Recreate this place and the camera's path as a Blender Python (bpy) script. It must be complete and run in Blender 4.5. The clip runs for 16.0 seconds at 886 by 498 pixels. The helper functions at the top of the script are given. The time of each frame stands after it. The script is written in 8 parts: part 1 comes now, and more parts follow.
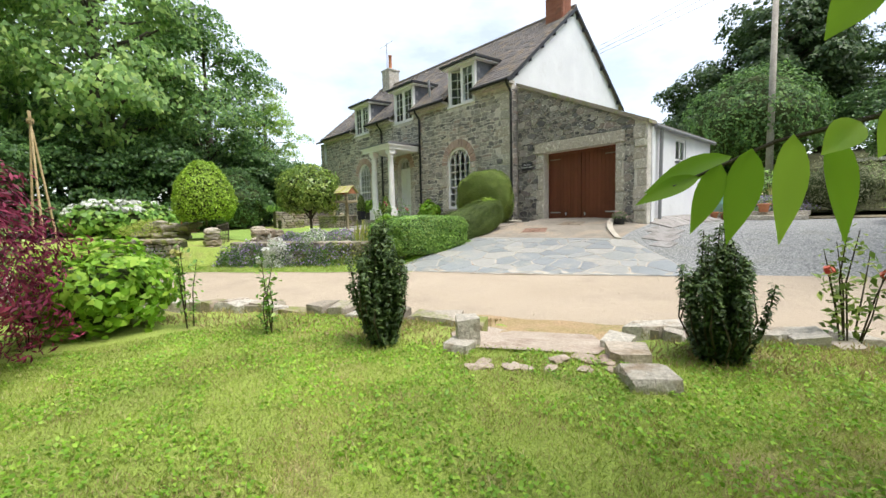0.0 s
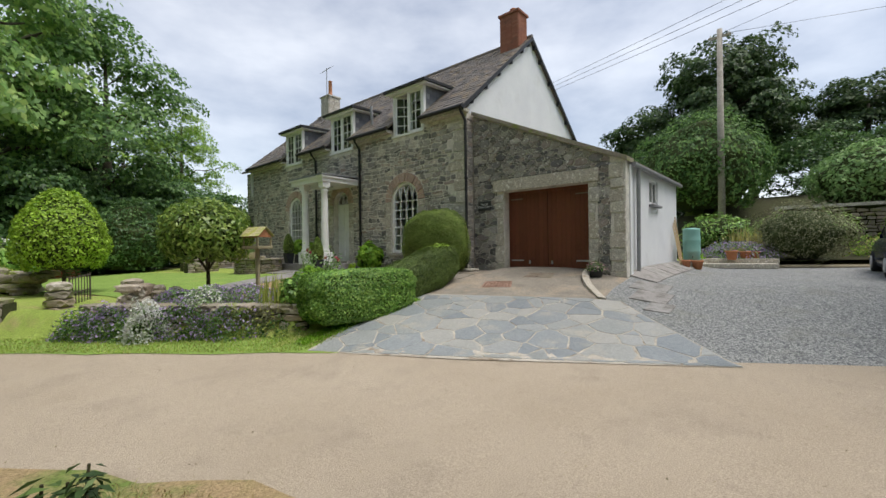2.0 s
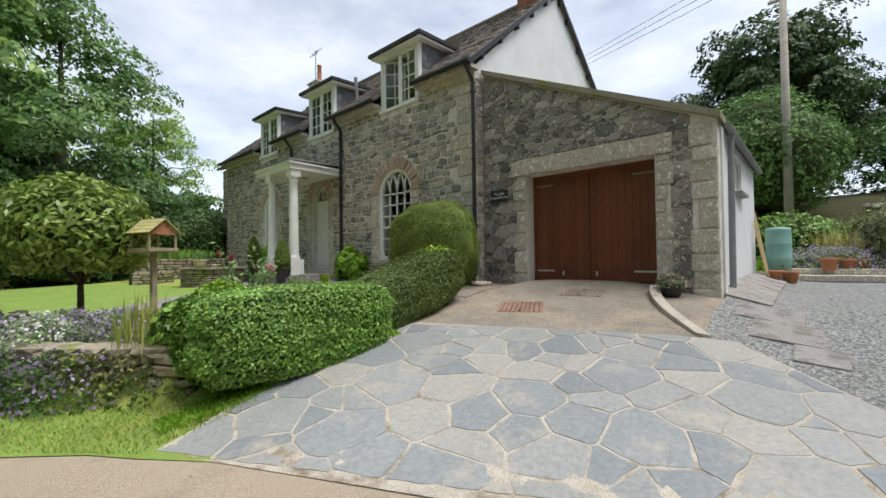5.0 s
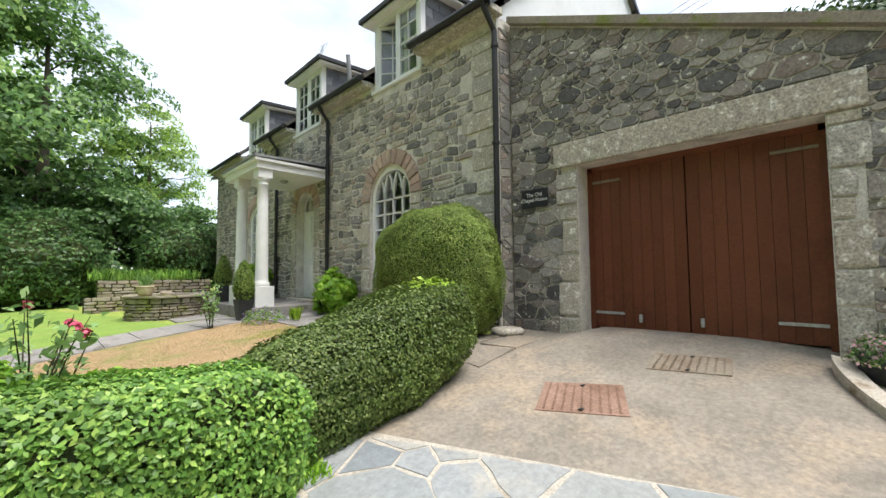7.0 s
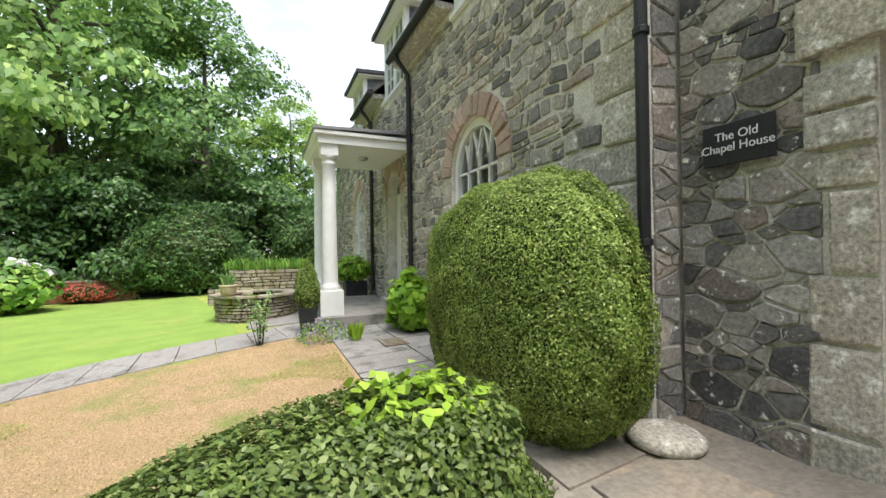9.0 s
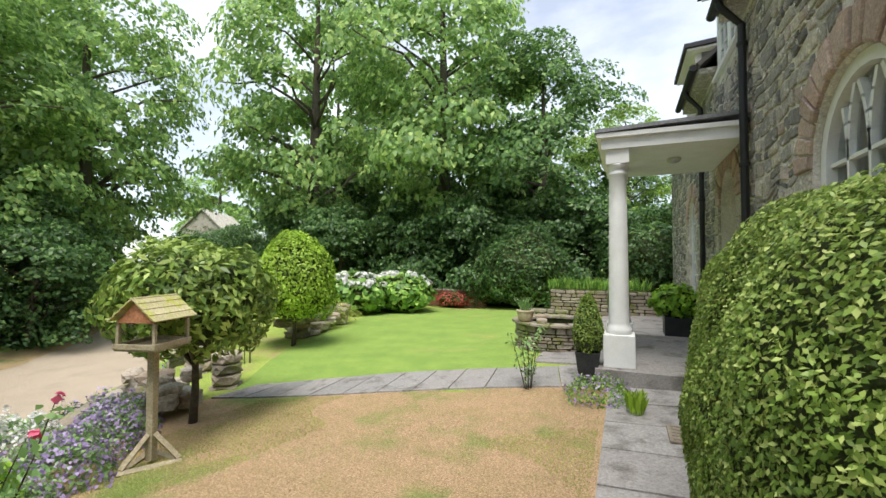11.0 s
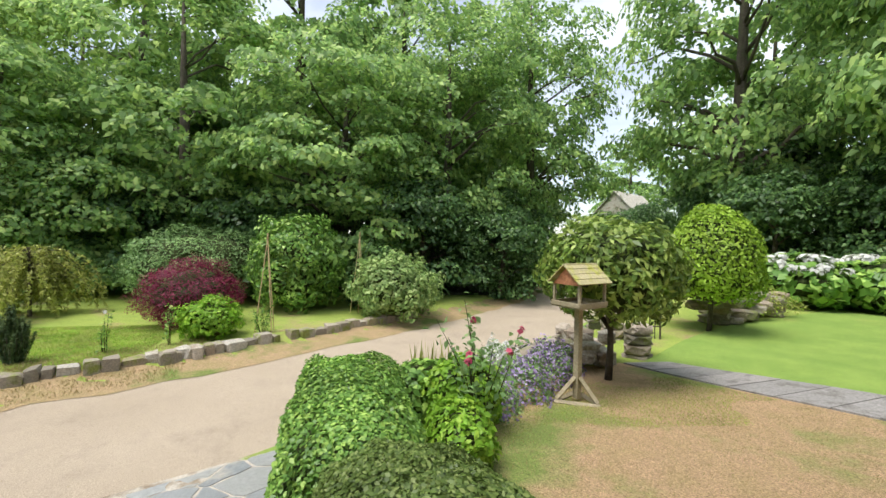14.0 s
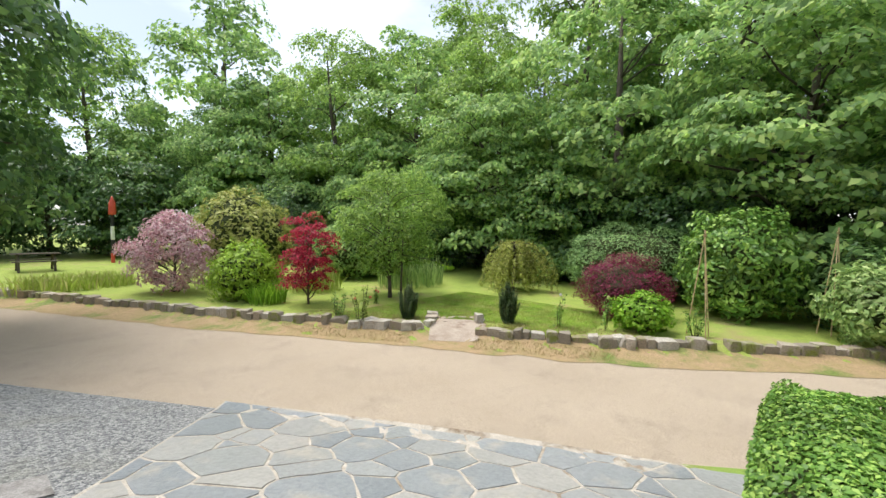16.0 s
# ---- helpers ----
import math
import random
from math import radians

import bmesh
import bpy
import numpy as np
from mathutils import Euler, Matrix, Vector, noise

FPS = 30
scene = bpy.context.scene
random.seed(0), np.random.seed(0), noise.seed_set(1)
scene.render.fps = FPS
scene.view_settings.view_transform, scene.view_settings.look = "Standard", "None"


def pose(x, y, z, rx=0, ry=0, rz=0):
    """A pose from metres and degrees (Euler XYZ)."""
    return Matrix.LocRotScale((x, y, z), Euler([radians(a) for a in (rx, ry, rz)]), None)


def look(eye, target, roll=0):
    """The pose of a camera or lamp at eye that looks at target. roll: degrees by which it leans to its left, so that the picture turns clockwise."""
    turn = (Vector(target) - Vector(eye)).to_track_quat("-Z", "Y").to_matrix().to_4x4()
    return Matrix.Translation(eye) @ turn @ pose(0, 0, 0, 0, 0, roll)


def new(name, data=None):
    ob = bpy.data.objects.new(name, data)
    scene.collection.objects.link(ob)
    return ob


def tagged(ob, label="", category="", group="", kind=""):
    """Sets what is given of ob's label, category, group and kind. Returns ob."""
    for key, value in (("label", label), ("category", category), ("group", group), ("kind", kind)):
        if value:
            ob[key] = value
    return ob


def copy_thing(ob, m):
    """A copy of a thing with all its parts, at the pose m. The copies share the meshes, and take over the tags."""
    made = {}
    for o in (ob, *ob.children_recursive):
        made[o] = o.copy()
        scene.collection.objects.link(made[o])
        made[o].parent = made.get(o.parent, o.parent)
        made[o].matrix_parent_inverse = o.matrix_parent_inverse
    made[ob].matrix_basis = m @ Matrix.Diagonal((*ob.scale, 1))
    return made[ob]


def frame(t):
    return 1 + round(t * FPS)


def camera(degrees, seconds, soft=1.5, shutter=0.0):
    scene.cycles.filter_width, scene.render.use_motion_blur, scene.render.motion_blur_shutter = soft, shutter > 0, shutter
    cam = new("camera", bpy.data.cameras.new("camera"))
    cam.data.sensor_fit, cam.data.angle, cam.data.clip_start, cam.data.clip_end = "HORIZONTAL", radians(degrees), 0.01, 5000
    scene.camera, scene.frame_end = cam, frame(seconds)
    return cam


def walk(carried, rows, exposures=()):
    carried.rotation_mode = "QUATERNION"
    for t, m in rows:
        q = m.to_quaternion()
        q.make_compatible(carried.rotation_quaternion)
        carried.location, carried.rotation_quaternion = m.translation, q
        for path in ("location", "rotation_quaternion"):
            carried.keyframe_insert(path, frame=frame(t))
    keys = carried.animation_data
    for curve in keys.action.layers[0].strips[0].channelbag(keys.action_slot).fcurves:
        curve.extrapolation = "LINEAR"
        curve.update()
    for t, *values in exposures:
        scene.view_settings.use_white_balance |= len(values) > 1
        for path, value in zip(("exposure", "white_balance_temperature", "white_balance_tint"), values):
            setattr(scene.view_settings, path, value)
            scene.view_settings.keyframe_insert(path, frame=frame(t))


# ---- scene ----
cam = camera(94.2, 16.0)
PATH = [
    (0.0, 0.000, 0.000, 1.500, 85.31, 1.34, -41.71),
    (0.5, 0.398, 0.509, 1.722, 87.43, 1.24, -45.96),
    (1.0, 0.776, 0.971, 1.825, 88.87, 1.06, -48.27),
    (1.5, 1.236, 1.386, 1.852, 89.75, 0.94, -49.38),
    (2.0, 1.714, 1.765, 1.891, 89.86, 0.85, -49.21),
    (2.5, 2.160, 2.118, 1.921, 89.46, 0.74, -48.66),
    (3.0, 2.508, 2.412, 1.870, 89.00, 0.50, -47.74),
    (3.5, 2.911, 2.661, 1.777, 89.64, 0.50, -48.85),
    (4.0, 3.398, 2.967, 1.691, 90.06, 0.61, -49.12),
    (6.5, 6.092, 5.141, 2.034, 93.08, 0.62, -44.84),
    (7.0, 6.811, 5.546, 2.058, 93.27, 0.56, -43.99),
    (7.5, 7.488, 5.953, 2.205, 92.64, 0.60, -42.18),
    (8.0, 8.125, 6.380, 2.315, 91.10, 0.65, -38.89),
    (10.5, 10.102, 8.244, 2.697, 91.44, 0.28, 12.70),
    (11.0, 10.254, 8.435, 2.762, 91.97, -0.22, 23.75),
    (11.5, 10.299, 8.519, 2.746, 91.45, -0.34, 31.57),
    (12.0, 10.381, 8.564, 2.731, 90.70, -0.39, 38.81),
    (12.5, 10.397, 8.571, 2.691, 89.99, -0.49, 46.63),
    (13.0, 10.370, 8.529, 2.665, 89.57, -0.69, 55.70),
    (13.5, 10.357, 8.442, 2.688, 89.14, -0.88, 65.79),
    (14.0, 10.326, 8.344, 2.694, 88.59, -0.90, 76.61),
    (14.5, 10.281, 8.211, 2.682, 87.97, -0.90, 88.44),
    (15.0, 10.264, 8.115, 2.676, 87.44, -0.88, 101.80),
    (15.5, 10.303, 8.073, 2.679, 87.18, -0.89, 116.45),
    (16.0, 10.373, 8.073, 2.692, 87.29, -0.85, 130.67),
]
EXPOSURE = [(0.0, 1.45), (0.7, 1.1), (1.5, 0.72), (4.0, 0.78), (7.0, 1.50), (8.0, 1.76), (10.5, 1.35), (12.5, 1.22), (16.0, 1.22)]
walk(cam, [(t, pose(*row)) for t, *row in PATH], EXPOSURE)

# ---- light: an overcast summer sky with a weak, wide sun ----
world = bpy.data.worlds.new("overcast_sky")
scene.world = world
world.use_nodes = True
wn, wl = world.node_tree.nodes, world.node_tree.links
wn.clear()
sky = wn.new("ShaderNodeTexSky")
sky.sky_type, sky.sun_disc = "NISHITA", False
sky.sun_elevation, sky.sun_rotation = radians(68), radians(165)
sky_bg = wn.new("ShaderNodeBackground")
sky_bg.inputs["Strength"].default_value = 0.05
cloud_bg = wn.new("ShaderNodeBackground")
cloud_bg.inputs["Strength"].default_value = 0.46
coords = wn.new("ShaderNodeTexCoord")
stretch = wn.new("ShaderNodeMapping")
stretch.inputs["Scale"].default_value = (1.0, 1.0, 2.4)
cloud = wn.new("ShaderNodeTexNoise")
cloud.inputs["Scale"].default_value, cloud.inputs["Detail"].default_value, cloud.inputs["Roughness"].default_value = 2.6, 6.0, 0.55
tone = wn.new("ShaderNodeValToRGB")
tone.color_ramp.elements[0].position, tone.color_ramp.elements[0].color = 0.36, (0.46, 0.475, 0.52, 1)
tone.color_ramp.elements[1].position, tone.color_ramp.elements[1].color = 0.66, (0.95, 0.945, 0.94, 1)
both = wn.new("ShaderNodeAddShader")
sky_out = wn.new("ShaderNodeOutputWorld")
wl.new(coords.outputs["Generated"], stretch.inputs["Vector"])
wl.new(stretch.outputs["Vector"], cloud.inputs["Vector"])
wl.new(cloud.outputs["Fac"], tone.inputs["Fac"])
wl.new(tone.outputs["Color"], cloud_bg.inputs["Color"])
wl.new(sky.outputs["Color"], sky_bg.inputs["Color"])
wl.new(sky_bg.outputs[0], both.inputs[0])
wl.new(cloud_bg.outputs[0], both.inputs[1])
wl.new(both.outputs[0], sky_out.inputs["Surface"])

sun = new("sun", bpy.data.lights.new("sun", "SUN"))
sun.data.energy, sun.data.angle, sun.data.color = 1.75, radians(32), (1.0, 0.96, 0.9)
sun.matrix_world = look((2.4, -8.8, 23), (0, 0, 0))

# ---- materials ----


def links_of(name):
    m = bpy.data.materials.new(name)
    m.use_nodes = True
    n, l = m.node_tree.nodes, m.node_tree.links
    return m, n, l, n["Principled BSDF"], n["Material Output"]


def ramp(n, stops, smooth=True):
    r = n.new("ShaderNodeValToRGB")
    while len(r.color_ramp.elements) < len(stops):
        r.color_ramp.elements.new(0.5)
    for e, (p, c) in zip(r.color_ramp.elements, stops):
        e.position, e.color = p, (*c, 1)
    if not smooth:
        r.color_ramp.interpolation = "CONSTANT"
    return r


def mix(n, l, fac, a, b, kind="MIX"):
    x = n.new("ShaderNodeMix")
    x.data_type, x.blend_type = "RGBA", kind
    for socket, v in ((x.inputs[0], fac), (x.inputs[6], a), (x.inputs[7], b)):
        if isinstance(v, (int, float)):
            socket.default_value = v
        elif isinstance(v, tuple):
            socket.default_value = (*v, 1)
        else:
            l.new(v, socket)
    return x.outputs[2]


def noise_of(n, l, where, scale, detail=4.0, rough=0.6):
    t = n.new("ShaderNodeTexNoise")
    t.inputs["Scale"].default_value, t.inputs["Detail"].default_value, t.inputs["Roughness"].default_value = scale, detail, rough
    l.new(where, t.inputs["Vector"])
    return t.outputs["Fac"]


def random_of(n, l):
    """A number that differs from piece to piece, for objects and for islands of a joined mesh alike."""
    oi, geo, add, fr = n.new("ShaderNodeObjectInfo"), n.new("ShaderNodeNewGeometry"), n.new("ShaderNodeMath"), n.new("ShaderNodeMath")
    add.operation, fr.operation = "ADD", "FRACT"
    l.new(oi.outputs["Random"], add.inputs[0])
    l.new(geo.outputs["Random Per Island"], add.inputs[1])
    l.new(add.outputs[0], fr.inputs[0])
    return fr.outputs[0]


def surf(name, a, b, scale=4.0, rough=0.85, bump=0.3, fine=45.0, stain=None, stain_scale=0.8, stain_at=(0.52, 0.68), metal=0.0, pieces=None, grainy=0.35, spread=0.012):
    """A worn surface: two tones in patches, fine grain, an optional stain with edges, and an optional tone for each piece."""
    m, n, l, p, out = links_of(name)
    tc = n.new("ShaderNodeTexCoord").outputs["Object"]
    big, small = noise_of(n, l, tc, scale), noise_of(n, l, tc, fine, 6.0, 0.7)
    r = ramp(n, [(0.32, a), (0.68, b)])
    l.new(big, r.inputs["Fac"])
    colour = r.outputs["Color"]
    if pieces:
        pr = ramp(n, [((i + 0.5) / len(pieces), c) for i, c in enumerate(pieces)])
        l.new(random_of(n, l), pr.inputs["Fac"])
        colour = mix(n, l, 0.72, colour, pr.outputs["Color"])
    if stain:
        sr = ramp(n, [(stain_at[0], (0, 0, 0)), (stain_at[1], (1, 1, 1))])
        l.new(noise_of(n, l, tc, stain_scale, 7.0, 0.65), sr.inputs["Fac"])
        colour = mix(n, l, sr.outputs["Color"], colour, stain)
    gr = ramp(n, [(0.3, (1 - grainy,) * 3), (0.7, (1 + grainy,) * 3)])
    l.new(small, gr.inputs["Fac"])
    colour = mix(n, l, 1.0, colour, gr.outputs["Color"], "MULTIPLY")
    l.new(colour, p.inputs["Base Color"])
    p.inputs["Roughness"].default_value, p.inputs["Metallic"].default_value = rough, metal
    p.inputs["Specular IOR Level"].default_value = 0.35
    if bump:
        bn = n.new("ShaderNodeBump")
        bn.inputs["Strength"].default_value, bn.inputs["Distance"].default_value = bump, spread
        l.new(small, bn.inputs["Height"])
        l.new(bn.outputs["Normal"], p.inputs["Normal"])
    return m


def leaf_mat(name, a, b, c=None, glow=0.35, rough=0.5):
    """Leaves that differ one by one, and let some light through."""
    m, n, l, p, out = links_of(name)
    tc = n.new("ShaderNodeTexCoord").outputs["Object"]
    stops = [(0.1, a), (0.6, b)] + ([(0.95, c)] if c else [])
    r = ramp(n, stops)
    l.new(random_of(n, l), r.inputs["Fac"])
    shade = ramp(n, [(0.3, (0.72, 0.72, 0.72)), (0.7, (1.2, 1.2, 1.2))])
    l.new(noise_of(n, l, tc, 1.3, 3.0), shade.inputs["Fac"])
    colour = mix(n, l, 1.0, r.outputs["Color"], shade.outputs["Color"], "MULTIPLY")
    l.new(colour, p.inputs["Base Color"])
    p.inputs["Roughness"].default_value = rough
    p.inputs["Specular IOR Level"].default_value = 0.35
    tr, mx = n.new("ShaderNodeBsdfTranslucent"), n.new("ShaderNodeMixShader")
    mx.inputs["Fac"].default_value = glow
    l.new(colour, tr.inputs["Color"])
    l.new(p.outputs[0], mx.inputs[1])
    l.new(tr.outputs[0], mx.inputs[2])
    l.new(mx.outputs[0], out.inputs["Surface"])
    return m


def gravel_mat(name):
    m, n, l, p, out = links_of(name)
    tc = n.new("ShaderNodeTexCoord").outputs["Object"]
    v = n.new("ShaderNodeTexVoronoi")
    v.inputs["Scale"].default_value = 46.0
    l.new(tc, v.inputs["Vector"])
    sep = n.new("ShaderNodeSeparateColor")
    l.new(v.outputs["Color"], sep.inputs[0])
    r = ramp(n, [(0.1, (0.11, 0.115, 0.12)), (0.5, (0.235, 0.24, 0.238)), (0.9, (0.40, 0.40, 0.38))])
    l.new(sep.outputs[0], r.inputs["Fac"])
    sr = ramp(n, [(0.55, (0, 0, 0)), (0.72, (0.5, 0.5, 0.5))])
    l.new(noise_of(n, l, tc, 0.9, 6.0), sr.inputs["Fac"])
    l.new(mix(n, l, sr.outputs["Color"], r.outputs["Color"], (0.2, 0.2, 0.15)), p.inputs["Base Color"])
    p.inputs["Roughness"].default_value = 0.8
    bn = n.new("ShaderNodeBump")
    bn.inputs["Strength"].default_value, bn.inputs["Distance"].default_value, bn.invert = 0.9, 0.02, True
    l.new(v.outputs["Distance"], bn.inputs["Height"])
    l.new(bn.outputs["Normal"], p.inputs["Normal"])
    return m


def glass_mat():
    m, n, l, p, out = links_of("window_glass")
    p.inputs["Base Color"].default_value = (0.9, 0.95, 0.95, 1)
    p.inputs["Roughness"].default_value, p.inputs["Transmission Weight"].default_value = 0.03, 1.0
    return m


M = dict(
    grass=surf("lawn_grass", (0.245, 0.325, 0.062), (0.340, 0.415, 0.085), 1.3, 0.9, 0.7, 70, (0.370, 0.290, 0.140), 0.9, (0.54, 0.70), grainy=0.5, spread=0.03),
    dry=surf("dry_lawn", (0.50, 0.335, 0.20), (0.42, 0.305, 0.155), 3.2, 0.95, 0.9, 60, (0.215, 0.275, 0.07), 0.75, (0.52, 0.66), grainy=0.6, spread=0.03),
    lush=surf("mown_lawn", (0.185, 0.290, 0.056), (0.245, 0.350, 0.072), 1.8, 0.9, 0.6, 80, (0.330, 0.320, 0.100), 0.6, (0.58, 0.8), grainy=0.45, spread=0.02),
    straw=surf("straw_verge", (0.42, 0.29, 0.17), (0.33, 0.26, 0.12), 3.0, 0.95, 0.8, 40, (0.16, 0.22, 0.05), 0.9, (0.5, 0.62), grainy=0.45, spread=0.03),
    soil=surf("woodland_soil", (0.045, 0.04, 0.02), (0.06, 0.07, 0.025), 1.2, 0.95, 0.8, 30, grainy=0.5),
    earth=surf("pale_earth", (0.340, 0.272, 0.212), (0.442, 0.374, 0.306), 3.0, 0.9, 0.6, 40, (0.230, 0.162, 0.119), 2.2),
    road=surf("tarmac_dusty", (0.395, 0.322, 0.240), (0.450, 0.372, 0.284), 0.7, 0.9, 0.8, 95, (0.352, 0.288, 0.218), 1.4, (0.50, 0.70), grainy=0.42, spread=0.012),
    concrete=surf("old_concrete", (0.205, 0.180, 0.148), (0.285, 0.250, 0.205), 2.2, 0.85, 0.5, 24, (0.350, 0.280, 0.205), 1.5, (0.50, 0.68), grainy=0.26),
    pave=surf("grey_flags", (0.235, 0.222, 0.210), (0.345, 0.325, 0.305), 4.0, 0.85, 0.6, 40, (0.150, 0.140, 0.125), 3.2, (0.5, 0.66), grainy=0.35, pieces=[(0.250, 0.238, 0.228), (0.350, 0.332, 0.315), (0.295, 0.272, 0.258)]),
    gravel=gravel_mat("grey_gravel"),
    slate=surf("paving_slate", (0.245, 0.262, 0.270), (0.335, 0.340, 0.332), 3.4, 0.30, 0.45, 22, (0.440, 0.405, 0.345), 1.9, (0.55, 0.72), grainy=0.2, pieces=[(0.215, 0.238, 0.256), (0.295, 0.314, 0.324), (0.370, 0.368, 0.352), (0.260, 0.282, 0.284), (0.410, 0.392, 0.355)]),
    mortar=surf("pale_mortar", (0.40, 0.36, 0.30), (0.52, 0.47, 0.40), 5.0, 0.9, 0.5, 60, (0.22, 0.165, 0.11), 2.6, (0.52, 0.66)),
    wall_mortar=surf("wall_mortar", (0.56, 0.53, 0.47), (0.76, 0.72, 0.65), 3.5, 0.92, 0.7, 50, (0.36, 0.335, 0.29), 2.2),
    rubble=surf("rubble_stone", (0.250, 0.238, 0.222), (0.490, 0.460, 0.415), 9.0, 0.85, 0.9, 34, (0.780, 0.765, 0.690), 10.0, (0.60, 0.66), grainy=0.5,
                pieces=[(0.075, 0.074, 0.078), (0.300, 0.282, 0.262), (0.500, 0.462, 0.408), (0.120, 0.116, 0.118), (0.560, 0.500, 0.410), (0.200, 0.190, 0.180), (0.370, 0.270, 0.212), (0.660, 0.610, 0.535), (0.100, 0.096, 0.102), (0.400, 0.370, 0.328), (0.160, 0.153, 0.148)]),
    dark_rubble=surf("dark_rubble_stone", (0.110, 0.105, 0.103), (0.300, 0.280, 0.255), 8.0, 0.85, 0.9, 34, (0.800, 0.785, 0.710), 12.0, (0.60, 0.65), grainy=0.5,
                     pieces=[(0.060, 0.060, 0.066), (0.235, 0.222, 0.210), (0.095, 0.094, 0.100), (0.470, 0.422, 0.355), (0.130, 0.125, 0.124), (0.560, 0.520, 0.450), (0.080, 0.079, 0.084), (0.310, 0.245, 0.210), (0.400, 0.376, 0.346)]),
    granite=surf("granite_block", (0.350, 0.328, 0.285), (0.540, 0.500, 0.430), 5.0, 0.85, 0.9, 38, (0.720, 0.695, 0.630), 10.0, (0.54, 0.64), grainy=0.6, pieces=[(0.470, 0.430, 0.360), (0.370, 0.346, 0.305), (0.560, 0.515, 0.440), (0.425, 0.375, 0.300)]),
    voussoir=surf("pinkish_stone", (0.413, 0.289, 0.234), (0.495, 0.372, 0.303), 6.0, 0.85, 0.6, 40, (0.330, 0.275, 0.234), 4.0, pieces=[(0.440, 0.303, 0.248), (0.522, 0.398, 0.330), (0.372, 0.275, 0.234)]),
    garden_stone=surf("mossy_stone", (0.240, 0.216, 0.168), (0.408, 0.360, 0.288), 6.0, 0.9, 0.8, 35, (0.204, 0.228, 0.060), 3.0, (0.52, 0.64), pieces=[(0.264, 0.228, 0.180), (0.408, 0.360, 0.300), (0.348, 0.264, 0.192), (0.192, 0.168, 0.132)]),
    pale_stone=surf("pale_rock", (0.408, 0.372, 0.312), (0.564, 0.528, 0.468), 4.0, 0.9, 0.9, 30, (0.300, 0.228, 0.156), 2.5, (0.52, 0.66), pieces=[(0.432, 0.396, 0.336), (0.564, 0.528, 0.456), (0.480, 0.396, 0.312)], spread=0.03),
    white=surf("white_gloss_paint", (0.74, 0.74, 0.73), (0.82, 0.82, 0.81), 5.0, 0.45, 0.08, 60, grainy=0.05),
    render=surf("white_wall_paint", (0.70, 0.71, 0.73), (0.78, 0.79, 0.80), 1.0, 0.8, 0.25, 40, (0.62, 0.62, 0.62), 1.2, (0.55, 0.8), grainy=0.06),
    black=surf("black_paint", (0.018, 0.018, 0.019), (0.028, 0.028, 0.030), 6.0, 0.45, 0.1, 50, grainy=0.2),
    grey_pipe=surf("grey_pipe", (0.20, 0.205, 0.215), (0.26, 0.265, 0.275), 6.0, 0.5, 0.1, 40, grainy=0.1),
    slates=surf("roof_slate", (0.13, 0.12, 0.115), (0.19, 0.17, 0.16), 3.0, 0.75, 0.5, 40, (0.26, 0.20, 0.13), 2.0, (0.5, 0.66), pieces=[(0.10, 0.095, 0.095), (0.17, 0.15, 0.135), (0.22, 0.19, 0.17), (0.14, 0.125, 0.12)]),
    cheek=surf("dormer_slate", (0.10, 0.11, 0.125), (0.15, 0.155, 0.17), 3.0, 0.6, 0.3, 40, pieces=[(0.09, 0.1, 0.115), (0.15, 0.155, 0.17), (0.12, 0.125, 0.14)]),
    lead=surf("grey_lead", (0.19, 0.195, 0.205), (0.25, 0.255, 0.265), 3.0, 0.6, 0.1, 30),
    door_wood=surf("brown_stained_wood", (0.140, 0.042, 0.021), (0.172, 0.054, 0.026), 2.0, 0.42, 0.25, 30, (0.115, 0.034, 0.017), 1.5, grainy=0.25, pieces=[(0.135, 0.041, 0.020), (0.175, 0.055, 0.027), (0.155, 0.047, 0.024)]),
    weathered=surf("weathered_wood", (0.30, 0.25, 0.16), (0.42, 0.36, 0.24), 8.0, 0.8, 0.5, 50, (0.20, 0.17, 0.11), 4.0),
    mossy_wood=surf("mossy_boards", (0.40, 0.36, 0.18), (0.50, 0.45, 0.26), 6.0, 0.85, 0.5, 45, (0.40, 0.40, 0.08), 5.0, (0.48, 0.6), pieces=[(0.42, 0.37, 0.2), (0.52, 0.46, 0.27)]),
    bark=surf("tree_bark", (0.075, 0.060, 0.045), (0.13, 0.11, 0.085), 6.0, 0.95, 0.9, 25, (0.07, 0.085, 0.035), 3.0, spread=0.03),
    twig=surf("dark_twigs", (0.045, 0.04, 0.02), (0.07, 0.06, 0.03), 9.0, 0.95, 0.6, 30),
    # filling inside the bushes; the shade between leaves is in its dark colour
    shade_core=surf("shaded_inside", (0.032, 0.050, 0.014), (0.072, 0.090, 0.027), 14.0, 0.95, 0.9, 40, spread=0.04),
    cane=surf("bamboo_cane", (0.50, 0.36, 0.19), (0.60, 0.46, 0.27), 12.0, 0.6, 0.1, 50),
    brick=surf("red_brick", (0.27, 0.105, 0.065), (0.36, 0.15, 0.09), 8.0, 0.85, 0.5, 60, (0.20, 0.10, 0.07), 4.0, pieces=[(0.27, 0.10, 0.06), (0.36, 0.16, 0.10), (0.30, 0.12, 0.075)]),
    terracotta=surf("terracotta", (0.40, 0.165, 0.08), (0.47, 0.21, 0.11), 8.0, 0.8, 0.2, 40),
    sand_pot=surf("buff_pot", (0.45, 0.36, 0.25), (0.53, 0.44, 0.32), 8.0, 0.8, 0.2, 40),
    dark_pot=surf("charcoal_planter", (0.025, 0.027, 0.03), (0.04, 0.042, 0.046), 8.0, 0.5, 0.05, 40),
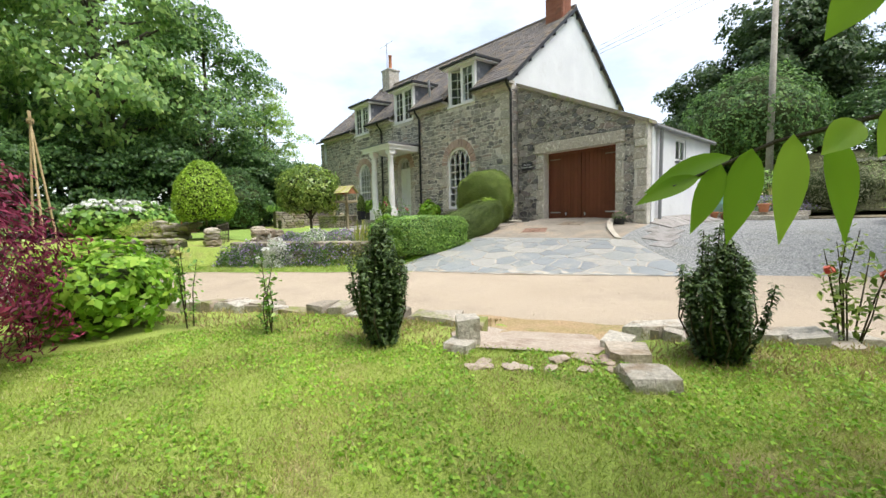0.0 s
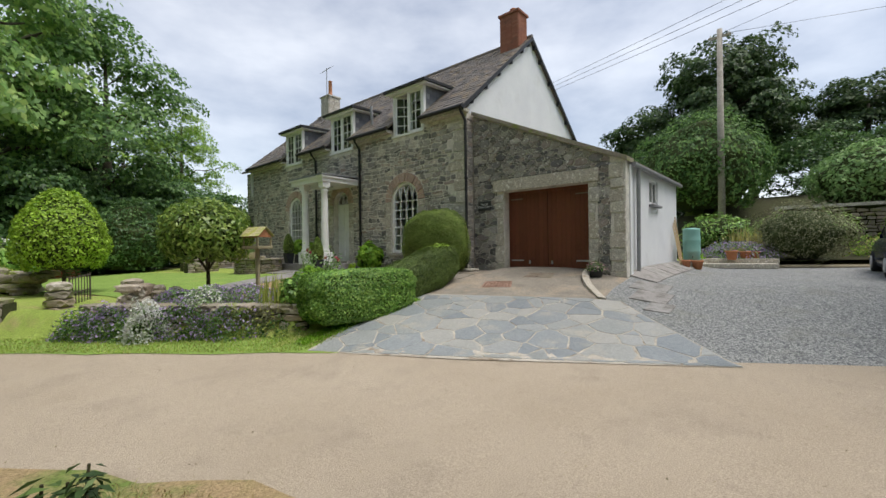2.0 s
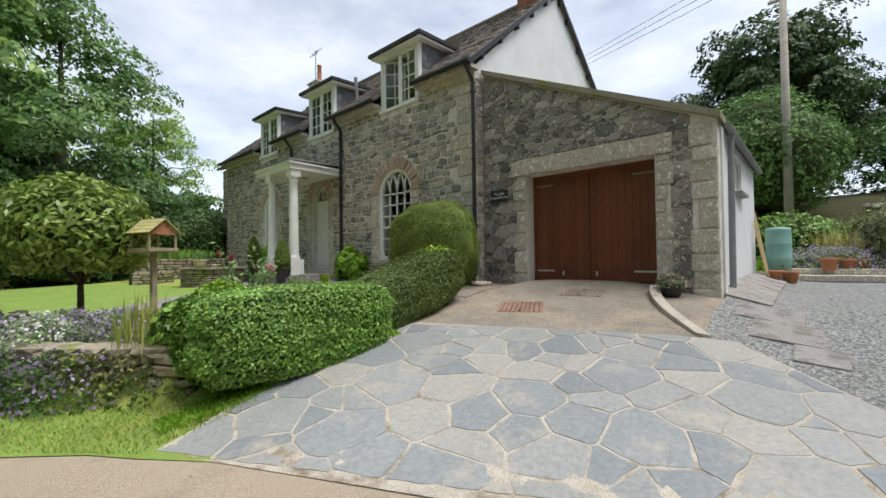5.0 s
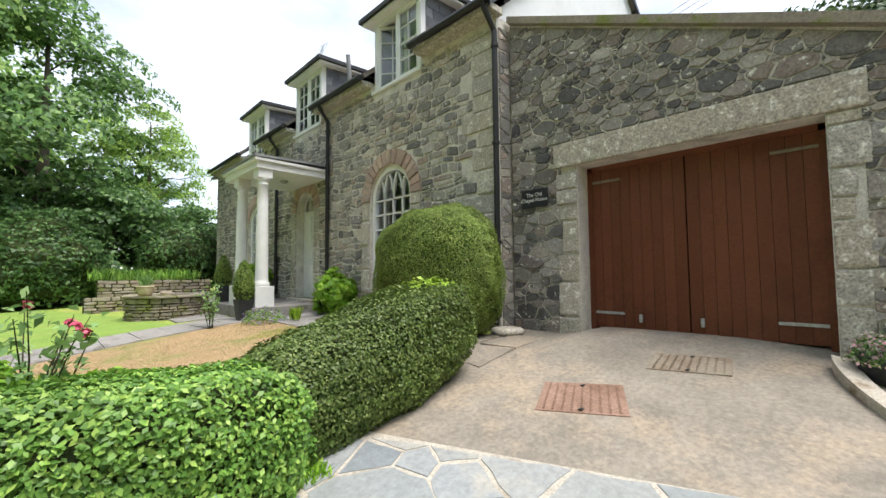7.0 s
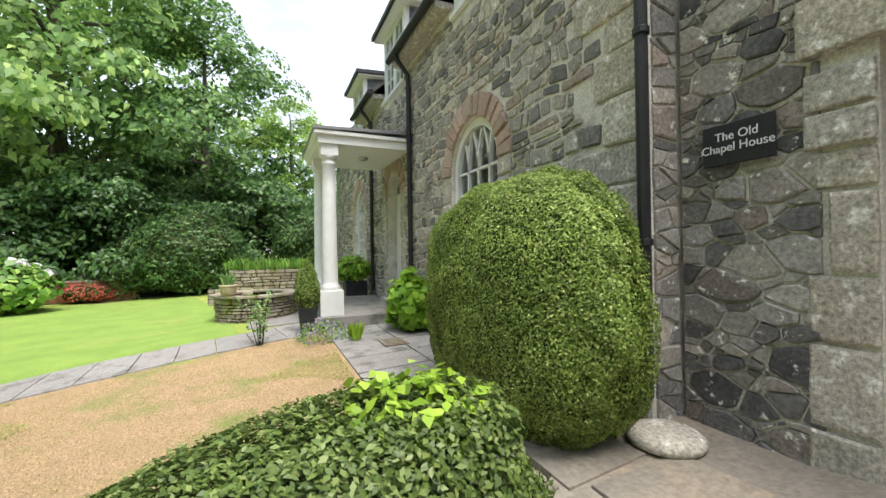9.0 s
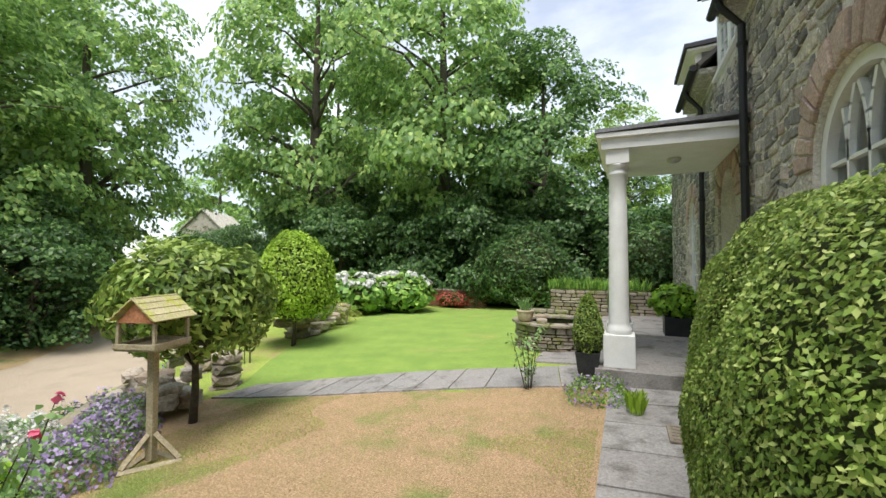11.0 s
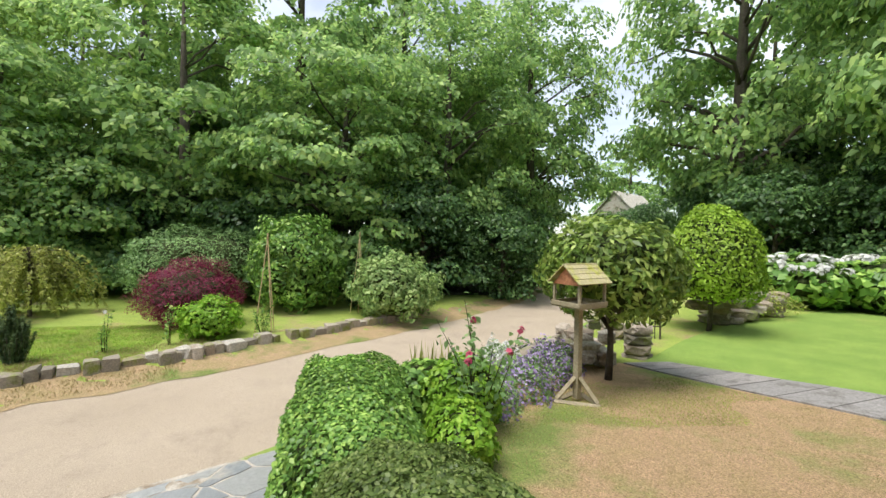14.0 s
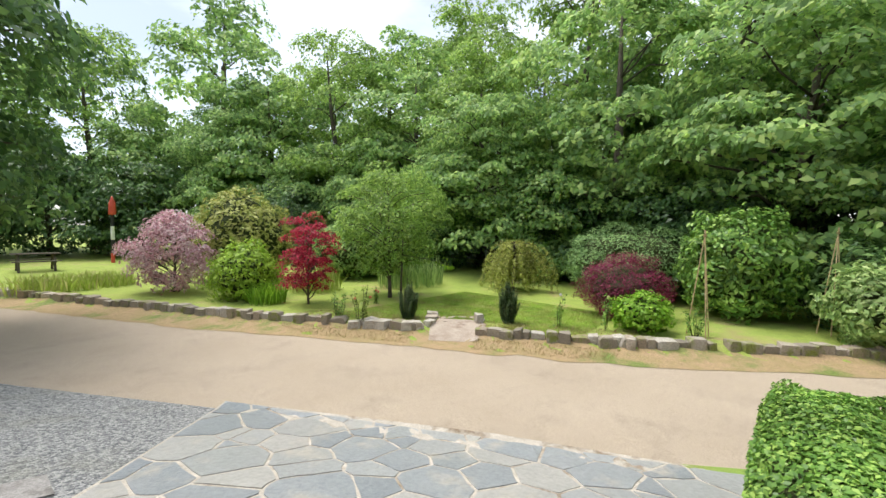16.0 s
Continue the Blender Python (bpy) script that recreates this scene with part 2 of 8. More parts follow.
    rust=surf("rusty_iron", (0.23, 0.140, 0.100), (0.31, 0.195, 0.145), 5.0, 0.8, 0.5, 50, (0.19, 0.11, 0.075), 2.0),
    rust_dark=surf("dull_iron_cover", (0.22, 0.185, 0.14), (0.28, 0.235, 0.18), 5.0, 0.8, 0.5, 50, (0.18, 0.12, 0.08), 2.0),
    steel=surf("galvanised_steel", (0.42, 0.42, 0.42), (0.52, 0.52, 0.52), 8.0, 0.5, 0.1, 40, metal=0.5),
    aqua=surf("pale_green_plastic", (0.20, 0.42, 0.37), (0.25, 0.47, 0.41), 3.0, 0.5, 0.05, 40, grainy=0.08),
    tank=surf("dark_green_tank", (0.012, 0.075, 0.075), (0.018, 0.09, 0.09), 3.0, 0.45, 0.05, 40, grainy=0.08),
    pole=surf("pole_timber", (0.300, 0.270, 0.232), (0.420, 0.383, 0.330), 4.0, 0.9, 0.4, 40),
    car_paint=surf("dark_blue_car_paint", (0.012, 0.018, 0.045), (0.014, 0.021, 0.05), 2.0, 0.2, 0.0, 40, grainy=0.02),
    rubber=surf("black_rubber", (0.012, 0.012, 0.012), (0.02, 0.02, 0.02), 6.0, 0.8, 0.1, 40),
    plate=surf("yellow_plate", (0.65, 0.47, 0.03), (0.7, 0.5, 0.04), 6.0, 0.5, 0.0, 40, grainy=0.02),
    tail=surf("red_lens", (0.30, 0.01, 0.01), (0.35, 0.015, 0.012), 6.0, 0.2, 0.0, 40, grainy=0.02),
    red_paint=surf("red_paint", (0.55, 0.07, 0.04), (0.62, 0.10, 0.06), 6.0, 0.5, 0.05, 40, grainy=0.1),
    sign=surf("black_slate_sign", (0.018, 0.018, 0.02), (0.028, 0.028, 0.03), 6.0, 0.5, 0.1, 50),
    glass=glass_mat(),
    l_syc=leaf_mat("sycamore_leaf", (0.205, 0.345, 0.118), (0.350, 0.550, 0.170), (0.610, 0.770, 0.255), 0.5),
    l_ash=leaf_mat("ash_leaf", (0.187, 0.317, 0.072), (0.302, 0.475, 0.101), (0.490, 0.662, 0.158), 0.5),
    l_dark=leaf_mat("dark_leaf", (0.075, 0.160, 0.048), (0.140, 0.268, 0.074), (0.260, 0.420, 0.120), 0.4),
    # undergrowth leaf, its colour lowered to carry the deep shade under the trees
    l_shady=leaf_mat("shade_darkened_leaf", (0.055, 0.122, 0.040), (0.105, 0.205, 0.062), (0.205, 0.345, 0.105), 0.4, 0.4),
    l_holm=leaf_mat("dark_hill_leaf", (0.035, 0.075, 0.022), (0.06, 0.115, 0.032), (0.11, 0.17, 0.05), 0.3),
    l_rhodo=leaf_mat("rhododendron_leaf", (0.190, 0.310, 0.095), (0.330, 0.480, 0.145), (0.540, 0.660, 0.270), 0.35),
    l_hedge=leaf_mat("hedge_leaf", (0.106, 0.230, 0.042), (0.202, 0.384, 0.067), (0.422, 0.614, 0.134), 0.25, 0.4),
    l_box=leaf_mat("clipped_leaf", (0.076, 0.122, 0.027), (0.134, 0.206, 0.042), (0.260, 0.325, 0.098), 0.25, 0.45),
    l_dome=leaf_mat("dome_leaf", (0.130, 0.210, 0.037), (0.242, 0.352, 0.062), (0.500, 0.570, 0.180), 0.3, 0.45),
    l_yew=leaf_mat("yew_needle", (0.045, 0.085, 0.026), (0.080, 0.140, 0.038), (0.150, 0.230, 0.060), 0.15),
    l_lime=leaf_mat("lime_leaf", (0.164, 0.338, 0.026), (0.257, 0.481, 0.039), (0.421, 0.624, 0.078), 0.35),
    l_gold=leaf_mat("golden_leaf", (0.194, 0.338, 0.029), (0.341, 0.523, 0.044), (0.510, 0.708, 0.103), 0.35),
    l_bay=leaf_mat("bay_leaf", (0.110, 0.195, 0.030), (0.230, 0.345, 0.062), (0.450, 0.560, 0.140), 0.3, 0.35),
    l_maple=leaf_mat("purple_maple_leaf", (0.135, 0.018, 0.046), (0.250, 0.034, 0.078), (0.420, 0.072, 0.138), 0.35),
    l_red=leaf_mat("crimson_maple_leaf", (0.300, 0.018, 0.045), (0.540, 0.030, 0.075), (0.750, 0.090, 0.135), 0.4),
    l_pink=leaf_mat("pink_leaf", (0.52, 0.26, 0.31), (0.70, 0.46, 0.49), (0.80, 0.66, 0.66), 0.35),
    l_grey=leaf_mat("grey_green_leaf", (0.165, 0.300, 0.100), (0.265, 0.440, 0.150), (0.410, 0.590, 0.230), 0.35),
    l_olive=leaf_mat("olive_leaf", (0.143, 0.156, 0.078), (0.221, 0.234, 0.117), (0.325, 0.325, 0.182), 0.2),
    l_lavender=leaf_mat("lavender_flower", (0.300, 0.215, 0.430), (0.420, 0.320, 0.560), (0.580, 0.470, 0.690), 0.3),
    l_white=leaf_mat("white_flower", (0.70, 0.70, 0.66), (0.80, 0.80, 0.76), None, 0.3),
    l_yellow=leaf_mat("yellow_flower", (0.60, 0.55, 0.15), (0.70, 0.66, 0.30), None, 0.3),
    l_rose=leaf_mat("pink_rose", (0.62, 0.06, 0.16), (0.75, 0.15, 0.25), None, 0.3),
    l_coral=leaf_mat("coral_rose", (0.70, 0.10, 0.08), (0.78, 0.22, 0.16), None, 0.3),
    l_wheat=leaf_mat("weeping_leaf", (0.297, 0.350, 0.070), (0.455, 0.490, 0.122), (0.630, 0.630, 0.210), 0.35),
    l_blade=leaf_mat("grass_blade", (0.300, 0.400, 0.066), (0.420, 0.520, 0.105), (0.560, 0.520, 0.240), 0.4),
    l_straw=leaf_mat("straw_blade", (0.36, 0.27, 0.12), (0.46, 0.36, 0.19), (0.26, 0.27, 0.08), 0.3),
    l_fresh=leaf_mat("fresh_branch_leaf", (0.22, 0.42, 0.03), (0.32, 0.54, 0.045), (0.44, 0.65, 0.08), 0.55),
)

# ---- helpers for building ----


def thing(name, at, label, category, group="", kind=""):
    ob = new(name)
    ob.empty_display_size = 0.2
    ob.location = at
    return tagged(ob, label, category, group, kind)


def root_of(ob):
    while ob.parent:
        ob = ob.parent
    return ob


def link_mesh(name, me, material, parent=None, label="", kind=""):
    """One mesh object. Under a parent its points are given in world metres and moved to the thing's own origin."""
    me.materials.append(material)
    ob = new(name, me)
    if parent:
        me.transform(Matrix.Translation(-root_of(parent).location))
        ob.parent = parent
    return tagged(ob, label, kind=kind)


def part(name, bm, material, parent=None, label="", smooth=False, kind=""):
    me = bpy.data.meshes.new(name)
    bmesh.ops.recalc_face_normals(bm, faces=bm.faces)
    bm.to_mesh(me)
    bm.free()
    if smooth:
        me.polygons.foreach_set("use_smooth", [True] * len(me.polygons))
    return link_mesh(name, me, material, parent, label, kind)


def raw(name, verts, faces, material, parent=None, label="", smooth=False, kind=""):
    me = bpy.data.meshes.new(name)
    me.from_pydata(verts, [], faces)
    me.update()
    if smooth:
        me.polygons.foreach_set("use_smooth", [True] * len(me.polygons))
    return link_mesh(name, me, material, parent, label, kind)


def quads(name, v, material, parent=None, label="", kind=""):
    """A mesh of loose four-cornered leaves: v holds four points for each."""
    count = len(v) // 4
    me = bpy.data.meshes.new(name)
    me.vertices.add(len(v))
    me.vertices.foreach_set("co", np.asarray(v, dtype=np.float32).ravel())
    me.loops.add(len(v))
    me.loops.foreach_set("vertex_index", np.arange(len(v), dtype=np.int32))
    me.polygons.add(count)
    me.polygons.foreach_set("loop_start", np.arange(0, len(v), 4, dtype=np.int32))
    me.update(calc_edges=True)
    return link_mesh(name, me, material, parent, label, kind)


def add_box(bm, c, s, bevel=0.0, turn=None):
    m = Matrix.Translation(c) @ (turn or Matrix()) @ Matrix.Diagonal((*s, 1))
    made = bmesh.ops.create_cube(bm, size=1.0, matrix=m)
    if bevel:
        edges = list({e for v in made["verts"] for e in v.link_edges})
        bmesh.ops.bevel(bm, geom=edges, offset=bevel, segments=2, affect="EDGES", profile=0.6)
    return bm


def box(c, s, bevel=0.0, turn=None):
    return add_box(bmesh.new(), c, s, bevel, turn)


def add_tube(bm, points, radii, sides=8, cap=True):
    """A round bar through points, with its own radius at each."""
    rings = []
    pts = [Vector(p) for p in points]
    for i, p in enumerate(pts):
        way = (pts[min(i + 1, len(pts) - 1)] - pts[max(i - 1, 0)]).normalized()
        side = way.cross(Vector((0, 0, 1)) if abs(way.z) < 0.9 else Vector((1, 0, 0))).normalized()
        other = way.cross(side)
        r = radii if isinstance(radii, (int, float)) else radii[i]
        r = float(r)
        rings.append([bm.verts.new(p + r * (math.cos(a) * side + math.sin(a) * other)) for a in (2 * math.pi * k / sides for k in range(sides))])
    for a, b in zip(rings, rings[1:]):
        for k in range(sides):
            bm.faces.new((a[k], a[(k + 1) % sides], b[(k + 1) % sides], b[k]))
    if cap:
        bm.faces.new(rings[0][::-1])
        bm.faces.new(rings[-1])
    return bm


def tube(points, radii, sides=8):
    return add_tube(bmesh.new(), points, radii, sides)


def lathe(profile, at, sides=24, squash=1.0):
    """A turned shape: (radius, height) pairs round an upright axis at a place."""
    bm = bmesh.new()
    rings = [[bm.verts.new((at[0] + r * math.cos(a), at[1] + r * squash * math.sin(a), at[2] + z)) for a in (2 * math.pi * k / sides for k in range(sides))] for r, z in profile]
    for a, b in zip(rings, rings[1:]):
        for k in range(sides):
            bm.faces.new((a[k], a[(k + 1) % sides], b[(k + 1) % sides], b[k]))
    bm.faces.new(rings[0][::-1])
    bm.faces.new(rings[-1])
    return bm


def slab(outline, lower, upper):
    """A prism: an outline of (x, y, z) points moved from lower to upper offset vectors."""
    bm = bmesh.new()
    a = [bm.verts.new(Vector(p) + Vector(lower)) for p in outline]
    b = [bm.verts.new(Vector(p) + Vector(upper)) for p in outline]
    bm.faces.new(a)
    bm.faces.new(b[::-1])
    for i in range(len(a)):
        j = (i + 1) % len(a)
        bm.faces.new((a[i], b[i], b[j], a[j]))
    return bm


def pierced(outer, holes, to3, depth):
    """A wall: an outline with holes in the plane (u, v), set into space by to3(u, v, depth) and thickened."""
    bm = bmesh.new()
    for loop in [outer, *holes]:
        vs = [bm.verts.new((u, v, 0)) for u, v in loop]
        for i in range(len(vs)):
            bm.edges.new((vs[i], vs[(i + 1) % len(vs)]))
    bmesh.ops.triangle_fill(bm, edges=list(bm.edges), use_beauty=True, normal=(0, 0, 1))
    made = bmesh.ops.extrude_face_region(bm, geom=list(bm.faces))
    back = {e for e in made["geom"] if isinstance(e, bmesh.types.BMVert)}
    for v in bm.verts:
        v.co = Vector(to3(v.co.x, v.co.y, depth if v in back else 0.0))
    return bm


def arch(u0, u1, v0, top, n=14):
    """A round-headed opening's outline: sides up from v0, half a circle that ends at top."""
    r, c = (u1 - u0) / 2, (u0 + u1) / 2
    rise = min(r, top - v0 - 0.1)
    spring = top - rise
    return [(u0, v0), (u1, v0)] + [(c + r * math.cos(math.pi * k / n), spring + rise * math.sin(math.pi * k / n)) for k in range(n + 1)]


# ---- the lie of the land ----
EDGE = [(16.0, -13.0), (10.1, -0.6), (8.35, 2.25), (6.72, 5.4), (5.35, 7.9), (3.9, 9.75), (2.4, 11.9), (0.2, 14.6), (-3.0, 18.0), (-9.0, 23.0), (-18.0, 29.0)]


def along(x, y):
    """Signed distance from the house-side edge of the road (plus: towards the house) and distance run along it."""
    best, run = (1e9, 0, 0), 0.0
    for (ax, ay), (bx, by) in zip(EDGE, EDGE[1:]):
        dx, dy = bx - ax, by - ay
        ln = math.hypot(dx, dy)
        u = ((x - ax) * dx + (y - ay) * dy) / ln
        v = min(max(u, 0.0), ln)
        px, py = ax + dx * v / ln, ay + dy * v / ln
        dist = math.hypot(x - px, y - py)
        side = 1.0 if (x - ax) * dy - (y - ay) * dx > 0 else -1.0
        if dist < best[0]:
            best = (dist, side, run + v)
        run += ln
    return best[0] * best[1], best[2]


GAP_S = along(2.95, 1.95)[1]


def smooth(a, b, v):
    u = min(max((v - a) / (b - a), 0.0), 1.0)
    return u * u * (3 - 2 * u)


def road_z(x, y):
    return 0.22 - 0.012 * (max(min(y, 22.0), -20.0) - 4)


def camber(d):
    """The lane rises a little towards the house-side edge."""
    return 0.07 * smooth(-2.6, -0.3, d) * (1.0 - smooth(0.0, 5.5, d))


def in_garden(x, y):
    """Above zero inside the walled front garden: beyond the hedge line and behind the road wall."""
    return (x - 5.6) * 0.09 + (y - 8.75) * 1.0 - 0.0


def terrain(x, y):
    d, s = along(x, y)
    z = road_z(x, y) + camber(d)
    if d < 0:
        if -5.6 < d < -3.7 and abs(s - GAP_S) < 0.62:
            return z + 0.22 * smooth(-4.0, -5.5, d)
        return z + 0.06 * smooth(-3.7, -4.3, d) + 0.15 * smooth(-4.45, -4.75, d) + 0.25 * smooth(-12, -30, d)
    hill = 3.4 * smooth(21.0, 32.0, x) * smooth(30.0, 12.0, y) * smooth(-40.0, -8.0, y)
    steep = smooth(3.8, 5.2, y)
    drive = hill + z + steep * 0.205 * min(d, 5.5) + (1 - steep) * (0.175 * min(d, 4.0) + 0.02 * max(0, min(d - 4, 8)))
    g = 0.86 + 0.045 * max(0.0, x - 4.5) - 0.16 * smooth(10.0, 4.5, x) * smooth(15.0, 13.0, y)
    k = smooth(-0.15, 0.35, in_garden(x, y)) * smooth(0.75, 1.05, d)
    low = z + 0.10 * min(d, 1.0)
    if in_garden(x, y) > -0.15:
        return low * (1 - k) + g * k if d < 1.05 else drive * (1 - k) + g * k
    return drive


def hard(x, y):
    """Where paving, road or gravel lies over the ground."""
    d, s = along(x, y)
    if -3.6 < d < -0.1:
        return True
    if 8.7 < x < 12.3 and 4.6 < y < 9.3:
        return True
    if in_garden(x, y) > -0.3:
        return False
    return 0 <= d < 9.0 and x < 19.5 and y > -9 and in_garden(x, y) < -0.5


def spaced(lo, hi, step, far, growth=1.35):
    """Grid lines: even steps between lo and hi, then ever wider ones out to far."""
    out = list(np.arange(lo, hi + step / 2, step))
    g, v = step, out[0]
    left = []
    while v > -far:
        g *= growth
        v -= g
        left.append(v)
    g, v = step, out[-1]
    while v < far:
        g *= growth
        v += g
        out.append(v)
    return left[::-1] + out


GX, GY = spaced(-10.0, 22.0, 0.25, 900), spaced(-12.0, 26.0, 0.25, 900)
gv, gf = [], []
for j, y in enumerate(GY):
    for i, x in enumerate(GX):
        z = terrain(x, y) - (0.07 if hard(x, y) else 0.0)
        if x > 11.9 and 9.0 < y < 24:
            z -= 0.3
        z += 0.02 * noise.noise((x * 1.7, y * 1.7, 0.0)) if not hard(x, y) else 0.0
        gv.append((x, y, z))
for j in range(len(GY) - 1):
    for i in range(len(GX) - 1):
        k = j * len(GX) + i
        gf.append((k, k + 1, k + 1 + len(GX), k + len(GX)))
ground = raw("ground", gv, gf, M["grass"], None, "grassy ground round the house", True, "structure")
tagged(ground, category="ground")


def strip(name, d0, d1, s0, s1, lift, material, label, step=0.5, cols=6, wavy=0.0, height=None):
    """A sheet that follows the road's edge between two offsets."""
    verts, faces, run, rows = [], [], 0.0, []
    pts = []
    for (ax, ay), (bx, by) in zip(EDGE, EDGE[1:]):
        ln = math.hypot(bx - ax, by - ay)
        n = max(1, int(ln / step))
        for k in range(n):
            pts.append((ax + (bx - ax) * k / n, ay + (by - ay) * k / n, run + ln * k / n))
        run += ln
    pts = [p for p in pts if s0 <= p[2] <= s1]
    for i, (x, y, s) in enumerate(pts):
        a, b = pts[max(i - 1, 0)], pts[min(i + 1, len(pts) - 1)]
        tx, ty = b[0] - a[0], b[1] - a[1]
        ln = math.hypot(tx, ty)
        nx, ny = ty / ln, -tx / ln
        for c in range(cols + 1):
            d = d0 + (d1 - d0) * c / cols
            if wavy and c in (0, cols):
                d += wavy * noise.noise((s * 1.3, c * 7.0, lift * 90))
            px, py = x + nx * d, y + ny * d
            verts.append((px, py, (height or terrain)(px, py) + lift))
    w = cols + 1
    for i in range(len(pts) - 1):
        for c in range(cols):
            k = i * w + c
            faces.append((k, k + 1, k + 1 + w, k + w))
    return tagged(raw(name, verts, faces, material, None, label, True, "structure"), category=name.replace("_", " "))


def patch(name, outline, lift, material, label, step=0.3, height=None, category=""):
    """A sheet on the land inside a convex outline."""
    xs, ys = [p[0] for p in outline], [p[1] for p in outline]
    bm = bmesh.new()
    nx, ny = max(1, int((max(xs) - min(xs)) / step)), max(1, int((max(ys) - min(ys)) / step))
    grid = [[bm.verts.new((min(xs) + (max(xs) - min(xs)) * i / nx, min(ys) + (max(ys) - min(ys)) * j / ny, 0)) for i in range(nx + 1)] for j in range(ny + 1)]
    for j in range(ny):
        for i in range(nx):
            bm.faces.new((grid[j][i], grid[j][i + 1], grid[j + 1][i + 1], grid[j + 1][i]))
    cx, cy = sum(xs) / len(xs), sum(ys) / len(ys)
    for (ax, ay), (bx, by) in zip(outline, outline[1:] + outline[:1]):
        nrm = Vector((by - ay, ax - bx, 0))
        if nrm.dot(Vector((cx - ax, cy - ay, 0))) > 0:
            nrm = -nrm
        bmesh.ops.bisect_plane(bm, geom=bm.verts[:] + bm.edges[:] + bm.faces[:], plane_co=(ax, ay, 0), plane_no=nrm, clear_outer=True)
    for v in bm.verts:
        v.co.z = (height or terrain)(v.co.x, v.co.y) + lift
    for f in bm.faces:
        if f.normal.z < 0:
            f.normal_flip()
    return tagged(part(name, bm, material, None, label, True, "structure"), category=category or name.replace("_", " "))


strip("road", -3.75, 0.08, 0, 200, 0.004, M["road"], "narrow dusty tarmac lane with loose grit", 0.4, 10, 0.10)
strip("verge", -4.6, -3.6, 0, 200, 0.012, M["straw"], "dry straw-coloured grass verge beside the lane", 0.4, 4, 0.22)
strip("grass_verge", -0.20, 1.0, 22.6, 60, 0.015, M["lush"], "green grass verge below the garden wall", 0.4, 4, 0.1, lambda x, y: road_z(x, y) + camber(along(x, y)[0]) + 0.10 * min(max(along(x, y)[0], 0.0), 1.0))
patch("gravel_yard", [(8.3, 2.1), (10.15, -0.75), (13.5, -6.5), (21.5, -6.5), (21.5, 4.6), (11.0, 4.85), (9.9, 4.75), (8.05, 2.55)], 0.012, M["gravel"], "grey gravel parking yard", 0.4)
patch("concrete_apron", [(8.3, 8.45), (9.3, 6.4), (10.3, 4.5), (12.35, 4.9), (12.35, 9.6), (9.9, 9.0)], 0.010, M["concrete"], "stained concrete apron before the garage", 0.25)
patch("slate_bed", [(5.28, 7.80), (6.34, 5.45), (8.12, 2.28), (10.25, 4.45), (9.6, 6.0), (8.6, 8.42), (6.7, 8.3)], 0.016, M["mortar"], "pale mortar bed between the paving slates", 0.25)
patch("front_lawn", [(6.0, 9.1), (10.15, 9.3), (10.15, 14.5), (9.2, 14.5), (4.5, 12.75), (4.7, 10.8)], 0.012, M["dry"], "parched brown front lawn with green patches", 0.3)
patch("back_lawn", [(4.5, 13.2), (9.0, 15.1), (8.4, 17.5), (7.5, 24.4), (1.2, 24.0), (2.8, 17.0)], 0.02, M["lush"], "mown green lawn before the trees", 0.4)
patch("step_threshold", [(2.40, 2.62), (2.15, 2.30), (2.72, 1.42), (3.2, 1.55), (3.80, 2.05), (3.2, 2.95)], 0.02, M["earth"], "worn pale earth and stone gap onto the lane", 0.2)
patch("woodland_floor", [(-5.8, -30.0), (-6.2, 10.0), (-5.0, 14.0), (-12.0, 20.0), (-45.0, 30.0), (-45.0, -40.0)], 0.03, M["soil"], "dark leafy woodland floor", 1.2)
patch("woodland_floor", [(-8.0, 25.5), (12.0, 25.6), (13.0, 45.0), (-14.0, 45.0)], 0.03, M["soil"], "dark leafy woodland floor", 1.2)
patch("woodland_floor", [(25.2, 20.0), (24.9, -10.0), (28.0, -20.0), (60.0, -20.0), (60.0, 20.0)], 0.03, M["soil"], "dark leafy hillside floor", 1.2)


def pieces(name, outlines, material, parent, map3, proud, limit, sort, label="", rng=None, taper=0.86):
    """Stones, slabs or bricks from flat outlines: the first ones are parts of their own, the others one joined mesh."""
    outlines = sorted(outlines, key=sort)
    joined_v, joined_f = [], []
    for i, line in enumerate(outlines):
        cu, cv = sum(p[0] for p in line) / len(line), sum(p[1] for p in line) / len(line)
        h = proud * rng.uniform(0.55, 1.25)
        n = len(line)
        ring = [map3(u, v, -0.012) for u, v in line]
        mid = [map3(cu + (u - cu) * (1 + taper) / 2, cv + (v - cv) * (1 + taper) / 2, h * 0.72) for u, v in line]
        top = [map3(cu + (u - cu) * taper * 0.9, cv + (v - cv) * taper * 0.9, h * rng.uniform(0.85, 1.15)) for u, v in line]
        v = ring + mid + top
        f = [(k, (k + 1) % n, n + (k + 1) % n, n + k) for k in range(n)] + [(n + k, n + (k + 1) % n, 2 * n + (k + 1) % n, 2 * n + k) for k in range(n)] + [tuple(range(2 * n, 3 * n))]
        if i < limit:
            raw(name, v, f, material, parent, label)
        else:
            o = len(joined_v)
            joined_v += v
            joined_f += [tuple(o + k for k in face) for face in f]
    if joined_v:
        raw(name + "work", joined_v, joined_f, material, parent, label, kind="stuff")


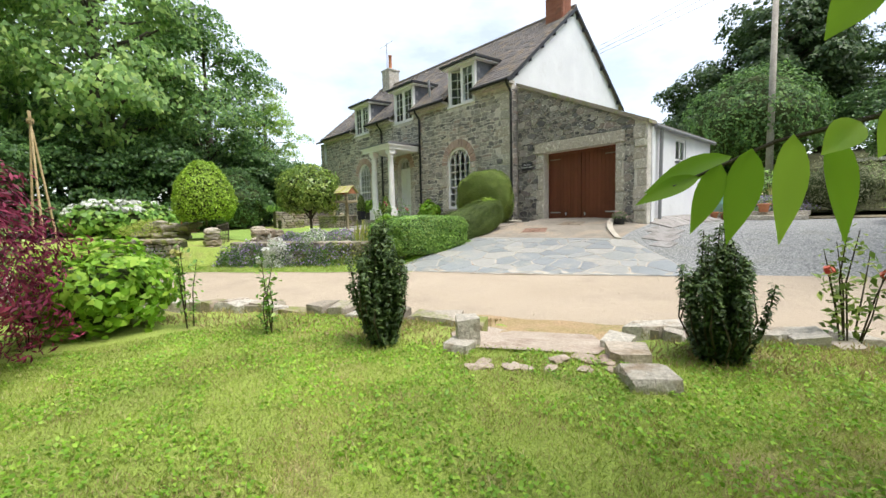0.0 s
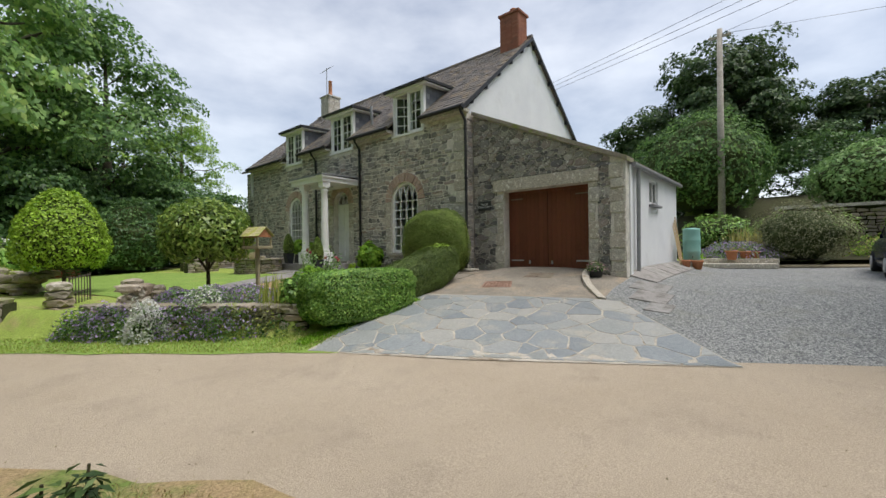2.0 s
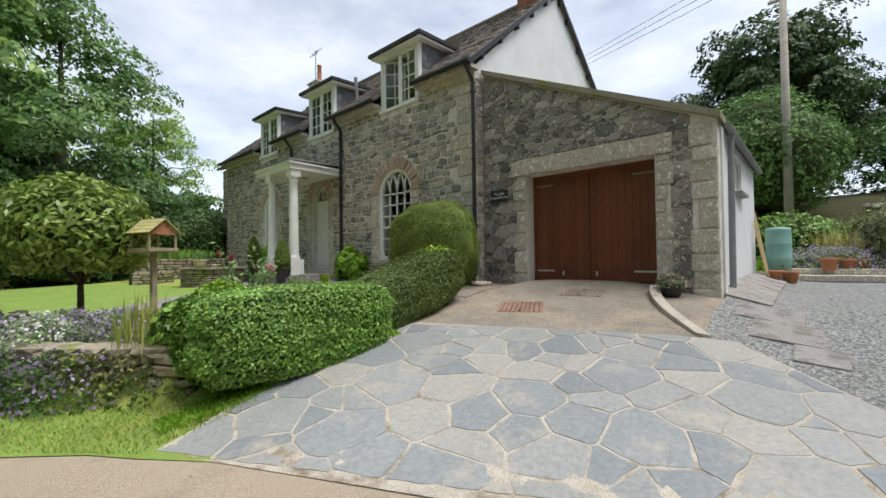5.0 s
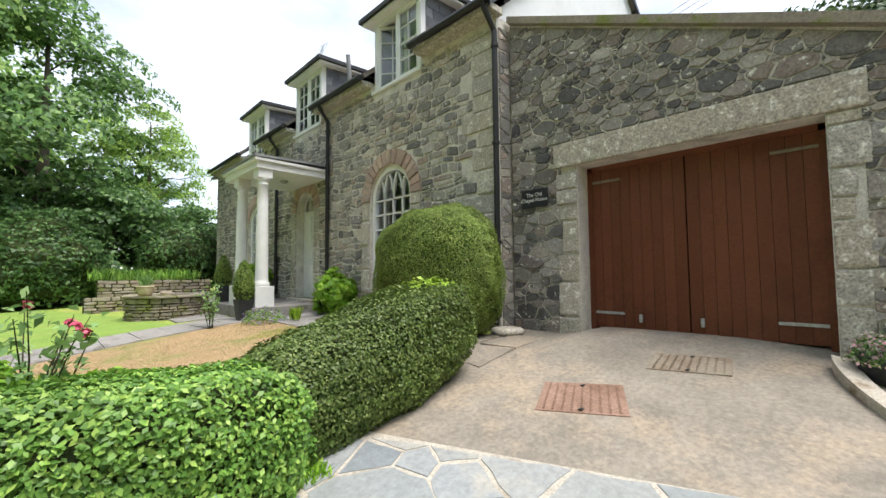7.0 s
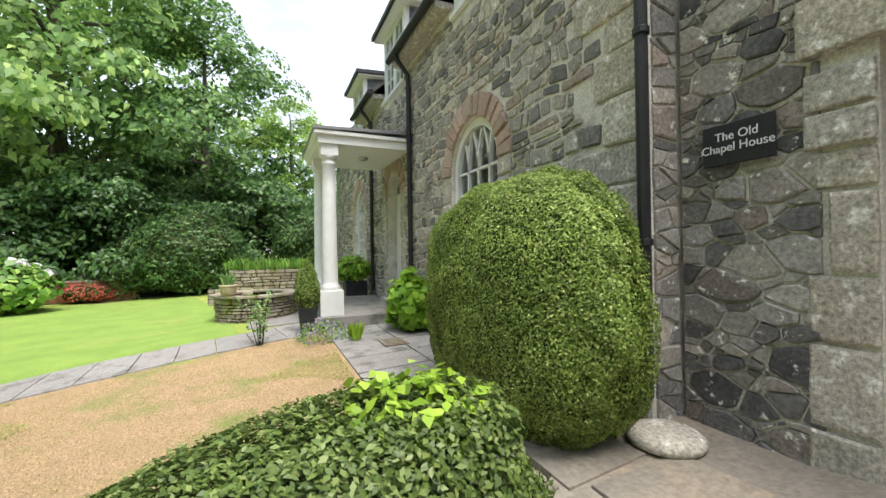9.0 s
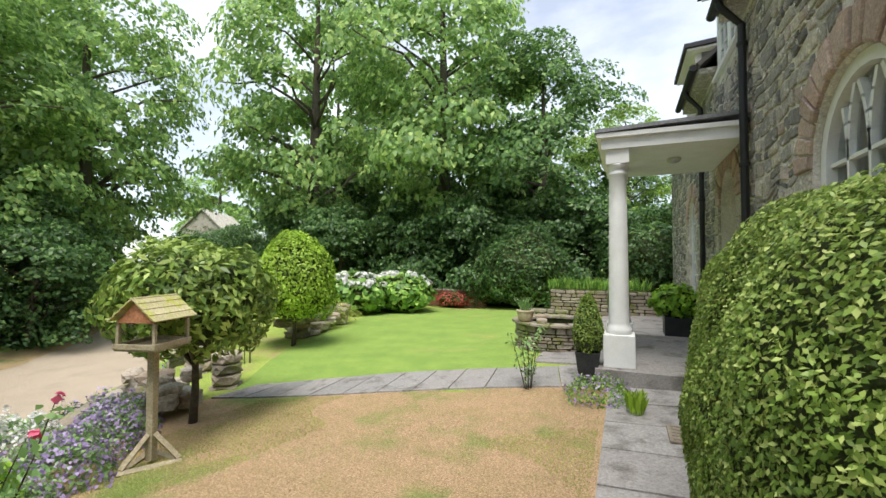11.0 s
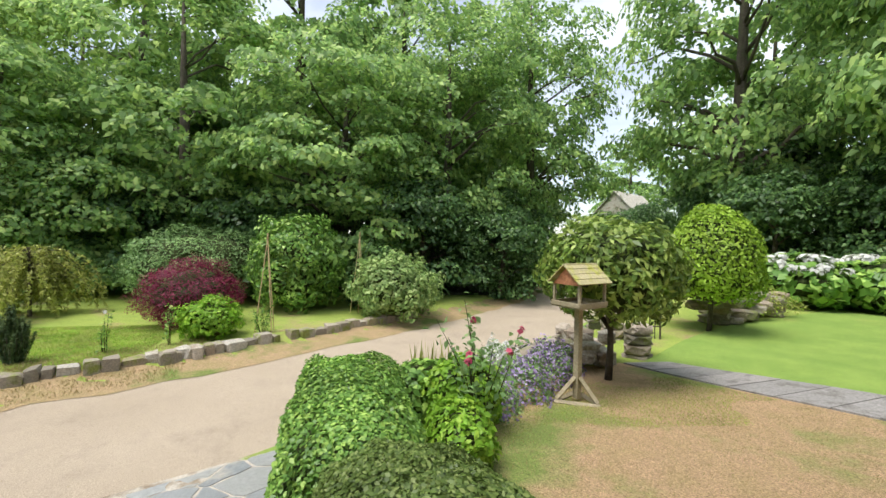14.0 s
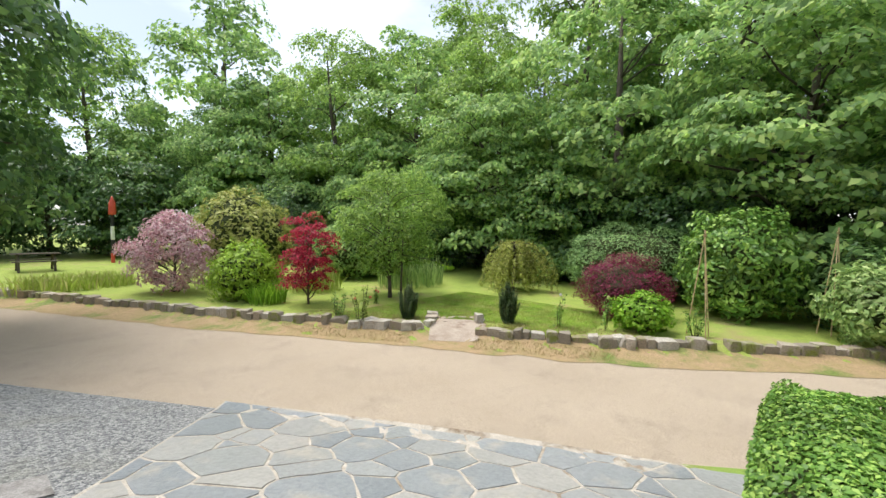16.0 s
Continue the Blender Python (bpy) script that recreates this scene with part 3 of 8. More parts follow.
def rubble(u0, u1, v0, v1, blocked, rng, heights=(0.10, 0.24), widths=(0.14, 0.52), top=None, gap=0.016, wob=0.05):
    """Outlines of roughly coursed stones. blocked(v0, v1): spans of u that openings take at that height."""
    out, v = [], v0
    while v < v1 - 0.05:
        h = rng.uniform(*heights)
        if v + h > v1 - 0.06:
            h = v1 - v
        spans, at = [], u0
        for a, b in sorted(blocked(v, v + h)):
            if a > at:
                spans.append((at, a))
            at = max(at, b)
        if at < u1:
            spans.append((at, u1))
        for a, b in spans:
            u = a
            while u < b - 0.03:
                w = rng.uniform(*widths) * (0.7 + 0.9 * rng.random() ** 2)
                if u + w > b - 0.1:
                    w = b - u
                cells = [(u, u + w, v, v + h)]
                if h > 0.17 and rng.random() < 0.35:
                    m = v + h * rng.uniform(0.4, 0.6)
                    cells = [(u, u + w, v, m), (u, u + w, m, v + h)]
                for ca, cb, cc, cd in cells:
                    if top and (cd > top((ca + cb) / 2)):
                        continue
                    ca, cb, cc, cd = ca + gap, cb - gap, cc + gap, cd - gap
                    kw, kh = (cb - ca), (cd - cc)
                    if kw < 0.04 or kh < 0.03:
                        continue
                    q = lambda s: rng.uniform(0.04, 0.24) * s
                    ring = [(ca + q(kw), cc), (cb - q(kw), cc), (cb, cc + q(kh)), (cb, cd - q(kh)), (cb - q(kw), cd), (ca + q(kw), cd), (ca, cd - q(kh)), (ca, cc + q(kh))]
                    line = []
                    for p, r in ring:
                        edge = min(1.0, min(p - a, b - p) / 0.12) if b - a > 0.3 else 0.0
                        wu = wob * noise.noise((p * 4.3, r * 4.3, 1.7)) * max(edge, 0)
                        wv = wob * 1.1 * noise.noise((p * 2.9 + 9, r * 2.9, 4.1))
                        line.append((p + wu + rng.uniform(-0.008, 0.008), r + wv + rng.uniform(-0.008, 0.008)))
                    out.append(line)
                u += w
        v += h
    return out


# ---- the house: stone front, white gable, slate roof ----
FX, Y0, Y1, EAVE, RIDGE_X, RIDGE_Z, BACK = 11.70, 9.38, 23.55, 6.02, 15.75, 9.80, 19.75
house = thing("house", (FX, Y0, 1.2), "grey rubble stone chapel house with white sash windows and slate roof", "house")
WINDOWS = [(11.45, 12.79, 1.75, 4.22), (18.74, 19.92, 1.80, 4.30)]
DOOR = (15.30, 16.32, 1.43, 4.22)
DORMERS = [(11.15, 12.65), (14.98, 16.46), (18.70, 20.15)]
dorm_base = 5.86


def front(u, v, d):
    return (FX - d, u, v)


def notch_spans():
    out = []
    for a, b in DORMERS:
        out += [(a, EAVE), (a, dorm_base), (b, dorm_base), (b, EAVE)]
    return out


outer = [(Y0, 0.6)] + [(Y0, EAVE)] + notch_spans() + [(Y1, EAVE), (Y1, 0.6)]
holes = [arch(*w) for w in WINDOWS] + [arch(*DOOR)]
front_wall = part("wall", pierced(outer, holes, lambda u, v, d: (FX + d, u, v), 0.45), M["wall_mortar"], house, "grey rubble stone front wall with pale mortar joints")


def round_block(w, grow, v0, v1):
    """The span that a round-headed opening with its surround takes between two heights."""
    a, b, lo, hi = w
    r, c = (b - a) / 2, (a + b) / 2
    spring = hi - r
    if v0 > hi + grow or v1 < lo - 0.1:
        return None
    if v0 <= spring:
        return (a - grow, b + grow)
    k = (r + grow) ** 2 - (v0 - spring) ** 2
    return (c - math.sqrt(k), c + math.sqrt(k)) if k > 0 else None


def front_blocked(v0, v1):
    out = [round_block(w, 0.30, v0, v1) for w in WINDOWS + [DOOR]]
    if v1 > dorm_base - 0.09:
        out += [(a - 0.02, b + 0.02) for a, b in DORMERS]
    out.append((Y0, Y0 + 0.62 + 0.2 * math.sin(v0 * 9)))
    return [o for o in out if o]


rng = random.Random(11)
front_stones = rubble(Y0, Y1, 0.9, EAVE - 0.10, front_blocked, rng, (0.07, 0.20), (0.09, 0.33), None, 0.011, 0.085)
pieces("stone", front_stones, M["rubble"], front_wall, front, 0.024, 300, lambda l: l[0][0], "", rng)
quoins, v = [], 0.9
while v < EAVE - 0.15:
    h = rng.uniform(0.26, 0.40)
    w = 0.62 + 0.2 * math.sin(v * 9) - 0.03 if rng.random() < 0.6 else 0.5
    top_v = min(v + h, EAVE - 0.12)
    quoins.append([(Y0 + 0.01, v + 0.012), (Y0 + w - 0.03, v + 0.012), (Y0 + w, v + 0.04), (Y0 + w - 0.01, top_v - 0.04), (Y0 + w - 0.04, top_v - 0.012), (Y0 + 0.01, top_v - 0.012)])
    v += h
pieces("quoin", quoins, M["granite"], front_wall, front, 0.034, 300, lambda l: l[0][1], "pale granite corner block", rng, 0.98)


def surround(w, parent):
    """Voussoirs round the head of an opening and blocks down its sides."""
    a, b, lo, hi = w
    r, c = (b - a) / 2, (a + b) / 2
    spring = hi - r
    n = 17
    stones = []
    for k in range(n):
        t0, t1 = math.pi * k / n + 0.012, math.pi * (k + 1) / n - 0.012
        tm = (t0 + t1) / 2
        stones.append([(c + q * math.cos(t), spring + q * math.sin(t)) for q, t in ((r + 0.005, t0), (r + 0.30, t0), (r + 0.315, tm), (r + 0.30, t1), (r + 0.005, t1))])
    pieces("voussoir", stones, M["voussoir"], parent, front, 0.045, 99, lambda l: l[0][0], "pinkish arch stone", rng, 0.94)
    blocks = []
    for u0, u1 in ((a - 0.30, a - 0.005), (b + 0.005, b + 0.30)):
        v = lo - 0.1
        while v < spring - 0.1:
            h = min(rng.uniform(0.3, 0.55), spring - v)
            blocks.append([(u0 + 0.01, v + 0.012), (u1, v + 0.012), (u1, v + h - 0.012), (u0 + 0.01, v + h - 0.012)])
            v += h
    pieces("jamb_block", blocks, M["granite"], parent, front, 0.04, 99, lambda l: l[0][1], "pale dressed jamb stone", rng, 0.94)


for w in WINDOWS + [DOOR]:
    surround(w, front_wall)


def bar(bm, pts, half, x0, x1):
    """A flat glazing bar along points (u, v), as wide as twice half, from depth x0 to x1."""
    for (ua, va), (ub, vb) in zip(pts, pts[1:]):
        ln = math.hypot(ub - ua, vb - va)
        if ln < 1e-4:
            continue
        du, dv = -(vb - va) / ln * half, (ub - ua) / ln * half
        eu, ev = (ub - ua) / ln * half * 0.5, (vb - va) / ln * half * 0.5
        quad = [(ua - eu + du, va - ev + dv), (ub + eu + du, vb + ev + dv), (ub + eu - du, vb + ev - dv), (ua - eu - du, va - ev - dv)]
        f = [bm.verts.new((x0, u, v)) for u, v in quad]
        g = [bm.verts.new((x1, u, v)) for u, v in quad]
        bm.faces.new(f)
        bm.faces.new(g[::-1])
        for i in range(4):
            j = (i + 1) % 4
            bm.faces.new((f[i], g[i], g[j], f[j]))
    return bm


def arched_window(w, cols, row):
    a, b, lo, hi = w
    r, c = (b - a) / 2, (a + b) / 2
    spring = hi - r
    x = FX + 0.11
    win = part("window", pierced(arch(a + 0.004, b - 0.004, lo, hi - 0.004), [arch(a + 0.10, b - 0.10, lo + 0.10, hi - 0.10)], lambda u, v, d: (x - 0.06 + d, u, v), 0.12), M["white"], house, "white round-headed window with interlaced glazing bars")
    inner = [(c + (r - 0.08) * math.cos(math.pi * k / 20), spring + (r - 0.08) * math.sin(math.pi * k / 20)) for k in range(21)]
    step = (b - a - 0.16) / cols
    for k in range(1, cols):
        u = a + 0.08 + k * step
        part("glazing_bar", bar(bmesh.new(), [(u, lo + 0.08), (u, spring)], 0.016, x - 0.03, x + 0.03), M["white"], win)
        reach = b - a - 0.16
        for way in (1, -1):
            cc = u + way * reach
            pts = []
            for q in range(15):
                t = math.pi / 2 * q / 14
                pu, pv = cc - way * reach * math.cos(t), spring + reach * math.sin(t)
                if math.hypot(pu - c, pv - spring) > r - 0.07:
                    break
                pts.append((pu, pv))
            if len(pts) > 1:
                part("tracery_bar", bar(bmesh.new(), pts, 0.019, x - 0.03, x + 0.03), M["white"], win)
    v = spring
    while v > lo + 0.2:
        part("glazing_bar", bar(bmesh.new(), [(a + 0.07, v), (b - 0.07, v)], 0.026 if abs(v - (lo + spring) / 2) < row / 2 else 0.015, x - 0.03, x + 0.03), M["white"], win)
        v -= row
    pane = part("pane", slab([(x + 0.012, u, v) for u, v in [(a + 0.06, lo + 0.06), (b - 0.06, lo + 0.06)] + inner], (0, 0, 0), (0.005, 0, 0)), M["glass"], win, "dark reflecting glass")
    pane.visible_shadow = False
    part("sill", box((FX + 0.06, c, lo - 0.045), (0.34, b - a + 0.16, 0.09), 0.012), M["granite"], win, "granite sill")


arched_window(WINDOWS[0], 4, 0.30)
arched_window(WINDOWS[1], 4, 0.30)

# front door under its fanlight, deep in the wall
a, b, lo, hi = DOOR
r, c, spring, x = (b - a) / 2, (a + b) / 2, hi - (b - a) / 2, FX + 0.20
door = part("door", pierced(arch(a + 0.004, b - 0.004, lo, hi - 0.004), [arch(a + 0.07, b - 0.07, spring + 0.03, hi - 0.07)], lambda u, v, d: (x + d, u, v), 0.07), M["white"], house, "white panelled front door with a gothic fanlight")
for u0, u1 in ((a + 0.14, c - 0.05), (c + 0.05, b - 0.14)):
    for v0, v1 in ((lo + 0.18, lo + 0.85), (lo + 1.0, spring - 0.12)):
        part("door_panel", box((x - 0.008, (u0 + u1) / 2, (v0 + v1) / 2), (0.03, u1 - u0, v1 - v0), 0.01), M["white"], door)
for k in (-1, 0, 1):
    cc = c + k * (r - 0.05) * 0.55
    pts = [(cc + 0.36 * r * math.cos(math.pi * q / 12), spring + 0.06 + 0.62 * r * math.sin(math.pi * q / 12)) for q in range(13)]
    part("tracery_bar", bar(bmesh.new(), pts, 0.012, x - 0.01, x + 0.04), M["white"], door)
fan = part("pane", slab([(x + 0.03, c + (r - 0.05) * math.cos(math.pi * k / 16), spring + 0.02 + (r - 0.05) * math.sin(math.pi * k / 16)) for k in range(17)], (0, 0, 0), (0.005, 0, 0)), M["glass"], door)
fan.visible_shadow = False
part("door_knob", lathe([(0.01, -0.02), (0.03, -0.015), (0.034, 0), (0.03, 0.015), (0.01, 0.02)], (x - 0.05, a + 0.12, lo + 1.05), 12), M["black"], door, "black iron knob", True)
part("threshold", box((FX + 0.1, c, lo - 0.06), (0.6, b - a + 0.2, 0.12), 0.015), M["granite"], house, "granite door step")

# gable, rear and far end walls
gable_pts = [(FX + 0.02, 0.6), (BACK, 0.6), (BACK, 6.55), (RIDGE_X, RIDGE_Z - 0.1), (FX + 0.02, EAVE + 0.1)]
part("wall", slab([(x, Y0, z) for x, z in gable_pts], (0, 0.012, 0), (0, 0.42, 0)), M["render"], house, "white painted gable wall")
part("wall", slab([(x, Y1, z) for x, z in gable_pts], (0, -0.42, 0), (0, -0.012, 0)), M["wall_mortar"], house, "grey stone end wall")
part("wall", slab([(BACK, Y0 + 0.42, 0.6), (BACK, Y1 - 0.42, 0.6), (BACK, Y1 - 0.42, 6.5), (BACK, Y0 + 0.42, 6.5)], (-0.42, 0, 0), (0, 0, 0)), M["render"], house, "plain rear wall")
part("floor_slab", box(((FX + BACK) / 2, (Y0 + Y1) / 2, 1.25), (BACK - FX - 0.9, Y1 - Y0 - 0.9, 0.1)), M["concrete"], house)

# roof: two slopes of slates over boards
SLOPE = math.atan2(RIDGE_Z - EAVE - 0.16, RIDGE_X - FX + 0.28)
run_up = math.hypot(RIDGE_Z - EAVE - 0.16, RIDGE_X - FX + 0.28)


def on_roof(u, w, d):
    """u along the house, w up the front slope from the eave, d off the slope."""
    return (FX - 0.28 + w * math.cos(SLOPE) - d * math.sin(SLOPE), u, EAVE + 0.16 + w * math.sin(SLOPE) + d * math.cos(SLOPE))


def dormer_gap(u, w):
    return any(a - 0.12 < u < b + 0.12 for a, b in DORMERS) and w < 0.75


outline = [(Y0 - 0.10, 0.0)]
for a, b in DORMERS:
    outline += [(a, 0.0), (a, 0.9), (b, 0.9), (b, 0.0)]
outline += [(Y1 + 0.10, 0.0), (Y1 + 0.10, run_up), (Y0 - 0.10, run_up)]
roof = part("roof", pierced(outline, [], lambda u, v, d: on_roof(u, v, -d), 0.07), M["slates"], house, "old brown-grey slate roof with lichen")
part("roof", slab([(RIDGE_X + 0.02, Y0 - 0.10, RIDGE_Z), (BACK + 0.3, Y0 - 0.10, 6.4), (BACK + 0.3, Y1 + 0.10, 6.4), (RIDGE_X + 0.02, Y1 + 0.10, RIDGE_Z)], (0, 0, -0.08), (0, 0, 0)), M["slates"], house, "rear slate slope")
slates = []
w = 0.02
row = 0
while w < run_up - 0.05:
    u = Y0 - 0.10 + (0.13 if row % 2 else 0.0)
    while u < Y1 + 0.05:
        wd = 0.26
        if not dormer_gap(u + wd / 2, w + 0.1):
            j = rng.uniform(-0.012, 0.012)
            slates.append([(u + 0.006, w + j), (u + wd - 0.006, w + j), (u + wd - 0.006, w + 0.27), (u + 0.006, w + 0.27)])
        u += wd
    w += 0.21
    row += 1


def tilted_tiles(outlines, limit):
    outlines = sorted(outlines, key=lambda l: l[0][0] + 0.4 * l[0][1])
    jv, jf = [], []
    for i, l in enumerate(outlines):
        h = rng.uniform(0.016, 0.03)
        v = [on_roof(*l[0], h), on_roof(*l[1], h * rng.uniform(0.8, 1.2)), on_roof(*l[2], 0.003), on_roof(*l[3], 0.003)]
        v += [on_roof(*l[0], 0.0), on_roof(*l[1], 0.0)]
        f = [(0, 1, 2, 3), (4, 5, 1, 0), (4, 0, 3), (1, 5, 2)]
        if i < limit:
            raw("slate", v, f, M["slates"], roof)
        else:
            o = len(jv)
            jv += v
            jf += [tuple(o + k for k in face) for face in f]
    raw("slating", jv, jf, M["slates"], roof, kind="stuff")


tilted_tiles(slates, 300)
part("ridge_cap", tube([(RIDGE_X, Y0 - 0.1, RIDGE_Z + 0.01), (RIDGE_X, Y1 + 0.1, RIDGE_Z + 0.01)], 0.09, 8), M["slates"], house)
for sx, sz in ((FX - 0.3, EAVE + 0.12), (BACK + 0.3, 6.36)):
    ex, ez = (RIDGE_X, RIDGE_Z)
    n = Vector((-(ez - sz), 0, ex - sx)).normalized() * (1 if ex > sx else -1)
    part("bargeboard", slab([(sx, Y0 - 0.13, sz), (ex, Y0 - 0.13, ez), (ex, Y0 - 0.13, ez - 0.14), (sx, Y0 - 0.13, sz - 0.14)], (0, 0, 0), (0, 0.035, 0)), M["black"], house, "dark bargeboard along the gable")
    for k in (0.12, 0.3, 0.48, 0.66, 0.84, 0.95):
        part("purlin_end", box((sx + (ex - sx) * k, Y0 - 0.05, sz + (ez - sz) * k - 0.17), (0.07, 0.12, 0.16), 0.01), M["black"], house)

# fascia, gutters, downpipes
seg = [Y0 - 0.12] + [q for a, b in DORMERS for q in (a - 0.05, b + 0.05)] + [Y1 + 0.12]
for a, b in zip(seg[::2], seg[1::2]):
    part("gutter", tube([(FX - 0.33, a, EAVE + 0.10), (FX - 0.33, b, EAVE + 0.10)], 0.062, 10), M["black"], house, "black half-round gutter")
    part("fascia", box((FX - 0.10, (a + b) / 2, EAVE + 0.03), (0.30, b - a - 0.04, 0.10), 0.008), M["granite"], house, "pale eaves course")


def downpipe(y, x0, top, foot, material, parent, hopper=True):
    pipe = part("downpipe", tube([(FX - 0.33, y, top), (FX - 0.30, y, top - 0.10), (x0, y, top - 0.36), (x0, y, foot + 0.1), (x0 - 0.07, y, foot)], 0.045, 10), material, parent, "black cast iron downpipe")
    z = top - 0.6
    while z > foot + 0.3:
        part("bracket", lathe([(0.055, -0.025), (0.06, -0.02), (0.06, 0.02), (0.055, 0.025)], (x0, y, z), 10), material, pipe)
        z -= 1.5


downpipe(14.48, FX - 0.09, EAVE + 0.06, 1.35, M["black"], house)
downpipe(17.5, FX - 0.09, EAVE + 0.06, 1.4, M["black"], house)
downpipe(Y0 - 0.02, FX - 0.07, EAVE + 0.08, 1.30, M["black"], house)
part("pipe_foot", lathe([(0.16, 0), (0.23, 0.03), (0.24, 0.07), (0.2, 0.1), (0.1, 0.11)], (FX - 0.18, Y0 - 0.25, terrain(11.4, 9.1)), 20), M["granite"], house, "pale round stone under the downpipe", True)


def dormer(a, b, opened):
    base, top, x = dorm_base, 7.36, FX + 0.04
    d = part("dormer", box((x + 0.03, (a + b) / 2, base - 0.03), (0.26, b - a + 0.06, 0.07), 0.012), M["white"], house, "white dormer window with slate cheeks and a flat lead roof")
    for y in (a + 0.05, b - 0.05):
        part("corner_post", box((x + 0.03, y, (base + top) / 2), (0.12, 0.10, top - base), 0.008), M["white"], d)
    part("head", box((x + 0.03, (a + b) / 2, top - 0.05), (0.12, b - a - 0.2, 0.10), 0.008), M["white"], d)
    mid = (a + b) / 2
    part("mullion", box((x + 0.03, mid, (base + top) / 2), (0.10, 0.07, top - base - 0.12), 0.006), M["white"], d)
    for k, (u0, u1) in enumerate(((a + 0.10, mid - 0.035), (mid + 0.035, b - 0.10))):
        sash = bmesh.new()
        v0, v1 = base + 0.03, top - 0.10
        turn = Matrix()
        for pts, half in (([(u0 + 0.03, v0 + 0.03), (u1 - 0.03, v0 + 0.03), (u1 - 0.03, v1 - 0.03), (u0 + 0.03, v1 - 0.03), (u0 + 0.03, v0 + 0.03)], 0.03), ([((u0 + u1) / 2, v0), ((u0 + u1) / 2, v1)], 0.012)):
            bar(sash, pts, half, x - 0.01, x + 0.035)
        for q in (0.26, 0.5, 0.74):
            bar(sash, [(u0, v0 + (v1 - v0) * q), (u1, v0 + (v1 - v0) * q)], 0.011, x - 0.006, x + 0.03)
        pane_bm = slab([(x + 0.012, u0 + 0.02, v0 + 0.02), (x + 0.012, u1 - 0.02, v0 + 0.02), (x + 0.012, u1 - 0.02, v1 - 0.02), (x + 0.012, u0 + 0.02, v1 - 0.02)], (0, 0, 0), (0.005, 0, 0))
        if opened and k == 1:
            m = Matrix.Translation((x, u1, 0)) @ Matrix.Rotation(radians(38), 4, "Z") @ Matrix.Translation((-x, -u1, 0))
            sash.transform(m)
            pane_bm.transform(m)
        s = part("casement", sash, M["white"], d, "open white casement" if opened and k == 1 else "")
        p = part("pane", pane_bm, M["glass"], s)
        p.visible_shadow = False
    xr = FX + 0.35 + (top - EAVE) / math.tan(SLOPE)
    for y, s in ((a, -1), (b, 1)):
        cheek = part("cheek", slab([(x + 0.09, y, base), (x + 0.09, y, top), (xr, y, top), (x + 0.45, y, EAVE + 0.2)], (0, -0.02 * s, 0), (0, 0.012 * s, 0)), M["lead"], d, "slate-hung dormer cheek")
        z = base + 0.1
        k = 0
        while z < top - 0.05:
            far = x + 0.42 + max(0.0, (z - EAVE - 0.1)) / math.tan(SLOPE)
            px = x + 0.10 + (0.16 if k % 2 else 0.0)
            while px < far - 0.08:
                q = min(px + 0.32, far)
                part("cheek_slate", box(((px + q) / 2, y + s * 0.020, z + 0.09), (q - px - 0.012, 0.014, 0.185)), M["cheek"], cheek)
                px = q
            z += 0.19
            k += 1
    part("lead_roof", slab([(x - 0.26, a - 0.27, top + 0.02), (x - 0.26, b + 0.27, top + 0.02), (xr + 0.25, b + 0.27, top + 0.14), (xr + 0.25, a - 0.27, top + 0.14)], (0, 0, 0), (0, 0, 0.09)), M["black"], d, "dark flat dormer roof")
    part("lead_top", slab([(x - 0.12, a - 0.14, top + 0.115), (x - 0.12, b + 0.14, top + 0.115), (xr + 0.3, b + 0.14, top + 0.235), (xr + 0.3, a - 0.14, top + 0.235)], (0, 0, 0), (0, 0, 0.05)), M["lead"], d)
    part("soffit", slab([(x - 0.20, a - 0.21, top - 0.035), (x - 0.20, b + 0.21, top - 0.035), (xr, b + 0.21, top + 0.06), (xr, a - 0.21, top + 0.06)], (0, 0, 0), (0, 0, 0.05)), M["white"], d, "white boxed eaves")


for i, (a, b) in enumerate(DORMERS):
    dormer(a, b, i == 0)
part("soil_pipe", tube([on_roof(14.2, 0.75, -0.1), tuple(Vector(on_roof(14.2, 0.75, 0)) + Vector((0, 0, 0.75)))], 0.055, 10), M["grey_pipe"], house, "grey vent pipe")


def chimney(x, y, z0, z1, sx, sy, brick, pot_h):
    ch = part("chimney", box((x, y, (z0 + z1) / 2), (sx - 0.03, sy - 0.03, z1 - z0)), M["wall_mortar"], house, "red brick chimney" if brick else "grey stone chimney with a red pot")
    z, k = z0, 0
    mat = M["brick"] if brick else M["granite"]
    hh, ww = (0.075, 0.225) if brick else (0.16, 0.3)
    while z < z1 - 0.02:
        for axis in (0, 1):
            ln = sx if axis == 0 else sy
            for side in (-1, 1):
                n = max(1, round(ln / ww))
                for q in range(n):
                    cc = -ln / 2 + (q + 0.5) * ln / n
                    c = (x + cc, y + side * sy / 2, z + hh / 2) if axis == 0 else (x + side * sx / 2, y + cc, z + hh / 2)
                    s = (ln / n - 0.012, 0.05, hh - 0.012) if axis == 0 else (0.05, ln / n - 0.012, hh - 0.012)
                    part("brick" if brick else "block", box(c, s), mat, ch)
        z += hh
        k += 1
    part("cap", box((x, y, z1 + 0.04), (sx + 0.14, sy + 0.14, 0.09), 0.015), mat, ch)
    part("pot", lathe([(0.13, 0), (0.14, 0.05), (0.115, 0.1), (0.10, pot_h - 0.06), (0.12, pot_h - 0.04), (0.12, pot_h), (0.08, pot_h)], (x, y, z1 + 0.08), 16), M["terracotta"], ch, "red clay pot", True)


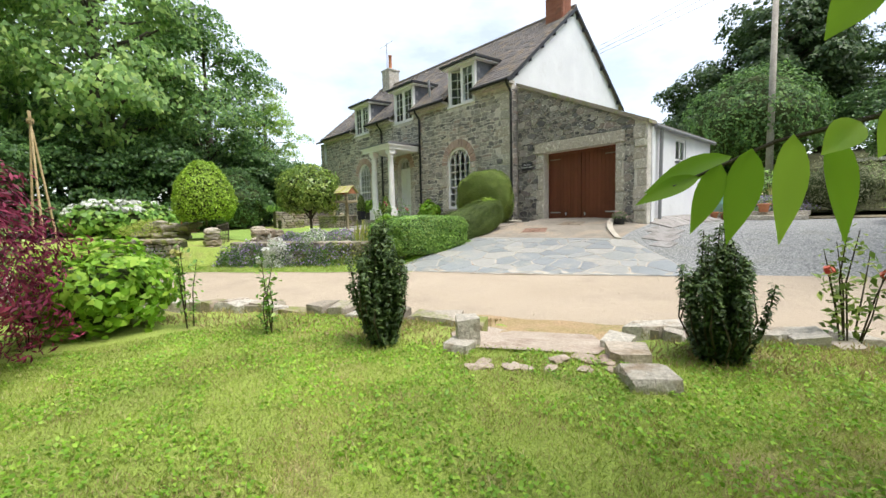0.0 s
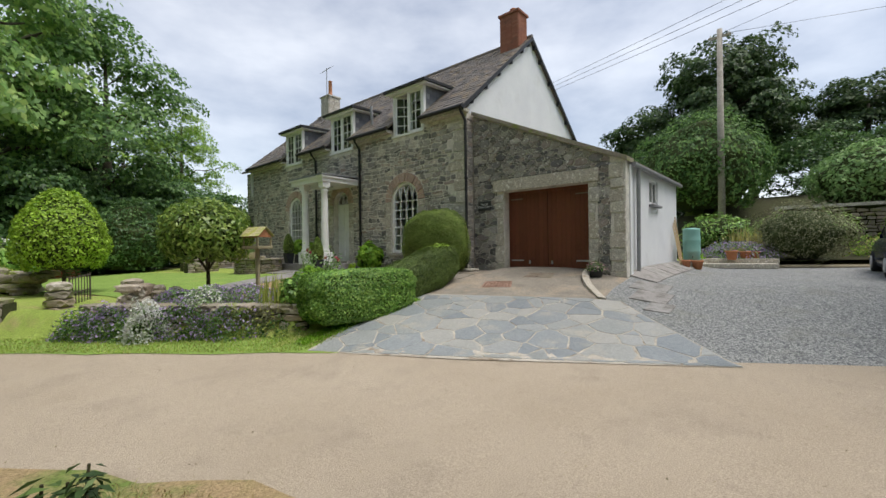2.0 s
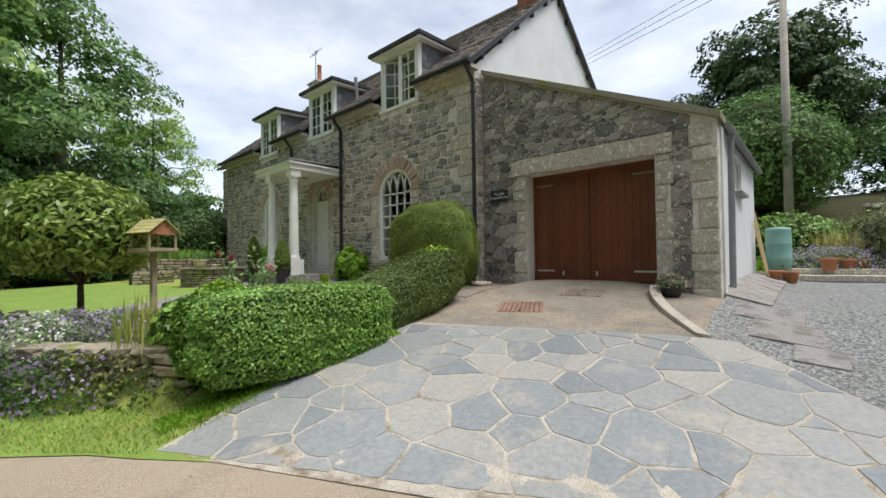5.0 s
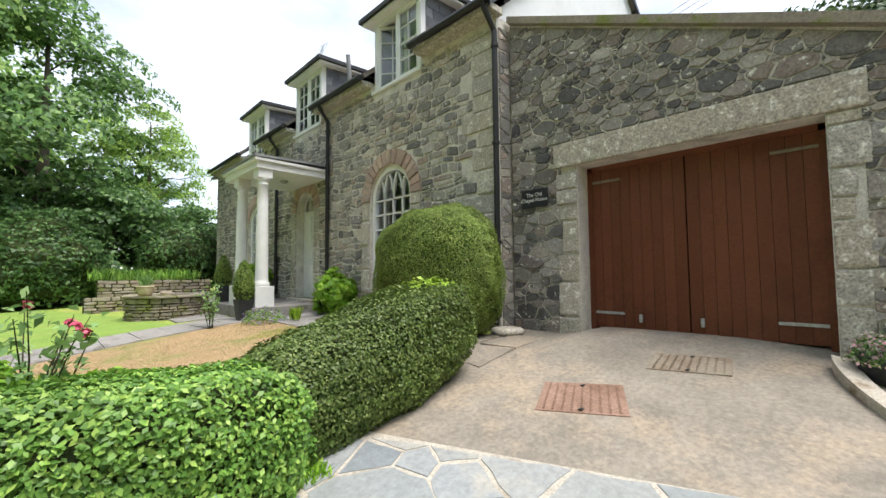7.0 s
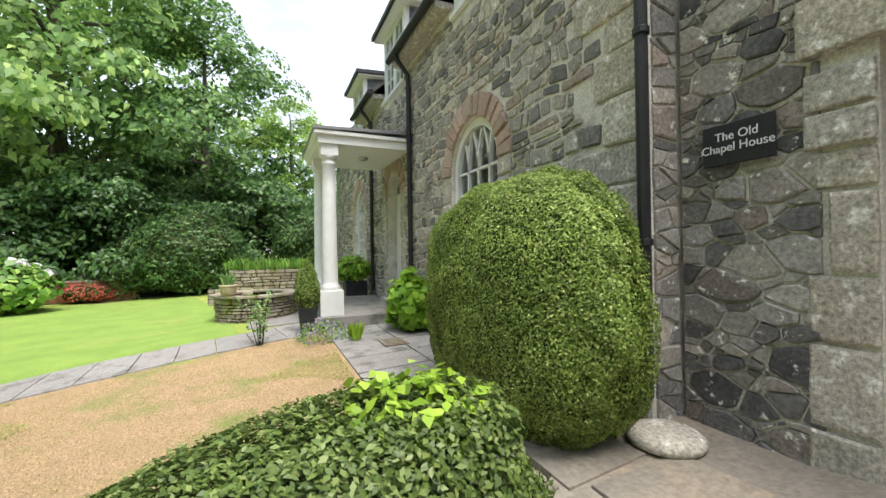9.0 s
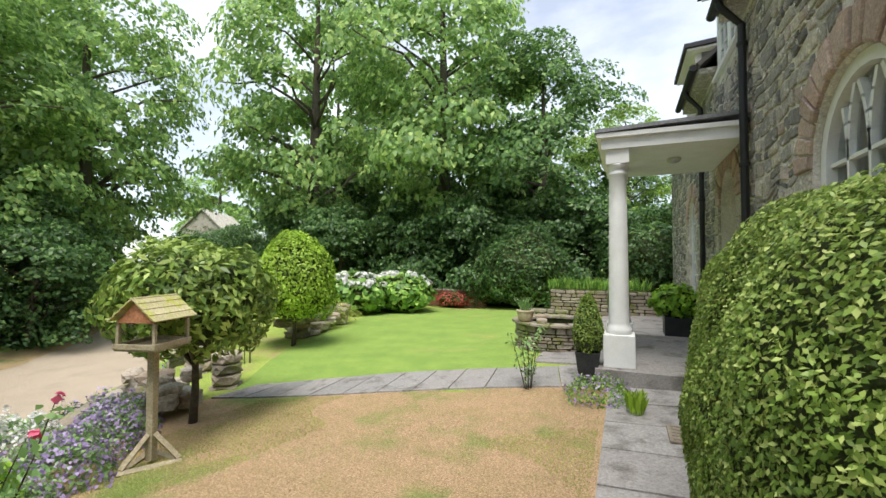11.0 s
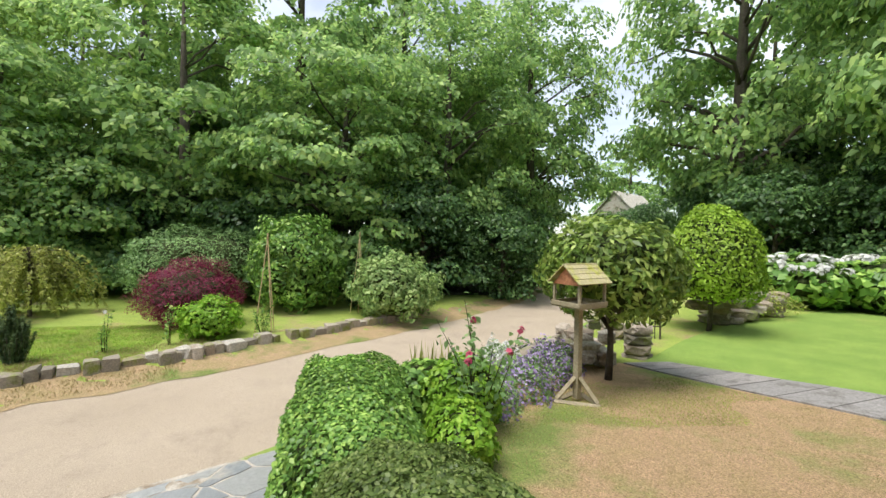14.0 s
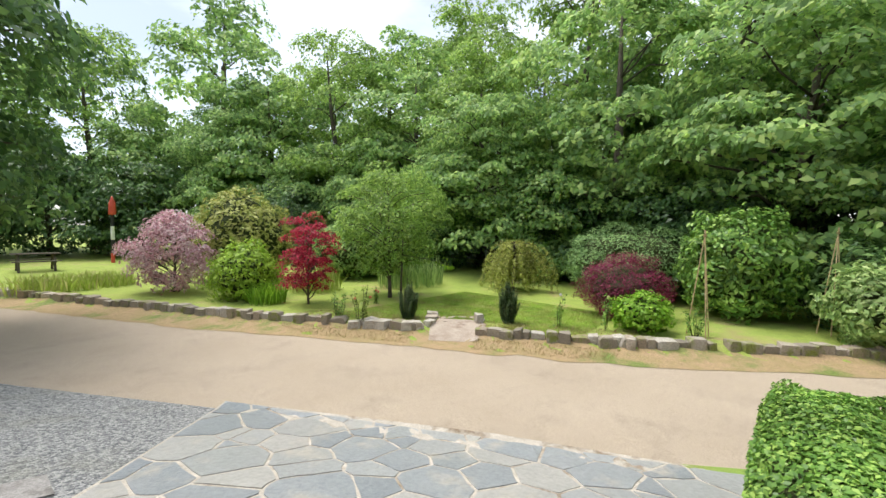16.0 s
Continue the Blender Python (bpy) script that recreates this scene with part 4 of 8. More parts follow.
chimney(15.35, 9.85, 9.2, 10.55, 0.62, 0.75, True, 0.25)
chimney(15.75, 22.4, 9.3, 10.7, 0.75, 0.75, False, 0.95)
aerial = thing("tv_aerial", (15.75, 22.75, 10.6), "thin metal television aerial on the chimney", "aerial")
part("mast", tube([(15.75, 22.75, 10.3), (15.75, 22.75, 12.6)], 0.02, 6), M["grey_pipe"], aerial)
part("boom", tube([(15.5, 22.1, 12.35), (16.1, 23.6, 12.75)], 0.015, 6), M["grey_pipe"], aerial)
for k in range(6):
    cx, cy, cz = 15.5 + 0.12 * k, 22.1 + 0.3 * k, 12.35 + 0.08 * k
    part("element", tube([(cx - 0.2, cy + 0.1, cz - 0.16), (cx + 0.2, cy - 0.1, cz + 0.16)], 0.008, 5), M["grey_pipe"], aerial)

# a narrow wing past the far end, with its own sash window
part("wing", box((14.2, Y1 + 0.9, 3.4), (4.0, 1.9, 5.6)), M["wall_mortar"], house, "set-back stone wing at the far end")
pieces("wing_stone", rubble(Y1 + 0.02, Y1 + 1.85, 1.0, 6.2, lambda a, b: [(Y1 + 0.3, Y1 + 1.25)] if b > 4.85 else [], rng), M["rubble"], house, lambda u, v, d: (12.2 - d, u, v), 0.03, 0, lambda l: l[0][0], "", rng)
far_win = part("window", bar(bmesh.new(), [(Y1 + 0.4, 4.95), (Y1 + 1.15, 4.95), (Y1 + 1.15, 6.25), (Y1 + 0.4, 6.25), (Y1 + 0.4, 4.95)], 0.06, 12.10, 12.2), M["white"], house, "white sash window of the wing")
for q in (0.33, 0.66):
    part("glazing_bar", bar(bmesh.new(), [(Y1 + 0.4, 4.95 + 1.3 * q), (Y1 + 1.15, 4.95 + 1.3 * q)], 0.02, 12.11, 12.16), M["white"], far_win)
part("glazing_bar", bar(bmesh.new(), [(Y1 + 0.77, 4.95), (Y1 + 0.77, 6.25)], 0.02, 12.11, 12.16), M["white"], far_win)
part("pane", box((12.16, Y1 + 0.775, 5.6), (0.006, 0.75, 1.3)), M["glass"], far_win)
part("wing_roof", slab([(11.95, Y1 + 0.1, 6.22), (11.95, Y1 + 2.0, 6.22), (16.4, Y1 + 2.0, 7.6), (16.4, Y1 + 0.1, 7.6)], (0, 0, 0), (0, 0, 0.1)), M["slates"], house)

# porch: flat roof on two white columns, over a stone step
porch = thing("porch", (10.9, 15.4, 1.2), "white columned porch with a flat lead roof over the front door", "porch")
PZ = 4.32
part("roof", slab([(9.98, 14.48, PZ), (FX - 0.06, 14.56, PZ), (FX - 0.06, 16.62, PZ), (9.98, 16.62, PZ)], (0, 0, 0.02), (0, 0, 0.17)), M["white"], porch, "white moulded porch roof edge")
part("cornice", slab([(9.92, 14.42, PZ + 0.17), (FX - 0.06, 14.52, PZ + 0.17), (FX - 0.06, 16.68, PZ + 0.17), (9.92, 16.68, PZ + 0.17)], (0, 0, 0), (0, 0, 0.06)), M["white"], porch)
part("lead_top", slab([(9.90, 14.40, PZ + 0.235), (FX - 0.06, 14.50, PZ + 0.30), (FX - 0.06, 16.70, PZ + 0.30), (9.90, 16.70, PZ + 0.235)], (0, 0, 0), (0, 0, 0.05)), M["lead"], porch, "grey lead covering")
part("ceiling_lamp", lathe([(0.09, 0.0), (0.10, -0.02), (0.07, -0.06), (0.02, -0.075)], (10.95, 15.4, PZ + 0.02), 16), M["steel"], porch, "round porch ceiling light", True)
STEP = 1.36
for y in (14.68, 15.98):
    x = 10.18
    col = part("column", lathe([(0.155, 1.80), (0.165, 1.83), (0.165, 1.87), (0.14, 1.90), (0.135, 1.95), (0.13, 2.3), (0.118, 3.6), (0.108, 3.98), (0.125, 4.0), (0.125, 4.03), (0.108, 4.05), (0.108, 4.08), (0.15, 4.12), (0.15, 4.14)], (x, y, 0), 28), M["white"], porch, "white turned column", True)
    part("plinth", box((x, y, (STEP + 1.80) / 2), (0.40, 0.40, 1.80 - STEP), 0.012), M["white"], col)
    part("capital", box((x, y, 4.24), (0.30, 0.30, 0.20), 0.01), M["white"], col)
part("step", slab([(9.88, 14.35, 0), (FX - 0.02, 14.35, 0), (FX - 0.02, 17.6, 0), (9.88, 17.6, 0)], (0, 0, 0.8), (0, 0, STEP)), M["pave"], porch, "grey stone porch step")

# ---- the garage in the lean-to ----


def clip(poly, px, py, nx, ny):
    out = []
    for (ax, ay), (bx, by) in zip(poly, poly[1:] + poly[:1]):
        da, db = (ax - px) * nx + (ay - py) * ny, (bx - px) * nx + (by - py) * ny
        if da <= 0:
            out.append((ax, ay))
        if da * db < 0:
            k = da / (da - db)
            out.append((ax + (bx - ax) * k, ay + (by - ay) * k))
    return out


def random_rubble(u0, u1, v0, v1, rng, tries, top):
    """Outlines of uncoursed stones, broader than high, in a bed of mortar under a sloping top."""
    spots = []
    for k in range(tries * 40):
        u, v, r = rng.uniform(u0, u1), rng.uniform(v0, v1), rng.choice((0.035, 0.05, 0.07, 0.09, 0.125))
        if v < top(u) - 0.1 and len(spots) < tries and all(math.hypot((u - a) * 0.6, v - b) > 0.56 * (r + q) for a, b, q in spots):
            spots.append((u, v, r))
    out = []
    slope = top(1.0) - top(0.0)
    for u, v, r in spots:
        poly = [(max(u0, u - 0.4), max(v0, v - 0.25)), (min(u1, u + 0.4), max(v0, v - 0.25)), (min(u1, u + 0.4), min(v1, v + 0.25)), (max(u0, u - 0.4), min(v1, v + 0.25))]
        poly = clip(poly, u, top(u) - 0.05, -slope, 1.0)
        for a, b, q in spots:
            du, dv = (a - u) * 0.6, b - v
            ln = math.hypot(du, dv)
            if 0 < ln < 0.6:
                reach = (ln * ln + r * r - q * q) / (2 * ln) - rng.uniform(0.001, 0.008)
                poly = clip(poly, u + du / ln * reach / 0.6, v + dv / ln * reach, du * 0.6, dv)
        if len(poly) < 3:
            continue
        cu, cv = sum(p[0] for p in poly) / len(poly), sum(p[1] for p in poly) / len(poly)
        line = []
        for (a, b), (c, d) in zip(poly, poly[1:] + poly[:1]):
            k = 0.99 + rng.uniform(-0.05, 0.03)
            for w in (0.03, 0.5):
                line.append((cu + (a + (c - a) * w - cu) * k, cv + (b + (d - b) * w - cv) * k))
        out.append(line)
    return out


GXF, GY0, GY1 = 12.0, 4.86, 9.37
garage = thing("garage", (GXF, 7.0, 1.2), "stone lean-to garage with brown double doors and a white side wall", "garage")
OPEN = (5.77, 8.26, 1.0, 3.50)


def lean_top(u):
    return 3.95 + (u - GY0) * (5.97 - 3.95) / (9.31 - GY0)


gar_wall = part("wall", pierced([(GY0, 0.4), (GY0, lean_top(GY0)), (GY1 - 0.03, lean_top(GY1 - 0.03)), (GY1 - 0.03, 0.4), (OPEN[1], 0.4), (OPEN[1], OPEN[3]), (OPEN[0], OPEN[3]), (OPEN[0], 0.4)], [], lambda u, v, d: (GXF + d, u, v), 0.42), M["wall_mortar"], garage, "dark rubble stone garage front")


def gar_map(u, v, d):
    return (GXF - d, u, v)


def gar_blocked(v0, v1):
    out = [(GY0, GY0 + 0.32 + 0.10 * math.sin(v0 * 7))]
    if v0 < 3.86:
        out.append((OPEN[0] - 0.26 if v0 < OPEN[3] else OPEN[0] - 0.25, OPEN[1] + 0.28 if v0 < OPEN[3] else OPEN[1] + 0.3))
    return out


stones = random_rubble(GY0 + 0.36, OPEN[0] - 0.24, 0.7, 3.86, rng, 70, lean_top) + random_rubble(OPEN[1] + 0.24, GY1 - 0.04, 0.7, 3.86, rng, 170, lean_top) + random_rubble(GY0 + 0.36, GY1 - 0.04, 3.86, 6.0, rng, 430, lean_top)
pieces("stone", stones, M["dark_rubble"], gar_wall, gar_map, 0.024, 300, lambda l: -l[0][1], "", rng, 0.95)
blocks = []
for u0, u1 in ((OPEN[0] - 0.30, OPEN[0]), (OPEN[1], OPEN[1] + 0.32), (GY0, GY0 + 0.40)):
    v = 0.7
    while v < (3.48 if u0 > GY0 else 3.85):
        h = min(rng.uniform(0.18, 0.48), (3.5 if u0 > GY0 else 3.9) - v)
        if h > 0.08:
            j = rng.uniform(-0.13, 0.13)
            a, b = (u0 + max(j, 0) if u0 != OPEN[1] else u0), (u1 + min(j, 0) if u1 != OPEN[0] else u1)
            blocks.append([(a + 0.012, v + 0.012), (b - 0.012, v + 0.012), (b - 0.005, v + h / 2), (b - 0.012, v + h - 0.012), (a + 0.012, v + h - 0.012), (a + 0.005, v + h / 2)])
        v += h
pieces("jamb_block", blocks, M["granite"], gar_wall, gar_map, 0.034, 99, lambda l: l[0][1], "granite jamb block", rng, 0.98)
part("lintel", box((GXF + 0.16, (OPEN[0] + OPEN[1]) / 2 + 0.02, 3.67), (0.46, OPEN[1] - OPEN[0] + 0.62, 0.33), 0.02), M["granite"], garage, "long granite lintel over the garage doors")
part("coping", slab([(GXF - 0.10, GY0 - 0.06, lean_top(GY0 - 0.06)), (GXF - 0.10, GY1 - 0.04, lean_top(GY1 - 0.04)), (GXF + 0.45, GY1 - 0.04, lean_top(GY1 - 0.04)), (GXF + 0.45, GY0 - 0.06, lean_top(GY0 - 0.06))], (0, 0, -0.02), (0, 0, 0.09)), M["garden_stone"], garage, "mossy sloping coping")
DX = GXF + 0.30
part("door_frame", bar(bmesh.new(), [(OPEN[0] + 0.03, 1.2), (OPEN[0] + 0.03, OPEN[3] - 0.03), (OPEN[1] - 0.03, OPEN[3] - 0.03), (OPEN[1] - 0.03, 1.2)], 0.04, DX - 0.02, DX + 0.08), M["door_wood"], garage)
for u0, u1 in ((OPEN[0] + 0.06, 7.03), (7.045, OPEN[1] - 0.06)):
    leaf = part("garage_door", box((DX + 0.035, (u0 + u1) / 2, 2.37), (0.03, u1 - u0, 2.14)), M["door_wood"], garage, "brown stained boarded garage door leaf")
    n = 9
    for k in range(n):
        w = (u1 - u0) / n
        part("board", box((DX + 0.012, u0 + (k + 0.5) * w, 2.37), (0.03, w - 0.004, 2.13), 0.002), M["door_wood"], leaf)
    part("meeting_strip", box((DX + 0.062, 7.0375, 2.37), (0.02, 0.07, 2.13)), M["door_wood"], leaf) if u0 < 6 else None
    hinge_side = u0 if u0 < 6 else u1
    for z in (1.50, 3.28):
        s = 1 if u0 < 6 else -1
        part("strap_hinge", box((DX - 0.012, hinge_side + s * 0.2, z), (0.012, 0.4, 0.035), 0.003), M["steel"] if z < 2 else M["rust_dark"], leaf, "long strap hinge")
    part("bolt", lathe([(0.02, -0.05), (0.025, 0), (0.02, 0.05)], (DX - 0.02, u1 - 0.12 if u0 < 6 else u0 + 0.55, 1.45), 10), M["steel"], leaf)
# stone return of the house corner beside the garage
part("corner_bed", box(((FX + GXF) / 2 + 0.02, Y0 + 0.004, 3.3), (GXF - FX - 0.05, 0.012, 5.2)), M["wall_mortar"], house)
pieces("corner_stone", random_rubble(FX + 0.04, GXF - 0.01, 0.9, 5.85, rng, 60, lambda u: 6.0), M["rubble"], house, lambda u, v, d: (u, Y0 - 0.004 - d, v), 0.02, 100, lambda l: l[0][1], "", rng, 0.95)
# house name sign
sign = thing("house_sign", (GXF - 0.05, 8.91, 2.98), "small black house name plate with white lettering", "sign")
part("plate", box((GXF - 0.06, 8.91, 3.13), (0.02, 0.44, 0.27), 0.006), M["sign"], sign)


def lettering(text, size, m, material, parent, label):
    cu = bpy.data.curves.new("lettering", "FONT")
    cu.body, cu.size, cu.align_x, cu.extrude, cu.space_line = text, size, "CENTER", 0.002, 0.95
    tmp = new("lettering", cu)
    me = bpy.data.meshes.new_from_object(tmp)
    bpy.data.objects.remove(tmp)
    me.transform(m)
    return link_mesh("lettering", me, material, parent, label)


lettering("The Old\nChapel House", 0.078, Matrix.Translation((GXF - 0.075, 8.91, 3.155)) @ Matrix.Rotation(radians(-90), 4, "Z") @ Matrix.Rotation(radians(90), 4, "X"), M["white"], sign, "white words on the plate")

# white side wall, roof and gutter of the lean-to
WX1 = 17.5
part("wall", pierced([(GXF + 0.42, 0.4), (WX1, 0.4), (WX1, 3.92), (GXF + 0.42, 3.92)], [[(14.15, 3.02), (15.05, 3.02), (15.05, 3.74), (14.15, 3.74)]], lambda u, v, d: (u, GY0 + 0.03 + d, v), 0.25), M["render"], garage, "white painted side wall, grimy at the foot")
part("dirty_foot", box(((GXF + 0.5 + WX1) / 2, GY0 + 0.01, 1.12), (WX1 - GXF - 0.6, 0.03, 0.30), 0.01), M["wall_mortar"], garage, "bare stained plinth")
wf = bmesh.new()
for pts, half in (([(14.2, 3.06), (15.0, 3.06), (15.0, 3.70), (14.2, 3.70), (14.2, 3.06)], 0.04), ([(14.6, 3.06), (14.6, 3.7)], 0.025)):
    bar(wf, pts, half, 0, 0.06)
wf.transform(Matrix(((0, 1, 0, 0), (1, 0, 0, GY0 + 0.06), (0, 0, 1, 0), (0, 0, 0, 1))))
sw = part("side_window", wf, M["white"], garage, "small white two-pane window")
part("pane", box((14.6, GY0 + 0.10, 3.38), (0.8, 0.006, 0.62)), M["glass"], sw)
part("sill", box((14.6, GY0 - 0.01, 2.99), (1.0, 0.16, 0.06), 0.01), M["grey_pipe"], sw)
part("wall", box((WX1 - 0.12, 7.1, 2.2), (0.24, 4.4, 3.6)), M["render"], garage, "rear wall")
part("roof", slab([(GXF + 0.46, GY0 - 0.12, lean_top(GY0 - 0.12)), (WX1 + 0.1, GY0 - 0.12, lean_top(GY0 - 0.12)), (WX1 + 0.1, GY1 - 0.02, lean_top(GY1 - 0.02)), (GXF + 0.46, GY1 - 0.02, lean_top(GY1 - 0.02))], (0, 0, -0.04), (0, 0, 0.04)), M["slates"], garage, "lean-to slate roof")
part("gutter", tube([(GXF + 0.3, GY0 - 0.10, 3.86), (WX1 + 0.1, GY0 - 0.10, 3.86)], 0.055, 10), M["grey_pipe"], garage, "grey gutter")
part("downpipe", tube([(GXF + 0.75, GY0 - 0.10, 3.82), (GXF + 0.75, GY0 - 0.08, 3.7), (GXF + 0.75, GY0 - 0.06, 1.15), (GXF + 0.72, GY0 - 0.12, 1.0)], 0.05, 10), M["grey_pipe"], garage, "grey plastic downpipe")
part("quoin_strip", box((GXF + 0.33, GY0 - 0.01, 2.3), (0.2, 0.05, 3.1), 0.01), M["render"], garage)
part("floor_slab", box((14.8, 7.0, 1.1), (5.0, 4.2, 0.3)), M["concrete"], garage)

# ---- plants: how they are made ----


def unit(v):
    return v / np.maximum(np.linalg.norm(v, axis=1, keepdims=True), 1e-9)


def leaf_points(c, n, size, ratio, g, droop=0.0, tip=None):
    """Four corners for each leaf at c, facing n; size is its length, ratio its width to length. tip: the way that it points."""
    c, n = np.asarray(c, float), unit(np.asarray(n, float))
    t = g.normal(size=c.shape) if tip is None else np.asarray(tip, float) + 0.35 * g.normal(size=c.shape)
    t = unit(t - n * np.sum(t * n, axis=1, keepdims=True))
    b = np.cross(n, t)
    s = (np.asarray(size) * g.uniform(0.65, 1.25, len(c)))[:, None]
    out = np.empty((len(c), 4, 3))
    out[:, 0] = c - t * s * 0.5
    out[:, 1] = c + b * s * ratio * 0.5 + n * s * 0.10
    out[:, 2] = c + t * s * 0.5 - np.array([0, 0, 1.0]) * s * droop
    out[:, 3] = c - b * s * ratio * 0.5 + n * s * 0.10
    return out.reshape(-1, 3)


def sphere_ways(n, g):
    return unit(g.normal(size=(n, 3)))


def lumpy(ways, amount, freq, seed):
    return np.array([1 + amount * noise.noise((w[0] * freq + seed, w[1] * freq, w[2] * freq)) for w in ways])


def bush(name, at, radii, count, leaf, material, label, category="bush", ratio=0.55, lump=0.14, seed=1, power=2.0, core=0.86, fuzz=0.07, group="", flat=0.0, core_mat="shade_core", keep=None, rise=0.0, peak=0.0):
    """A leafy bush: a lumpy solid core, coloured dark for inner shade, with a coat of many leaves. at: the middle of
    its foot.
    """
    g = np.random.default_rng(seed)
    ob = thing(name, at, label, category, group)
    r = np.array(radii)
    mid = np.array(at) + np.array([0, 0, r[2] * (1 - flat)])

    def shell(w):
        q = (np.abs(w) ** power).sum(axis=1) ** (1 / power)
        return w / q[:, None]

    w = sphere_ways(count, g)
    w = w[w[:, 2] > -0.8 if flat == 0 else w[:, 2] > -(1 - flat)]
    k = lumpy(w, lump, 2.6, seed * 1.7) * (1 + 0.5 * lump * np.array([noise.noise((q[0] * 7, q[1] * 7, q[2] * 7 + seed)) for q in w])) * (1 - np.abs(g.normal(0, fuzz, len(w))) + fuzz * 0.9)
    pos = mid + shell(w) * r * k[:, None]
    pos[:, 2] = np.maximum(pos[:, 2], at[2] + 0.02)
    if keep:
        sel = keep(pos)
        pos, w = pos[sel], w[sel]
    pos[:, 2] += rise * (pos[:, 0] - at[0])
    pos[:, :2] = mid[:2] + (pos[:, :2] - mid[:2]) * (1 - peak * np.clip((pos[:, 2:] - mid[2]) / r[2], -0.8, 1.0))
    nrm = unit(w / r) + 0.42 * g.normal(size=w.shape) + np.array([0, 0, 0.25])
    quads("foliage", leaf_points(pos, nrm, leaf, ratio, g), material, ob)
    # solid filling, coloured dark as the shaded inside of the bush
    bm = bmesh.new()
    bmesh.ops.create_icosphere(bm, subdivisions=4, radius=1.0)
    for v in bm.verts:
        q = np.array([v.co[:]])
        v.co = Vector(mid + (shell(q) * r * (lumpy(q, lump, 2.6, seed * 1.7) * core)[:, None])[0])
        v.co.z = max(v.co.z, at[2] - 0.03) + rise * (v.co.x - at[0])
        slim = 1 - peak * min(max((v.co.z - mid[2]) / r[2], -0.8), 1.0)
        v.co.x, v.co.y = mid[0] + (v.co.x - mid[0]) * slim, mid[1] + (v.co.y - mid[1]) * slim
    part("twig_core", bm, M[core_mat], ob, "solid core, dark for the shade between the leaves", True)
    return ob


def limb(bm, a, b, r0, r1, g, bend=0.12, sides=6, steps=4):
    a, b = Vector(a), Vector(b)
    ln = (b - a).length
    pts = [a.lerp(b, k / steps) + (Vector(g.normal(size=3)) * bend * ln * 0.25 if 0 < k < steps else Vector()) + Vector((0, 0, bend * ln * math.sin(math.pi * k / steps))) for k in range(steps + 1)]
    add_tube(bm, pts, [r0 + (r1 - r0) * k / steps for k in range(steps + 1)], sides)


def tree(name, at, height, crown_r, crown_from, clumps, per, leaf, material, label, seed, trunk_r=0.22, squash=0.55, spread=(0.8, 1.5), category="tree", ratio=0.62, group="", limbs=24, stretch=1.0, taper=0.4):
    """A tree: tapered trunk with limbs, and a crown of many leafy sprays with gaps between them."""
    g = np.random.default_rng(seed)
    ob = thing(name, at, label, category, group)
    o = np.array(at, float)
    zc, zr = (height + crown_from) / 2, (height - crown_from) / 2
    w = sphere_ways(clumps, g)
    rad = g.uniform(0.35, 1.0, clumps) ** 0.5
    cent = np.stack([w[:, 0] * rad * crown_r * stretch, w[:, 1] * rad * crown_r, zc + w[:, 2] * rad * zr], axis=1)
    cent[:, :2] *= (1.0 + 0.25 * np.sin(cent[:, 2] * 1.9 + seed))[:, None]
    cent[:, :2] *= (1.12 - taper * (cent[:, 2:] - crown_from) / (height - crown_from))
    rr = g.uniform(*spread, clumps)
    pos, nrm = [], []
    for c, r in zip(cent, rr):
        q = sphere_ways(per, g)
        q[:, 2] = np.abs(q[:, 2]) * 1.0 - 0.25
        k = g.uniform(0.45, 1.05, per) ** 0.6
        p = c + q * (k * r)[:, None] * np.array([1, 1, squash])
        p[:, 2] -= 0.18 * r * (np.linalg.norm(p[:, :2] - c[:2], axis=1) / r) ** 2
        pos.append(p)
        out = (c - np.array([0, 0, zc])) * np.array([1, 1, 0.3])
        nrm.append(q * 0.5 + np.array([0, 0, 0.6]) + 0.9 * out / crown_r + 0.5 * g.normal(size=q.shape))
    pos, nrm = np.concatenate(pos), np.concatenate(nrm)
    pos[:, 2] = np.maximum(pos[:, 2], 0.15)
    quads("crown", leaf_points(pos + o, nrm, leaf, ratio, g, 0.15), material, ob)
    bm = bmesh.new()
    lean = g.normal(0, 0.03, 2) * height
    top = Vector((lean[0], lean[1], height * 0.86))
    spine = [Vector((0, 0, -0.15)), Vector((lean[0] * 0.1, lean[1] * 0.1, height * 0.08)), Vector((lean[0] * 0.4, lean[1] * 0.3, height * 0.35)), Vector((lean[0] * 0.8, lean[1] * 0.8, height * 0.62)), top]
    add_tube(bm, [Vector(o) + Vector(p) for p in spine], [trunk_r * 1.5, trunk_r, trunk_r * 0.75, trunk_r * 0.45, trunk_r * 0.12], 10)
    for c in cent[g.permutation(clumps)[:limbs]]:
        z = max(min(c[2] - 0.25 * math.hypot(c[0], c[1]) - 0.3, height * 0.8), crown_from * 0.6)
        f = z / (height * 0.86)
        a = Vector((lean[0] * f, lean[1] * f, z))
        limb(bm, Vector(o) + a, Vector(o) + Vector(c), trunk_r * 0.42 * (1.1 - f), 0.015, g)
    part("trunk", bm, M["bark"], ob, "brown limbed trunk", True)
    return ob


